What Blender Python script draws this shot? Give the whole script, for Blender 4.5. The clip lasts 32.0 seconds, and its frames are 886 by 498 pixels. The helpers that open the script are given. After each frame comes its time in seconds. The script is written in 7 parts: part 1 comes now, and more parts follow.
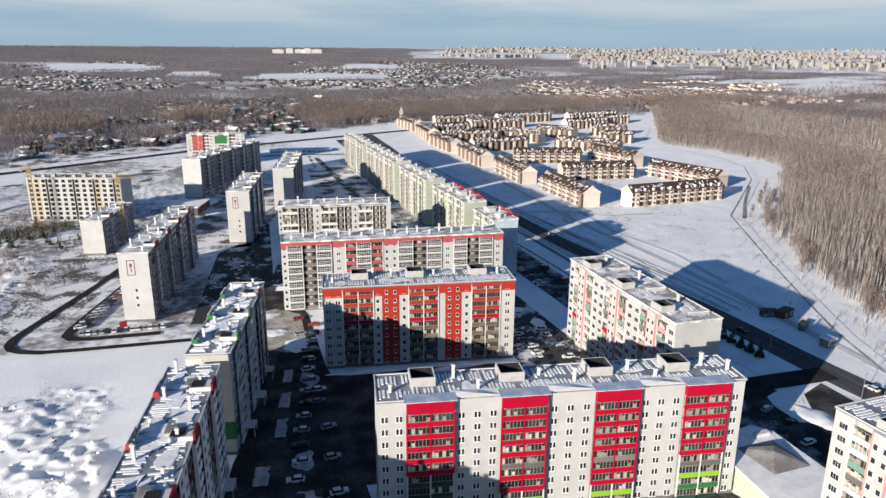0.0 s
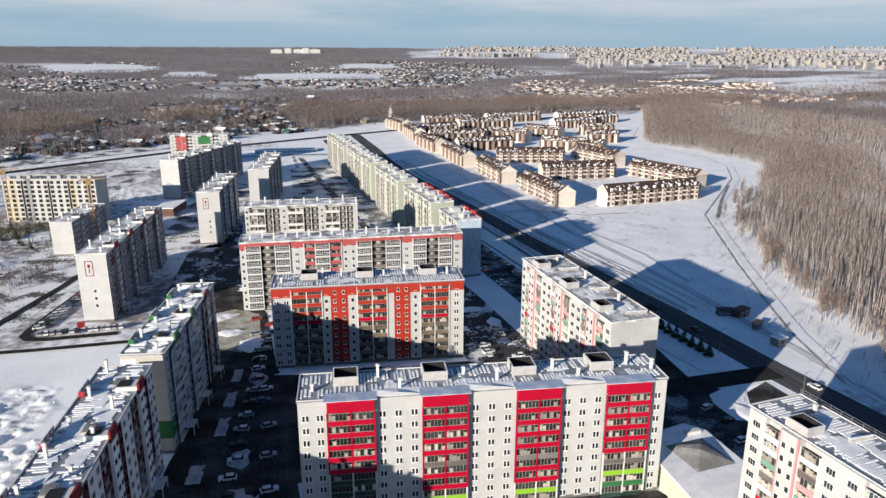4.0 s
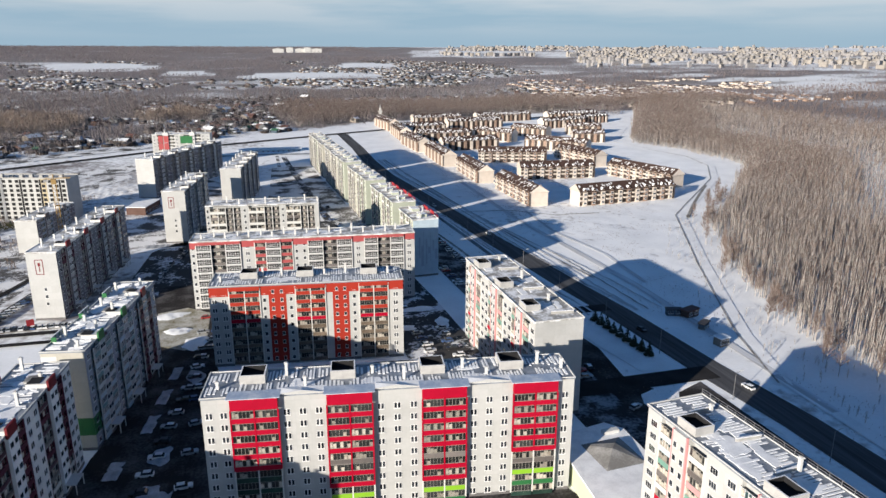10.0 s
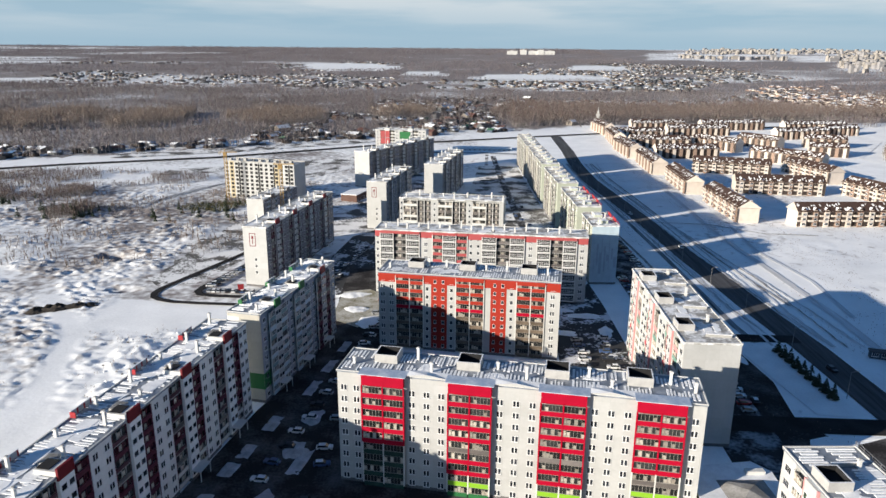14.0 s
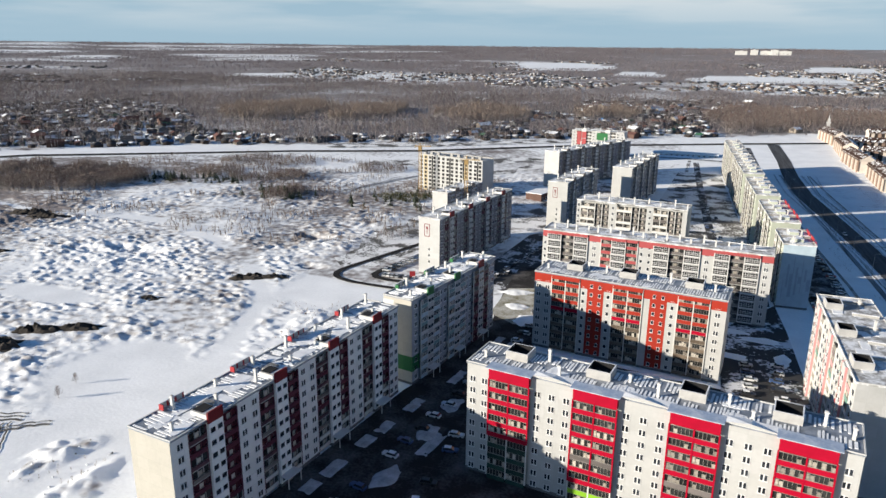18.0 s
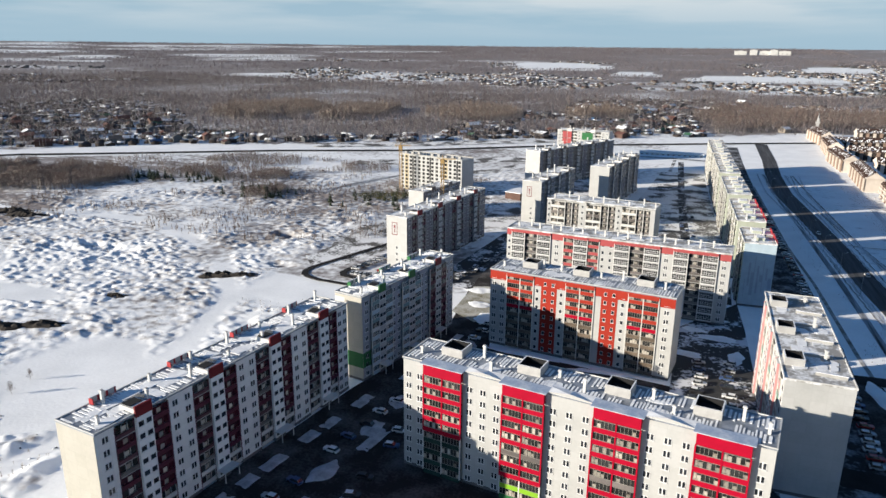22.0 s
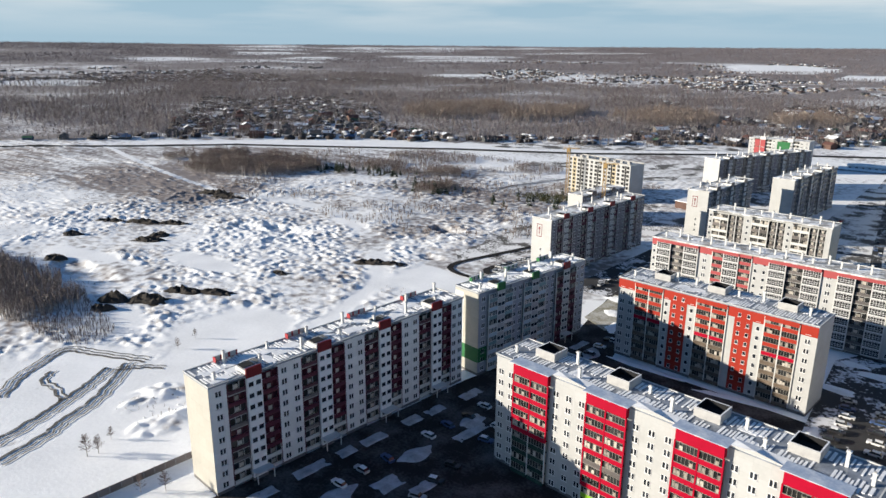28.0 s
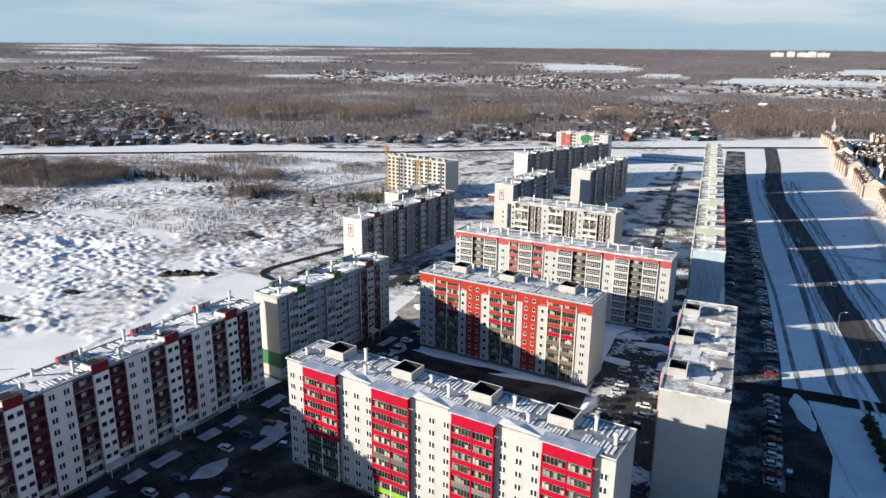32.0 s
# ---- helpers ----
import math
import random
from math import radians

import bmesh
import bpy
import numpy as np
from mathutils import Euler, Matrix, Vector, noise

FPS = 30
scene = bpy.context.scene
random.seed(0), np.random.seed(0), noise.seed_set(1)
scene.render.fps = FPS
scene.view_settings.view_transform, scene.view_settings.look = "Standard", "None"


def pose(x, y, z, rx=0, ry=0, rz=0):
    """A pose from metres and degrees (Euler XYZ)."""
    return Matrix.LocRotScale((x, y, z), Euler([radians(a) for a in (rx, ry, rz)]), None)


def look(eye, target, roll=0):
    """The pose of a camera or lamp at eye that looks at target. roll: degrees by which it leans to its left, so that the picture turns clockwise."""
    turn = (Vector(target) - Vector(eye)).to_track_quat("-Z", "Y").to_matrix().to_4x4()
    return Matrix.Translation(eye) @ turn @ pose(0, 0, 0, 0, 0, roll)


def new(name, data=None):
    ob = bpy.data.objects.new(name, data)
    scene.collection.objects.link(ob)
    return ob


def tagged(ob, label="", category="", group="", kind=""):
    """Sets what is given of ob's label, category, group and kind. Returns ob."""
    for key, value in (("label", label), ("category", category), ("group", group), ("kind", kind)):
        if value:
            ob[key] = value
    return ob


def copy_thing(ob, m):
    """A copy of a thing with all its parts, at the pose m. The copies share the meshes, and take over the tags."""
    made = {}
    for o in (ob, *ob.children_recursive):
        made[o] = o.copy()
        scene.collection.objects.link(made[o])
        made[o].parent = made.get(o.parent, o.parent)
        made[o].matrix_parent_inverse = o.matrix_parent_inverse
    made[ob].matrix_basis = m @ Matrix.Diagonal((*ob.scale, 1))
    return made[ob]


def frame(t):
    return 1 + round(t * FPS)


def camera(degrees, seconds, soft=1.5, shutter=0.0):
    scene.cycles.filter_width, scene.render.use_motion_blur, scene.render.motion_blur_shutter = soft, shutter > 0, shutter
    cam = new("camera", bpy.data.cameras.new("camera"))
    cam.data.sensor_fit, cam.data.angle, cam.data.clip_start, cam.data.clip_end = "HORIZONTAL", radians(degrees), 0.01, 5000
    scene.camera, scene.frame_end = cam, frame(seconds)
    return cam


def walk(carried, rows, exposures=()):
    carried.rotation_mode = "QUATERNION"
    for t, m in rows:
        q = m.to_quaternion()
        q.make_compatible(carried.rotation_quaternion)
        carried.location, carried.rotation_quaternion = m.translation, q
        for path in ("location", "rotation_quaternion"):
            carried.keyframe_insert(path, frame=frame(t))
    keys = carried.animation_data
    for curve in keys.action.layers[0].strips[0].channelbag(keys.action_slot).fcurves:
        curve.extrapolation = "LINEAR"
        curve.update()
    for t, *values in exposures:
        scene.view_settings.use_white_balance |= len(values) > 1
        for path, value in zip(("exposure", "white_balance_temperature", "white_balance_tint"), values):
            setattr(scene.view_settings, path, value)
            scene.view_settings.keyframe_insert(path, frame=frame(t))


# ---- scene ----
cam = camera(65.1, 32.0)
PATH = [
    (0, (-0.311, -0.239, 99.976), (0.224, 1.609, 99.43), 0.3),
    (0.5, (2.094, -1.152, 100.038), (2.628, 0.696, 99.492), 0.3),
    (1, (4.384, -2.02, 100.083), (4.918, -0.171, 99.539), 0.3),
    (1.5, (6.385, -2.902, 100.218), (6.919, -1.054, 99.673), 0.3),
    (2, (7.922, -3.474, 100.324), (8.454, -1.625, 99.779), 0.2),
    (2.5, (9.829, -4.177, 100.439), (10.36, -2.328, 99.893), 0.2),
    (3, (12.718, -5.77, 100.658), (13.247, -3.92, 100.112), 0.1),
    (3.5, (14.522, -6.327, 100.785), (15.051, -4.477, 100.238), 0.1),
    (5.5, (21.466, -8.621, 100.923), (21.993, -6.772, 100.374), 0.1),
    (6, (22.853, -9.098, 100.916), (23.379, -7.248, 100.367), 0.2),
    (6.5, (24.393, -9.669, 100.883), (24.919, -7.819, 100.335), 0.2),
    (7, (26.594, -10.521, 100.931), (27.121, -8.672, 100.383), 0.3),
    (7.5, (28.215, -10.957, 100.963), (28.741, -9.107, 100.415), 0.2),
    (8, (29.892, -11.553, 101.06), (30.417, -9.702, 100.512), 0.2),
    (8.5, (31.945, -12.147, 101.174), (32.468, -10.296, 100.625), 0.1),
    (9, (33.973, -12.718, 101.213), (34.496, -10.868, 100.664), 0.2),
    (9.5, (35.39, -13.083, 101.235), (35.913, -11.232, 100.686), 0.2),
    (10, (37.186, -13.762, 101.282), (37.7, -11.909, 100.732), 0.1),
    (10.5, (40.009, -14.83, 101.326), (40.229, -12.92, 100.778), 0.3),
    (11, (42.359, -15.606, 101.346), (42.578, -13.695, 100.798), 0.4),
    (11.5, (44.53, -16.401, 101.34), (44.593, -14.479, 100.793), 0.4),
    (12, (46.83, -17.068, 101.388), (46.743, -15.146, 100.841), 0.4),
    (12.5, (50.295, -17.808, 101.423), (50.204, -15.886, 100.877), 0.4),
    (13, (52.019, -17.958, 101.485), (51.927, -16.036, 100.938), 0.4),
    (13.5, (53.511, -18.134, 101.497), (53.417, -16.212, 100.951), 0.4),
    (14, (55.428, -18.428, 101.483), (55.326, -16.506, 100.936), 0.4),
    (14.3, (56.299, -18.591, 101.464), (56.052, -16.684, 100.914), 0.5),
    (14.5, (57.011, -18.525, 101.451), (56.667, -16.633, 100.904), 0.5),
    (15, (59.178, -18.272, 101.463), (58.563, -16.451, 100.913), 0.4),
    (15.5, (61.049, -18.037, 101.353), (60.391, -16.23, 100.803), 0.4),
    (17.5, (67.857, -17.271, 101.486), (67.194, -15.466, 100.934), 0.5),
    (18, (69.869, -16.874, 101.511), (69.206, -15.07, 100.958), 0.6),
    (18.5, (71.674, -16.456, 101.461), (71.01, -14.652, 100.909), 0.6),
    (19, (73.365, -16.152, 101.435), (72.7, -14.348, 100.883), 0.6),
    (19.5, (74.825, -15.837, 101.375), (74.159, -14.033, 100.824), 0.5),
    (20, (77.337, -15.114, 101.383), (76.671, -13.311, 100.83), 0.6),
    (20.5, (79.619, -14.513, 101.444), (78.953, -12.711, 100.891), 0.6),
    (21, (81.272, -14.169, 101.473), (80.606, -12.366, 100.92), 0.6),
    (21.5, (83.664, -13.554, 101.414), (82.995, -11.752, 100.862), 0.6),
    (22, (85.571, -13.027, 101.422), (84.902, -11.225, 100.869), 0.6),
    (22.5, (87.205, -12.513, 101.513), (86.536, -10.712, 100.96), 0.6),
    (23, (88.649, -12.163, 101.567), (87.98, -10.361, 101.015), 0.6),
    (23.5, (90.147, -11.741, 101.577), (89.478, -9.939, 101.024), 0.6),
    (24, (92.637, -10.984, 101.662), (91.969, -9.182, 101.108), 0.7),
    (24.5, (94.152, -10.595, 101.628), (93.483, -8.793, 101.076), 0.6),
    (25, (95.758, -10.162, 101.596), (95.09, -8.359, 101.045), 0.7),
    (25.5, (97.284, -9.345, 101.581), (96.493, -7.593, 101.028), 0.8),
    (26, (98.99, -8.41, 101.622), (97.996, -6.766, 101.067), 0.7),
    (26.5, (101.193, -7.561, 101.874), (100.057, -6.013, 101.316), 0.5),
    (28.5, (107.427, -4.995, 101.576), (106.281, -3.452, 101.023), 0.5),
    (29, (109.293, -4.026, 101.612), (108.148, -2.483, 101.058), 0.6),
    (29.5, (111.019, -3.117, 101.643), (109.9, -1.555, 101.089), 0.7),
    (30, (112.342, -2.8, 101.763), (111.451, -1.096, 101.213), 0.9),
    (30.5, (113.764, -2.353, 102.05), (112.92, -0.625, 101.498), 0.8),
    (31, (115.354, -1.553, 102.246), (114.51, 0.174, 101.693), 0.9),
    (31.5, (117.516, -0.65, 102.368), (116.672, 1.077, 101.816), 0.9),
    (32, (119.83, 0.416, 102.467), (119.068, 2.182, 101.917), 0.6),
]
walk(cam, [(t, look(eye, target, roll)) for t, eye, target, roll in PATH], exposures=[(0.0, 0.37, 6640, 11), (9.0, 0.37, 6640, 10), (12.0, 0.45, 6700, 9), (18.0, 0.51, 6760, 8), (29.0, 0.58, 6780, 8), (32.0, 0.63, 6820, 9)])

# ---- daylight: a low winter sun and a pale blue sky ----
SUN_EL, SUN_AZ = 13.5, 236.0          # degrees above the ground; compass direction, from +y towards +x
to_sun = Vector((math.sin(radians(SUN_AZ)) * math.cos(radians(SUN_EL)), math.cos(radians(SUN_AZ)) * math.cos(radians(SUN_EL)), math.sin(radians(SUN_EL))))
sun_data = bpy.data.lights.new("sun", "SUN")
sun_data.energy, sun_data.angle, sun_data.color = 6.3, radians(0.5), (1.0, 0.925, 0.82)
sun = new("sun", sun_data)
sun.matrix_world = look((0, 0, 300), Vector((0, 0, 300)) - to_sun)

world = bpy.data.worlds.new("winter_sky")
scene.world = world
world.use_nodes = True
wn, wl = world.node_tree.nodes, world.node_tree.links
wn.clear()
sky = wn.new("ShaderNodeTexSky")
sky.sky_type, sky.sun_disc, sky.sun_elevation, sky.sun_rotation = "NISHITA", False, radians(SUN_EL), radians(SUN_AZ)
sky.air_density, sky.dust_density, sky.ozone_density = 1.0, 0.3, 3.0
back, wout = wn.new("ShaderNodeBackground"), wn.new("ShaderNodeOutputWorld")
back.inputs["Strength"].default_value = 0.072
coord, split = wn.new("ShaderNodeTexCoord"), wn.new("ShaderNodeSeparateXYZ")
wl.new(coord.outputs["Generated"], split.inputs[0])


def band(lo, hi, most):
    """How much of a layer is seen at each height over the horizon."""
    mr = wn.new("ShaderNodeMapRange")
    mr.interpolation_type = "SMOOTHSTEP"
    mr.inputs["From Min"].default_value, mr.inputs["From Max"].default_value = lo, hi
    mr.inputs["To Min"].default_value, mr.inputs["To Max"].default_value = most, 0.0
    wl.new(split.outputs[2], mr.inputs[0])
    return mr.outputs[0]


def layer(below, colour, amount):
    mx = wn.new("ShaderNodeMix")
    mx.data_type = "RGBA"
    mx.inputs[7].default_value = (*colour, 1)
    wl.new(amount, mx.inputs[0])
    wl.new(below, mx.inputs[6])
    return mx.outputs[2]


deep = wn.new("ShaderNodeMix")
deep.data_type, deep.blend_type = "RGBA", "MULTIPLY"
deep.inputs[0].default_value = 1.0
deep.inputs[7].default_value = (0.66, 0.95, 1.22, 1)      # cold, very clear winter air overhead
wl.new(sky.outputs[0], deep.inputs[6])
hazy = layer(deep.outputs[2], (3.6, 5.2, 6.7), band(0.02, 0.24, 0.95))
mapping = wn.new("ShaderNodeMapping")
mapping.inputs["Scale"].default_value = (1.6, 1.6, 16.0)
cloud = wn.new("ShaderNodeTexNoise")
cloud.inputs["Scale"].default_value, cloud.inputs["Detail"].default_value = 2.0, 6
wl.new(coord.outputs["Generated"], mapping.inputs["Vector"])
wl.new(mapping.outputs[0], cloud.inputs["Vector"])
ramp = wn.new("ShaderNodeMapRange")
ramp.inputs["From Min"].default_value, ramp.inputs["From Max"].default_value = 0.40, 0.62
wl.new(cloud.outputs[0], ramp.inputs[0])
rise = wn.new("ShaderNodeMapRange")
rise.inputs["From Min"].default_value, rise.inputs["From Max"].default_value = 0.012, 0.07
wl.new(split.outputs[2], rise.inputs[0])
fall = band(0.06, 0.26, 0.85)
m1, m2 = wn.new("ShaderNodeMath"), wn.new("ShaderNodeMath")
m1.operation = m2.operation = "MULTIPLY"
wl.new(ramp.outputs[0], m1.inputs[0])
wl.new(rise.outputs[0], m1.inputs[1])
wl.new(m1.outputs[0], m2.inputs[0])
wl.new(fall, m2.inputs[1])
wl.new(layer(hazy, (6.8, 7.4, 8.0), m2.outputs[0]), back.inputs["Color"])
wl.new(back.outputs[0], wout.inputs[0])


# ---- materials ----
def mat(name, c1, c2=None, rough=0.8, scale=0.6, fine=9.0, mix=0.5, bump=0.0, metal=0.0, spec=0.3, wobble=0.0, world_pos=False, edge=None):
    """A surface of two tones: broad patches and fine grain, with a little relief."""
    m = bpy.data.materials.new(name)
    m.use_nodes = True
    n, l = m.node_tree.nodes, m.node_tree.links
    b = n["Principled BSDF"]
    b.inputs["Roughness"].default_value, b.inputs["Metallic"].default_value = rough, metal
    b.inputs["Specular IOR Level"].default_value = spec
    c2 = c2 or tuple(v * 0.8 for v in c1)
    if world_pos:
        pos = n.new("ShaderNodeNewGeometry").outputs["Position"]
    else:
        pos = n.new("ShaderNodeTexCoord").outputs["Object"]
    n1, n2 = n.new("ShaderNodeTexNoise"), n.new("ShaderNodeTexNoise")
    for node, s in ((n1, scale), (n2, fine)):
        node.inputs["Scale"].default_value, node.inputs["Detail"].default_value = s, 5
        l.new(pos, node.inputs["Vector"])
    add = n.new("ShaderNodeMath")
    add.operation = "MULTIPLY_ADD"
    add.inputs[1].default_value = 0.5
    l.new(n2.outputs[0], add.inputs[0])
    l.new(n1.outputs[0], add.inputs[2])
    mr = n.new("ShaderNodeMapRange")
    mr.inputs["From Min"].default_value, mr.inputs["From Max"].default_value = 0.75 - 0.3 * (1.0 - mix) , 0.75 + 0.35 * (1.2 - mix)
    if edge:                      # patches with a clear outline
        mr.inputs["From Min"].default_value, mr.inputs["From Max"].default_value = edge
    l.new(add.outputs[0], mr.inputs[0])
    mx = n.new("ShaderNodeMix")
    mx.data_type = "RGBA"
    mx.inputs[6].default_value, mx.inputs[7].default_value = (*c1, 1), (*c2, 1)
    l.new(mr.outputs[0], mx.inputs[0])
    out = mx.outputs[2]
    if wobble:
        info, hsv, mr2 = n.new("ShaderNodeObjectInfo"), n.new("ShaderNodeHueSaturation"), n.new("ShaderNodeMapRange")
        mr2.inputs["To Min"].default_value, mr2.inputs["To Max"].default_value = 1 - wobble, 1 + wobble
        l.new(info.outputs["Random"], mr2.inputs[0])
        l.new(mr2.outputs[0], hsv.inputs["Value"])
        l.new(out, hsv.inputs["Color"])
        out = hsv.outputs[0]
    l.new(out, b.inputs["Base Color"])
    if bump:
        bp = n.new("ShaderNodeBump")
        bp.inputs["Strength"].default_value, bp.inputs["Distance"].default_value = 0.6, bump
        l.new(add.outputs[0], bp.inputs["Height"])
        l.new(bp.outputs[0], b.inputs["Normal"])
    return m


def panel_mat(name, c1, seam, w, h):
    """Painted concrete panels: tone varies a little from panel to panel, with fine darker joints."""
    m = mat(name, c1, tuple(v * 0.88 for v in c1), 0.85, 0.15, 1.3, 0.55)
    n, l = m.node_tree.nodes, m.node_tree.links
    b = n["Principled BSDF"]
    src = b.inputs["Base Color"].links[0].from_socket
    tex, sep, com = n.new("ShaderNodeTexCoord"), n.new("ShaderNodeSeparateXYZ"), n.new("ShaderNodeCombineXYZ")
    ad = n.new("ShaderNodeMath")
    brick = n.new("ShaderNodeTexBrick")
    l.new(tex.outputs["Object"], sep.inputs[0])
    l.new(sep.outputs[0], ad.inputs[0])
    l.new(sep.outputs[1], ad.inputs[1])
    l.new(ad.outputs[0], com.inputs[0])
    l.new(sep.outputs[2], com.inputs[1])
    l.new(com.outputs[0], brick.inputs["Vector"])
    brick.offset = 0.0
    brick.inputs["Color1"].default_value, brick.inputs["Color2"].default_value = (1, 1, 1, 1), (0.93, 0.93, 0.92, 1)
    brick.inputs["Mortar"].default_value = (*seam, 1)
    brick.inputs["Scale"].default_value, brick.inputs["Mortar Size"].default_value = 1.0, 0.035
    brick.inputs["Brick Width"].default_value, brick.inputs["Row Height"].default_value = w, h
    mu = n.new("ShaderNodeMix")
    mu.data_type, mu.blend_type = "RGBA", "MULTIPLY"
    mu.inputs[0].default_value = 1.0
    l.new(src, mu.inputs[6])
    l.new(brick.outputs["Color"], mu.inputs[7])
    l.new(mu.outputs[2], b.inputs["Base Color"])
    return m


def glass_mat(name, c, rough=0.08):
    m = mat(name, c, tuple(v * 0.5 for v in c), rough, 0.7, 3.0, 0.5, spec=0.5, wobble=0.45)
    return m


M = {}
M["snow"] = mat("snow", (0.90, 0.905, 0.91), (0.74, 0.748, 0.76), 0.75, 0.12, 1.7, 0.4, 0.12)
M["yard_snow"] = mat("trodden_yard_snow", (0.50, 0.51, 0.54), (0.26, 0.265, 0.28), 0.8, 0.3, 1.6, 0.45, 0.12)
M["roof_snow"] = mat("roof_snow", (0.88, 0.885, 0.895), (0.70, 0.705, 0.72), 0.75, 0.4, 2.5, 0.5, 0.06)
M["roof_metal"] = mat("roof_metal", (0.19, 0.21, 0.24), (0.34, 0.365, 0.41), 0.5, 0.35, 2.0, 0.5, 0.02, metal=0.2)
M["roof_felt"] = mat("roof_felt", (0.82, 0.825, 0.835), (0.30, 0.29, 0.275), 0.85, 0.2, 1.1, 0.42, 0.05, edge=(0.66, 0.83))
M["felt_bare"] = mat("bare_felt", (0.16, 0.155, 0.15), (0.30, 0.295, 0.29), 0.9, 0.25, 2.0, bump=0.03)
M["hut_wall"] = mat("hut_render", (0.435, 0.426, 0.409), (0.348, 0.339, 0.331), 0.9, 0.6, 3.0)
M["eaves"] = mat("eaves", (0.34, 0.42, 0.55), (0.62, 0.66, 0.72), 0.5, 0.3, 2.0, 0.6, metal=0.2)
M["white"] = panel_mat("white_panels", (0.465, 0.465, 0.457), (0.88, 0.88, 0.88), 3.3, 2.8)
M["cream"] = panel_mat("cream_panels", (0.461, 0.439, 0.387), (0.84, 0.84, 0.84), 3.3, 2.8)
M["grey"] = panel_mat("grey_panels", (0.77, 0.757, 0.745), (0.8, 0.8, 0.8), 3.3, 2.8)
# Dark grey panels: shade on the slabs' long fronts is put into the colour
M["slate"] = panel_mat("shaded_wall_panels", (0.21, 0.20, 0.22), (0.8, 0.8, 0.8), 3.3, 2.8)
M["bluish"] = panel_mat("bluish_panels", (0.36, 0.38, 0.42), (0.8, 0.8, 0.8), 3.3, 2.8)
M["riser"] = panel_mat("riser_panels", (0.86, 0.85, 0.84), (0.85, 0.85, 0.85), 3.9, 2.8)
M["mint"] = panel_mat("mint_panels", (0.444, 0.470, 0.383), (0.84, 0.84, 0.84), 3.3, 2.8)
M["beige"] = panel_mat("beige_panels", (0.470, 0.452, 0.392), (0.84, 0.84, 0.84), 3.3, 2.8)
M["ochre"] = panel_mat("ochre_panels", (0.452, 0.383, 0.261), (0.84, 0.84, 0.84), 3.3, 2.8)
M["red"] = mat("red_panel", (0.374, 0.003, 0.024), (0.322, 0.003, 0.021), 0.6, 0.3, 3.0, spec=0.12)
M["orange"] = mat("orange_red_render", (0.345, 0.027, 0.014), (0.29, 0.024, 0.012), 0.8, 0.25, 2.5)
M["coral"] = mat("coral_render", (0.38, 0.074, 0.076), (0.33, 0.066, 0.068), 0.8, 0.25, 2.5)
M["burgundy"] = mat("burgundy_panel", (0.090, 0.016, 0.034), (0.066, 0.013, 0.028), 0.6, 0.3, 3.0)
M["cap_red"] = mat("cap_red", (0.165, 0.011, 0.017), (0.13, 0.010, 0.014), 0.6, 0.3, 3.0)
M["pink"] = mat("pink_trim", (0.62, 0.27, 0.27), (0.55, 0.25, 0.25), 0.7, 0.3, 3.0)
M["green"] = mat("green_panel", (0.026, 0.148, 0.048), (0.017, 0.113, 0.039), 0.6, 0.3, 3.0)
M["lime"] = mat("lime_panel", (0.226, 0.452, 0.026), (0.191, 0.392, 0.026), 0.6, 0.3, 3.0)
M["teal"] = mat("teal_panel", (0.15, 0.29, 0.235), (0.13, 0.25, 0.21), 0.6, 0.3, 3.0)
M["smoke"] = mat("smoked_panel", (0.16, 0.14, 0.13), (0.11, 0.10, 0.10), 0.35, 0.3, 3.0, wobble=0.3)
M["bottle"] = mat("bottle_green_panel", (0.022, 0.05, 0.042), (0.04, 0.075, 0.06), 0.25, 0.5, 3.0, wobble=0.3)
M["ice"] = mat("pale_blue_panel", (0.45, 0.55, 0.61), (0.38, 0.47, 0.53), 0.5, 0.4, 3.0)
M["umber"] = mat("bronze_panel", (0.10, 0.075, 0.055), (0.16, 0.125, 0.095), 0.4, 0.5, 3.0, wobble=0.3)
M["pale"] = mat("pale_panel", (0.609, 0.600, 0.574), (0.522, 0.522, 0.505), 0.6, 0.4, 3.0)
M["blue_grey"] = mat("blue_grey_panel", (0.36, 0.42, 0.50), (0.30, 0.36, 0.44), 0.6, 0.4, 3.0)
M["sash"] = mat("loggia_sash", (0.33, 0.31, 0.28), (0.22, 0.21, 0.19), 0.6, 1.0, 6.0)
M["frame"] = mat("window_frame", (0.696, 0.696, 0.687), (0.609, 0.609, 0.609), 0.5, 1.0, 8.0)
M["glass"] = glass_mat("window_glass", (0.035, 0.04, 0.05))
M["loggia_glass"] = glass_mat("loggia_glass", (0.035, 0.036, 0.036), 0.15)
M["wine_glass"] = glass_mat("wine_tinted_glazing", (0.060, 0.014, 0.022), 0.15)
M["wine_sash"] = mat("wine_red_sash", (0.115, 0.030, 0.042), (0.075, 0.022, 0.030), 0.6, 1.0, 6.0)
M["plum"] = mat("plum_panel", (0.070, 0.030, 0.042), (0.10, 0.045, 0.055), 0.45, 0.5, 3.0, wobble=0.3)
M["sea"] = mat("sea_green_panel", (0.22, 0.33, 0.33), (0.18, 0.28, 0.29), 0.5, 0.4, 3.0, wobble=0.15)
M["sea_glass"] = glass_mat("greenish_glazing", (0.035, 0.060, 0.066), 0.12)
M["curtain"] = mat("loggia_clutter", (0.418, 0.383, 0.331), (0.174, 0.139, 0.104), 0.9, 0.9, 4.0, wobble=0.4)
M["concrete"] = mat("concrete", (0.40, 0.39, 0.37), (0.28, 0.28, 0.27), 0.9, 0.5, 4.0, bump=0.02)
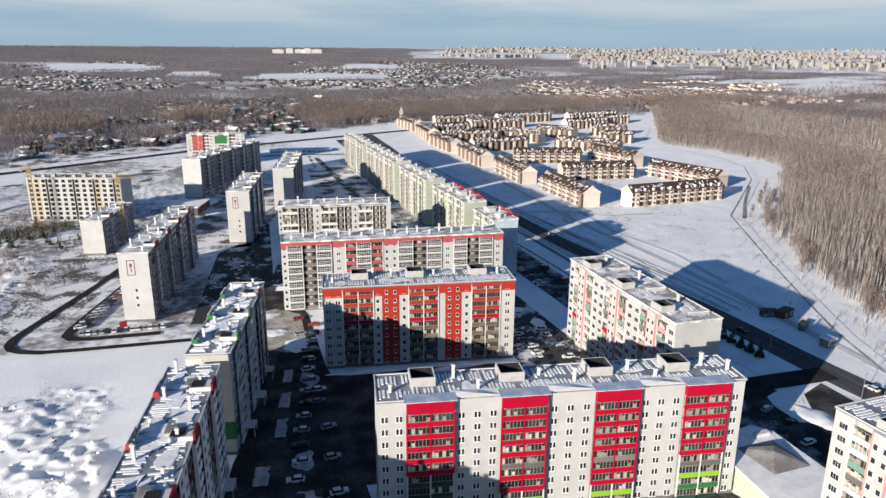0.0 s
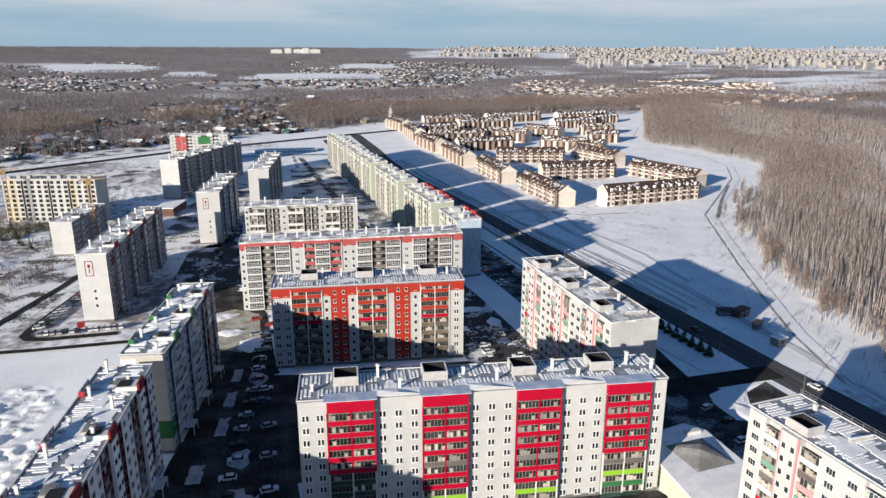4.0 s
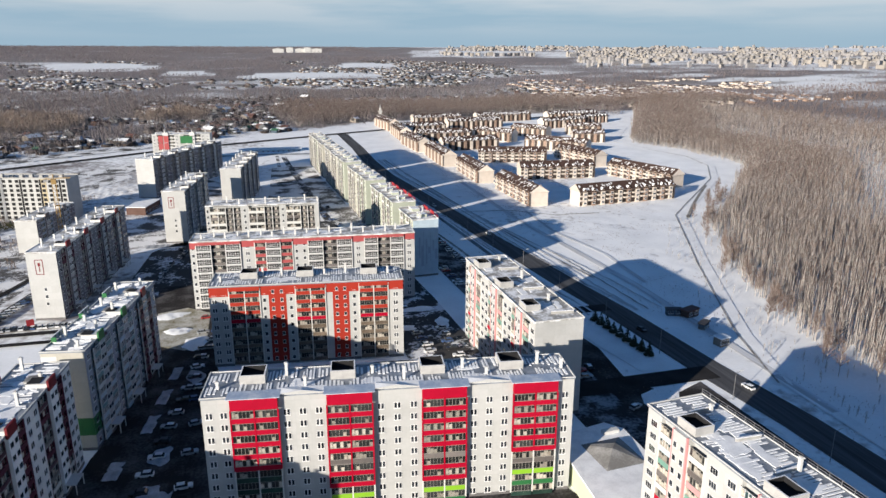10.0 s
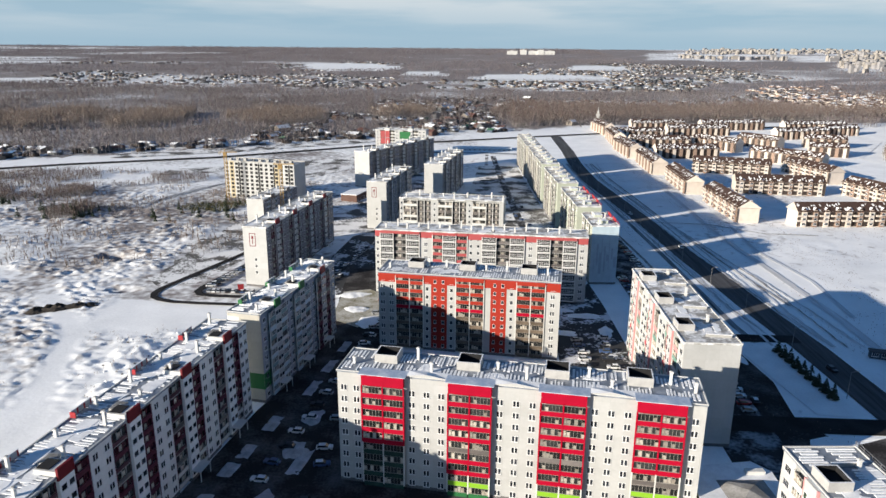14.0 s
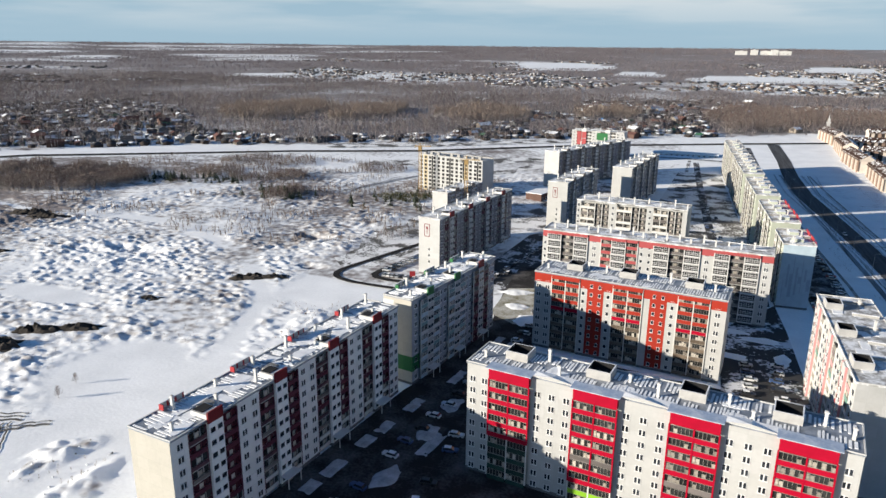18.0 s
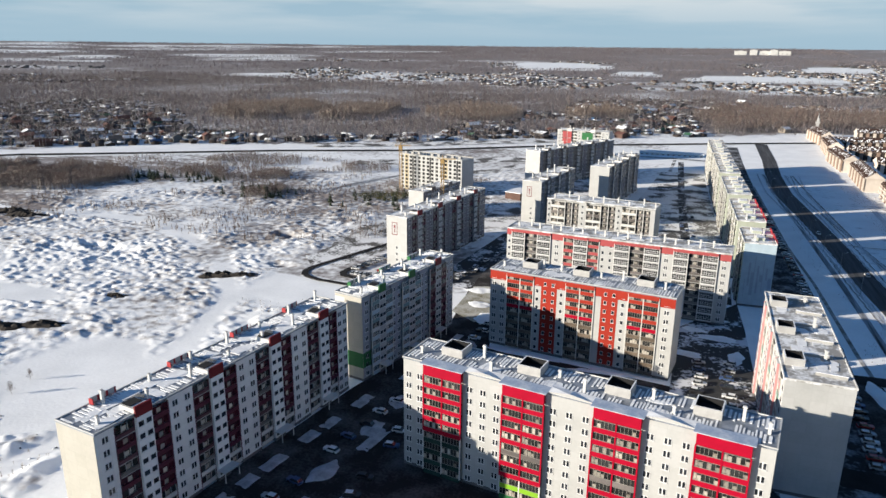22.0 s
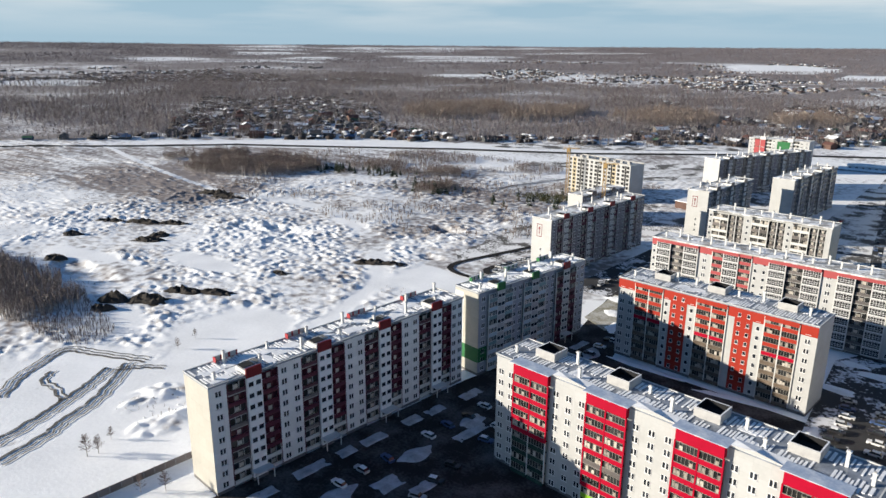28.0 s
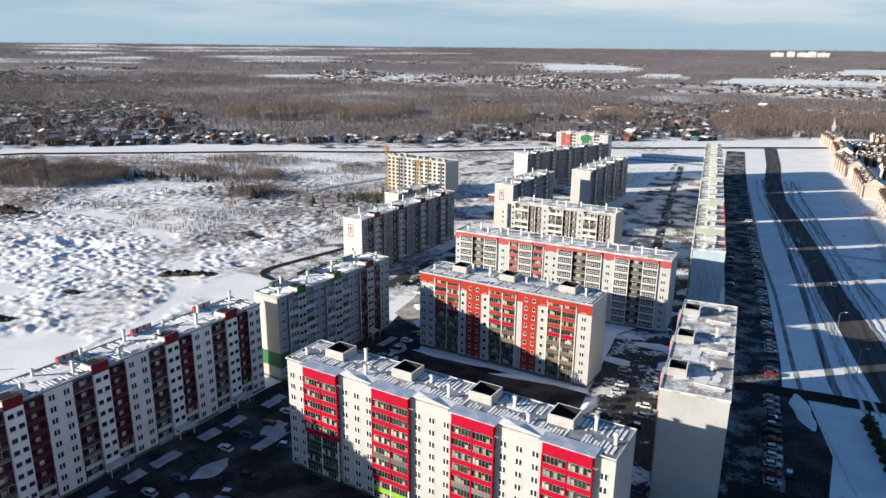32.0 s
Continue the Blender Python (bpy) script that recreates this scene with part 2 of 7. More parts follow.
M["plinth"] = mat("plinth", (0.16, 0.15, 0.15), (0.11, 0.11, 0.11), 0.9, 0.5, 4.0)
M["dark"] = mat("dark_void", (0.02, 0.02, 0.022), (0.012, 0.012, 0.013), 0.95, 0.5, 4.0)
M["steel"] = mat("steel", (0.30, 0.30, 0.31), (0.2, 0.2, 0.2), 0.5, 1.0, 5.0, metal=0.6)
M["rail_red"] = mat("rail_red", (0.36, 0.030, 0.036), (0.28, 0.025, 0.030), 0.6, 1.0, 5.0)
M["asphalt"] = mat("asphalt", (0.022, 0.021, 0.022), (0.045, 0.043, 0.043), 0.95, 0.12, 2.2, 0.45, 0.01, spec=0.05)
def streaky(name, c1, c2, share):
    """Road surface: wheel lanes and slush drawn out along the carriageway."""
    m = mat(name, c1, c2, 0.85, 0.5, 2.5, share, 0.01, world_pos=True)
    n, l = m.node_tree.nodes, m.node_tree.links
    mp = n.new("ShaderNodeMapping")
    mp.inputs["Scale"].default_value = (1.0, 0.035, 1.0)
    l.new(n["Geometry"].outputs["Position"], mp.inputs["Vector"])
    for node in n:
        if node.bl_idname == "ShaderNodeTexNoise":
            l.new(mp.outputs[0], node.inputs["Vector"])
    return m


M["road"] = streaky("streaked_asphalt", (0.026, 0.025, 0.026), (0.12, 0.122, 0.13), 0.30)
M["track"] = streaky("pressed_snow", (0.48, 0.48, 0.49), (0.74, 0.76, 0.80), 0.62)
M["lane"] = streaky("slushy_lane", (0.034, 0.034, 0.038), (0.55, 0.57, 0.61), 0.28)
M["yard"] = mat("yard_asphalt", (0.032, 0.030, 0.030), (0.11, 0.104, 0.104), 0.95, 0.11, 1.3, 0.3, 0.01, spec=0.04, world_pos=True, edge=(0.68, 0.95))
M["bays"] = mat("slushy_bays", (0.040, 0.040, 0.043), (0.30, 0.315, 0.34), 0.9, 0.14, 0.9, 0.35, 0.01, spec=0.04, world_pos=True, edge=(0.70, 0.92))
M["slush"] = mat("slushy_asphalt", (0.040, 0.040, 0.042), (0.66, 0.67, 0.70), 0.85, 0.085, 0.7, 0.12, 0.02, world_pos=True, edge=(0.79, 0.86))
M["patchy"] = mat("patchy_snow", (0.10, 0.095, 0.09), (0.80, 0.80, 0.80), 0.9, 0.07, 0.8, 0.5, 0.05, world_pos=True, edge=(0.69, 0.78))
M["lawn"] = mat("thawed_lawn", (0.17, 0.15, 0.085), (0.66, 0.65, 0.62), 0.95, 0.16, 1.2, 0.3, 0.05, world_pos=True)
M["rut"] = mat("rutted_mud", (0.10, 0.095, 0.088), (0.74, 0.735, 0.73), 0.95, 0.35, 1.6, 0.38, 0.08, world_pos=True, edge=(0.80, 1.0))
M["earth"] = mat("bare_earth", (0.10, 0.085, 0.065), (0.45, 0.45, 0.45), 0.95, 0.12, 0.9, 0.3, 0.1)
M["path"] = mat("trodden_path", (0.16, 0.14, 0.12), (0.55, 0.55, 0.56), 0.95, 0.2, 0.9, 0.45, 0.05)
M["soil"] = mat("dark_soil", (0.022, 0.019, 0.017), (0.06, 0.05, 0.042), 0.95, 0.3, 2.0, bump=0.2)
M["bark"] = mat("birch_bark", (0.44, 0.41, 0.385), (0.28, 0.245, 0.228), 0.9, 0.5, 3.0)
M["twig"] = mat("birch_twigs", (0.136, 0.097, 0.083), (0.192, 0.143, 0.123), 0.95, 0.02, 0.3, 0.4, world_pos=True)
# Paler and greyer than the near twigs: distance haze is put into the colour
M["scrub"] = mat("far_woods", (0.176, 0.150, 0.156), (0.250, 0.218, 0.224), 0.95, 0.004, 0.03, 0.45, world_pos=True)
M["copse"] = mat("copse_twigs", (0.118, 0.094, 0.094), (0.180, 0.150, 0.147), 0.95, 0.012, 0.2, 0.45, world_pos=True)
M["needle"] = mat("pine_needles", (0.03, 0.045, 0.028), (0.05, 0.06, 0.035), 0.9, 0.05, 0.6, world_pos=True)
M["shrub"] = mat("dry_shrub", (0.235, 0.178, 0.144), (0.183, 0.144, 0.122), 0.95, 0.05, 0.6, world_pos=True)
M["russet"] = mat("russet_twigs", (0.115, 0.078, 0.066), (0.185, 0.138, 0.118), 0.95, 0.03, 0.5, 0.45, world_pos=True)
M["olive"] = mat("olive_weeds", (0.085, 0.082, 0.035), (0.15, 0.135, 0.06), 0.95, 0.05, 0.6, world_pos=True)
M["town_wall"] = mat("ochre_render", (0.60, 0.525, 0.455), (0.52, 0.447, 0.380), 0.85, 0.3, 3.0, wobble=0.12)
M["town_brick"] = mat("brown_brick", (0.313, 0.217, 0.165), (0.244, 0.170, 0.131), 0.85, 0.5, 4.0, wobble=0.2)
M["town_roof"] = mat("brown_roof", (0.072, 0.044, 0.036), (0.05, 0.033, 0.028), 0.8, 0.4, 4.0, spec=0.15)
M["city"] = panel_mat("far_city_panels", (0.30, 0.288, 0.29), (0.55, 0.57, 0.6), 6.0, 3.0)
M["city_warm"] = panel_mat("far_city_warm", (0.34, 0.31, 0.28), (0.55, 0.55, 0.55), 6.0, 3.0)
M["crane"] = mat("crane_yellow", (0.42, 0.27, 0.10), (0.32, 0.21, 0.09), 0.6, 0.5, 3.0)
M["tyre"] = mat("tyre", (0.02, 0.02, 0.02), (0.03, 0.03, 0.03), 0.9)
M["car_glass"] = glass_mat("car_glass", (0.03, 0.035, 0.04))
for key, c in (("white", (0.72, 0.72, 0.72)), ("silver", (0.38, 0.39, 0.41)), ("black", (0.025, 0.025, 0.03)), ("red", (0.35, 0.03, 0.03)), ("blue", (0.05, 0.09, 0.2)), ("yellow", (0.6, 0.36, 0.05))):
    M["car_" + key] = mat("car_" + key, c, None, 0.3, 0.5, 3.0, spec=0.5)
for key, c in (("a", (0.060, 0.046, 0.040)), ("b", (0.20, 0.175, 0.15)), ("c", (0.11, 0.065, 0.052)), ("d", (0.12, 0.125, 0.13)), ("e", (0.07, 0.10, 0.13))):
    M["hut_" + key] = mat("hut_wall_" + key, c, None, 0.9, 0.3, 2.0, wobble=0.3)
for key, c in (("snow", (0.8, 0.82, 0.86)), ("rust", (0.115, 0.055, 0.046)), ("dark", (0.05, 0.05, 0.056)), ("green", (0.04, 0.12, 0.07)), ("blue", (0.07, 0.14, 0.26))):
    M["top_" + key] = mat("hut_roof_" + key, c, None, 0.8, 0.3, 2.0, wobble=0.2)


def ground_material():
    """Snow that thins to dry grass on the open field, and turns into scrub and forest floor far off."""
    m = mat("ground_snow", (0.925, 0.932, 0.938), (0.775, 0.785, 0.795), 0.8, 0.06, 0.9, 0.35, 0.18, world_pos=True)
    n, l = m.node_tree.nodes, m.node_tree.links
    b = n["Principled BSDF"]
    src = b.inputs["Base Color"].links[0].from_socket
    geo = n.new("ShaderNodeNewGeometry")
    attr = n.new("ShaderNodeAttribute")
    attr.attribute_name = "scrub"
    big, small = n.new("ShaderNodeTexNoise"), n.new("ShaderNodeTexNoise")
    for node, s, d in ((big, 0.006, 6), (small, 0.22, 9)):
        node.inputs["Scale"].default_value, node.inputs["Detail"].default_value = s, d
        l.new(geo.outputs["Position"], node.inputs["Vector"])
    a1 = n.new("ShaderNodeMath")
    a1.operation = "ADD"
    l.new(big.outputs[0], a1.inputs[0])
    l.new(small.outputs[0], a1.inputs[1])
    a2 = n.new("ShaderNodeMath")
    a2.operation = "ADD"
    l.new(a1.outputs[0], a2.inputs[0])
    l.new(attr.outputs["Fac"], a2.inputs[1])
    mr = n.new("ShaderNodeMapRange")
    mr.inputs["From Min"].default_value, mr.inputs["From Max"].default_value = 1.24, 1.56
    l.new(a2.outputs[0], mr.inputs[0])
    mx = n.new("ShaderNodeMix")
    mx.data_type = "RGBA"
    # Grass and scrub brown, lightened for the haze over far ground
    mx.inputs[7].default_value = (0.225, 0.196, 0.188, 1)
    l.new(mr.outputs[0], mx.inputs[0])
    l.new(src, mx.inputs[6])
    l.new(mx.outputs[2], b.inputs["Base Color"])
    return m


M["ground"] = ground_material()


# ---- builders ----
class Build:
    """Collects boxes, prisms and loose faces into one mesh."""

    def __init__(self):
        self.v, self.f, self.m = [], [], []

    def box(self, x0, x1, y0, y1, z0, z1, m=0):
        k = len(self.v)
        self.v += [(x0, y0, z0), (x1, y0, z0), (x1, y1, z0), (x0, y1, z0), (x0, y0, z1), (x1, y0, z1), (x1, y1, z1), (x0, y1, z1)]
        self.f += [(k, k + 3, k + 2, k + 1), (k + 4, k + 5, k + 6, k + 7), (k, k + 1, k + 5, k + 4), (k + 1, k + 2, k + 6, k + 5), (k + 2, k + 3, k + 7, k + 6), (k + 3, k, k + 4, k + 7)]
        self.m += [m] * 6
        return self

    def prism(self, pts, z0, z1, m=0, m_top=None):
        """A footprint, counter-clockwise, raised from z0 to z1."""
        k, n = len(self.v), len(pts)
        self.v += [(x, y, z0) for x, y in pts] + [(x, y, z1) for x, y in pts]
        self.f += [(k + i, k + (i + 1) % n, k + n + (i + 1) % n, k + n + i) for i in range(n)]
        self.f += [tuple(k + n + i for i in range(n)), tuple(k + i for i in reversed(range(n)))]
        self.m += [m] * n + [m if m_top is None else m_top, m]
        return self

    def tube(self, x, y, z0, z1, r0, r1=None, n=6, m=0):
        r1 = r0 if r1 is None else r1
        k = len(self.v)
        for z, r in ((z0, r0), (z1, r1)):
            self.v += [(x + r * math.cos(2 * math.pi * i / n), y + r * math.sin(2 * math.pi * i / n), z) for i in range(n)]
        self.f += [(k + i, k + (i + 1) % n, k + n + (i + 1) % n, k + n + i) for i in range(n)] + [tuple(k + n + i for i in range(n))]
        self.m += [m] * (n + 1)
        return self

    def bar(self, a, b, r, m=0):
        """A square bar from a to b."""
        a, b = Vector(a), Vector(b)
        d = (b - a).normalized()
        u = d.cross(Vector((0, 0, 1)) if abs(d.z) < 0.9 else Vector((1, 0, 0))).normalized() * r
        w = d.cross(u).normalized() * r
        k = len(self.v)
        for p in (a, b):
            self.v += [tuple(p + u + w), tuple(p - u + w), tuple(p - u - w), tuple(p + u - w)]
        self.f += [(k + i, k + (i + 1) % 4, k + 4 + (i + 1) % 4, k + 4 + i) for i in range(4)] + [(k + 3, k + 2, k + 1, k), (k + 4, k + 5, k + 6, k + 7)]
        self.m += [m] * 6
        return self

    def stack(self, rings):
        """Square rings of (half width, z, material) joined into one solid; a narrower ring at the same z makes a step."""
        k = len(self.v)
        for h, z, _ in rings:
            self.v += [(-h, -h, z), (h, -h, z), (h, h, z), (-h, h, z)]
        for q in range(len(rings) - 1):
            for i in range(4):
                self.f.append((k + 4 * q + i, k + 4 * q + (i + 1) % 4, k + 4 * q + 4 + (i + 1) % 4, k + 4 * q + 4 + i))
                self.m.append(rings[q][2])
        n = k + 4 * (len(rings) - 1)
        self.f.append((n, n + 1, n + 2, n + 3))
        self.m.append(rings[-1][2])
        return self

    def face(self, pts, m=0):
        k = len(self.v)
        self.v += [tuple(p) for p in pts]
        self.f.append(tuple(range(k, k + len(pts))))
        self.m.append(m)
        return self

    def mesh(self, name, mats):
        me = bpy.data.meshes.new(name)
        me.from_pydata(self.v, [], self.f)
        for m in mats:
            me.materials.append(M[m])
        me.polygons.foreach_set("material_index", self.m)
        me.update()
        return me


def part(name, data, parent, label="", at=(0, 0, 0), rz=0.0, sx=1.0, sz=1.0):
    ob = new(name, data)
    ob.parent = parent
    ob.location, ob.rotation_euler, ob.scale = at, (0, 0, radians(rz)), (sx, 1, sz)
    if label:
        ob["label"] = label
    return ob


def root(name, x, y, z, rz, label, category, group=""):
    ob = new(name)
    ob.location, ob.rotation_euler = (x, y, z), (0, 0, radians(rz))
    return tagged(ob, label, category, group)


def numpy_mesh(name, verts, faces, mats, index=None):
    """A mesh of triangles or quads out of arrays, quickly."""
    me = bpy.data.meshes.new(name)
    k = faces.shape[1]
    me.vertices.add(len(verts))
    me.vertices.foreach_set("co", np.ascontiguousarray(verts, dtype=np.float32).ravel())
    me.loops.add(faces.size)
    me.loops.foreach_set("vertex_index", np.ascontiguousarray(faces, dtype=np.int32).ravel())
    me.polygons.add(len(faces))
    me.polygons.foreach_set("loop_start", np.arange(0, faces.size, k, dtype=np.int32))
    for m in mats:
        me.materials.append(M[m])
    if index is not None:
        me.polygons.foreach_set("material_index", np.ascontiguousarray(index, dtype=np.int32))
    me.update(calc_edges=True)
    return me


# ---- the ground: one sheet to the horizon ----


def far_rise(x, y):
    d = np.hypot(x, y)
    return 122.0 * np.clip((d - 620.0) / 4080.0, 0, 1) ** 1.25


def lattice(x, y, cell, seed):
    """Smooth value noise on a square lattice, 0 to 1."""
    x, y = np.asarray(x) / cell, np.asarray(y) / cell
    i, j = np.floor(x).astype(np.int64), np.floor(y).astype(np.int64)
    u, v = x - i, y - j
    u, v = u * u * (3 - 2 * u), v * v * (3 - 2 * v)

    def h(a, b):
        k = (a * 374761393 + b * 668265263 + seed * 982451653) & 0x7FFFFFFF
        k = ((k ^ (k >> 13)) * 1274126177) & 0x7FFFFFFF
        return ((k ^ (k >> 16)) & 0xFFFF) / 65535.0

    return (h(i, j) * (1 - u) + h(i + 1, j) * u) * (1 - v) + (h(i, j + 1) * (1 - u) + h(i + 1, j + 1) * u) * v


def smooth(a, b, x):
    t = np.clip((x - a) / (b - a), 0, 1)
    return t * t * (3 - 2 * t)


FIELDS = [(-2584, 2234, 116, 122, 62), (-2381, 2955, 348, 72, 56), (-1886, 1835, 68, 58, 50), (-1552, 2360, 183, 71, 43), (-1053, 1619, 74, 69, 37), (-410, 2520, 128, 188, 26), (186, 1998, 117, 90, 20), (-115, 2153, 50, 81, 23), (-1486, 3385, 242, 58, 40), (-445, 2505, 90, 203, 7), (-126, 2138, 49, 79, -1), (216, 2019, 156, 99, -5), (458, 2522, 80, 152, -5), (1357, 1487, 158, 67, -21), (1286, 1260, 118, 105, -21), (1234, 1727, 47, 51, -19), (-1534, 749, 83, 69, 55), (-2443, 1576, 132, 69, 63), (-2945, 2548, 151, 78, 64), (-2070, 3761, 139, 94, 45),
          (-2620, 3290, 430, 120, 48), (-3280, 2840, 150, 110, 60), (-2140, 2100, 90, 80, 47), (-1780, 2580, 260, 85, 40)]


def free_of_fields(xy):
    ok = np.ones(len(xy), bool)
    for x, y, a, b, rz in FIELDS:
        c, s = math.cos(radians(rz)), math.sin(radians(rz))
        dx, dy = xy[:, 0] - x, xy[:, 1] - y
        ok &= ((dx * c + dy * s) / a) ** 2 + ((dy * c - dx * s) / b) ** 2 > 1.7
    return ok



ROAD_X, ROAD_Y = [-1100, -900, -676, -521, -318, -200, -46, 120, 300, 520], [-100, 60, 304, 463, 590, 645, 752, 830, 905, 960]


def belts(x, y, seed):
    """Broad belts that lie across the view, thinner the nearer: 0 to 1."""
    turn = np.degrees(np.arctan2(x, y))
    deep = np.log(np.maximum(np.hypot(x, y), 100.0))
    return 0.62 * lattice(turn, deep * 75, 13, seed) + 0.38 * lattice(turn * 2.2, deep * 150, 9, seed + 1)


def groves(x, y):
    """Stands of tall brown trees among the village houses."""
    out = False
    for cx, cy, a, b in ((-535, 900, 85, 120), (-400, 940, 60, 90), (-240, 985, 66, 105), (-62, 1060, 46, 80)):
        out = out | (np.hypot((x - cx) / a, (y - cy) / b) + 0.5 * (lattice(x, y, 45, 58) - 0.5) < 1)
    return out


def village(x, y):
    back = y - np.interp(x, ROAD_X, ROAD_Y)
    turn = np.degrees(np.arctan2(x - 60, y))
    deep = np.interp(turn, [-64, -57, -54, -42, -39, -20, -15, 6], [90, 160, 820, 900, 150, 130, 330, 380]) + 110 * (lattice(x, y, 150, 56) - 0.4)
    close = smooth(0.25, 0.31, lattice(x, y, 120, 55)) * (back > 52 + 30 * lattice(x, y, 70, 59)) * (back < deep) * (x > -1700) * (x < 190) * ~groves(x, y)
    return np.maximum(close, hamlets(x, y))


def hamlets(x, y):
    """Clearings with scattered houses between the far woods."""
    back = y - np.interp(x, ROAD_X, ROAD_Y)
    d = np.hypot(x, y)
    need = np.where(np.degrees(np.arctan2(x, y)) > -15, 0.43, 0.52)
    lot = smooth(0.0, 0.06, belts(x, y, 140) - need) * (back > 330) * (d > 900) * (d < 2900)
    lot = lot * ((np.degrees(np.arctan2(x, y)) > -16) | (d > 1700))
    return lot * ((x < 560) | (y > 1100)) * ~wood_belt(x, y)


def wood_belt(x, y):
    """The dense wood that stands right behind the town houses."""
    return (x > 60 + 60 * lattice(x, y, 90, 71)) & (x < 900) & (y > np.interp(x, [60, 200, 520, 900], [900, 965, 1010, 1050])) & (y < 1180 + 90 * lattice(x, y, 130, 72) - 0.12 * x)


def far_density(xy):
    x, y = xy[:, 0], xy[:, 1]
    w = smooth(0.30, 0.46, belts(x, y, 150)) * 0.8 + 0.2
    w *= 0.55 + 0.45 * smooth(0.30, 0.50, lattice(x, y, 70, 22))
    town = (x > 160) & (x < 620) & (y < 940)
    w = np.where(town, 0, w)
    w = np.where((x < 520) & (y < np.interp(x, ROAD_X, ROAD_Y) + 60), 0, w)
    w = np.where(village(x, y) > 0.5, w * 0.32, w)
    w = np.where(groves(x, y), 0.5, w)
    w = np.where(wood_belt(x, y), 1.0, w)
    city = (x > 700) & (y > 1500) & (y > 3300 - 0.75 * x)
    return np.where(city, w * np.where(np.hypot(x, y) > 2450, 0.08, 0.25), w)


TRACK = [(-640, 372), (-586, 362), (-337, 304), (-223, 309), (-141, 268), (-95, 215), (-62, 120), (-80, 40)]


def rubble(x, y):
    """Ploughed-up snow and soil beside the two slabs."""
    out = 0.0
    for cx, cy, a, b in ((-58, 200, 17, 26), (-50, 168, 15, 16), (-71, 94, 13, 13), (-61, 86, 8, 9)):
        out = np.maximum(out, smooth(1.1, 0.7, np.hypot((x - cx) / a, (y - cy) / b) + 0.35 * (lattice(x, y, 9, 63) - 0.5)))
    return out


def field_mask(x, y):
    """1 on the rough open field, 0 on levelled ground."""
    edge = -38 + (y - 60) * 0.10
    west = smooth(edge - 22, edge - 62, x + 14 * (lattice(x, y, 24, 77) - 0.5))
    lot = 1 - smooth(-105, -92, x) * smooth(205, 225, y) * (1 - smooth(385, 400, y))
    calm = np.ones_like(np.asarray(x, float))
    for (x0, y0), (x1, y1) in zip(TRACK, TRACK[1:]):
        dx, dy = x1 - x0, y1 - y0
        t = np.clip(((x - x0) * dx + (y - y0) * dy) / (dx * dx + dy * dy), 0, 1)
        calm = np.minimum(calm, smooth(2.5, 8.0, np.hypot(x - x0 - t * dx, y - y0 - t * dy)))
    for cx, cy, a, b in ((-106, 80, 36, 32), (-98, 138, 30, 30), (-75, 120, 26, 40), (-225, 153, 46, 13), (-185, 186, 26, 10), (-150, 118, 26, 16)):
        west = west * smooth(0.75, 1.1, np.hypot((x - cx) / a, (y - cy) / b) + 0.3 * (lattice(x, y, 12, 64) - 0.5))
    rough = np.maximum(west, rubble(x, y))
    return calm * rough * lot * smooth(40, 60, y) * (1 - smooth(430, 560, y - 0.25 * (x + 300)))


PITS = [(-126, 313, 15, 9, 2.6), (-196, 254, 24, 9, 1.9), (-214, 142, 30, 12, 2.2), (-216, 244, 22, 8, 1.6), (-100, 262, 9, 5, 1.2)]


def ground_height(x, y):
    x, y = np.asarray(x, float), np.asarray(y, float)
    f = field_mask(x, y)
    warp = 9 * lattice(x, y, 31, 5)
    n1 = lattice(x + warp, y * 1.3, 3.2, 1)
    n2 = lattice(x - 0.7 * warp + 0.3 * y, y * 1.5 + 0.3 * x, 2.4, 2)
    n3 = lattice(x, y, 11.0, 12)
    lumps = 0.85 * smooth(0.44, 0.64, n1) * (0.35 + n3) + 0.66 * smooth(0.46, 0.66, n2) * (0.3 + n3)
    n4 = lattice(x * 0.8 + 0.4 * y, y - 0.3 * x, 1.9, 14)
    lumps = (lumps * 0.47 + 0.22 * smooth(0.5, 0.72, n4) * (0.25 + n3)) * (1 - 0.75 * rubble(x, y))
    mounds = np.maximum(lattice(x, y, 33, 3) - 0.5, 0) * 2.0
    rough = 0.22 + 1.12 * smooth(0.32, 0.60, 0.6 * lattice(x, y, 62, 4) + 0.4 * lattice(x, y, 21, 24))
    open_snow = lattice(x, y, 26, 6) * 0.5 - 0.25 + 0.28 * (lattice(x, y * 0.6, 4.5, 16) - 0.5) * smooth(0.4, 0.7, lattice(x, y, 40, 17))
    east = smooth(190, 200, x) * smooth(80, 100, y) * (1 - smooth(380, 440, y))
    heaps = rubble(x, y) * (0.95 * smooth(0.36, 0.72, 0.46 * lattice(x, y, 7.0, 65) + 0.54 * lattice(x, y, 2.8, 66)) + 0.40 * smooth(0.4, 0.8, lattice(x + 0.4 * y, y, 1.9, 67)))
    pits = 0.0
    for cx, cy, a, b, deep in PITS:
        edge = np.hypot((x - cx) / a, (y - cy) / b) + 0.3 * (lattice(x, y, 8, 97) - 0.5)
        pits = np.maximum(pits, deep * np.where(0.83 * (x - cx) + 0.56 * (y - cy) < 0, smooth(1.0, 0.72, edge), smooth(1.05, 0.0, edge)))
    return f * (lumps * rough + mounds + heaps - 0.25) - pits + east * open_snow + far_rise(x, y)


def axis(steps):
    out = [steps[0][0]]
    for (a, s), (b, _) in zip(steps, steps[1:]):
        k = max(1, round((b - a) / s))
        out += [a + (b - a) * (i + 1) / k for i in range(k)]
    return np.array(out)


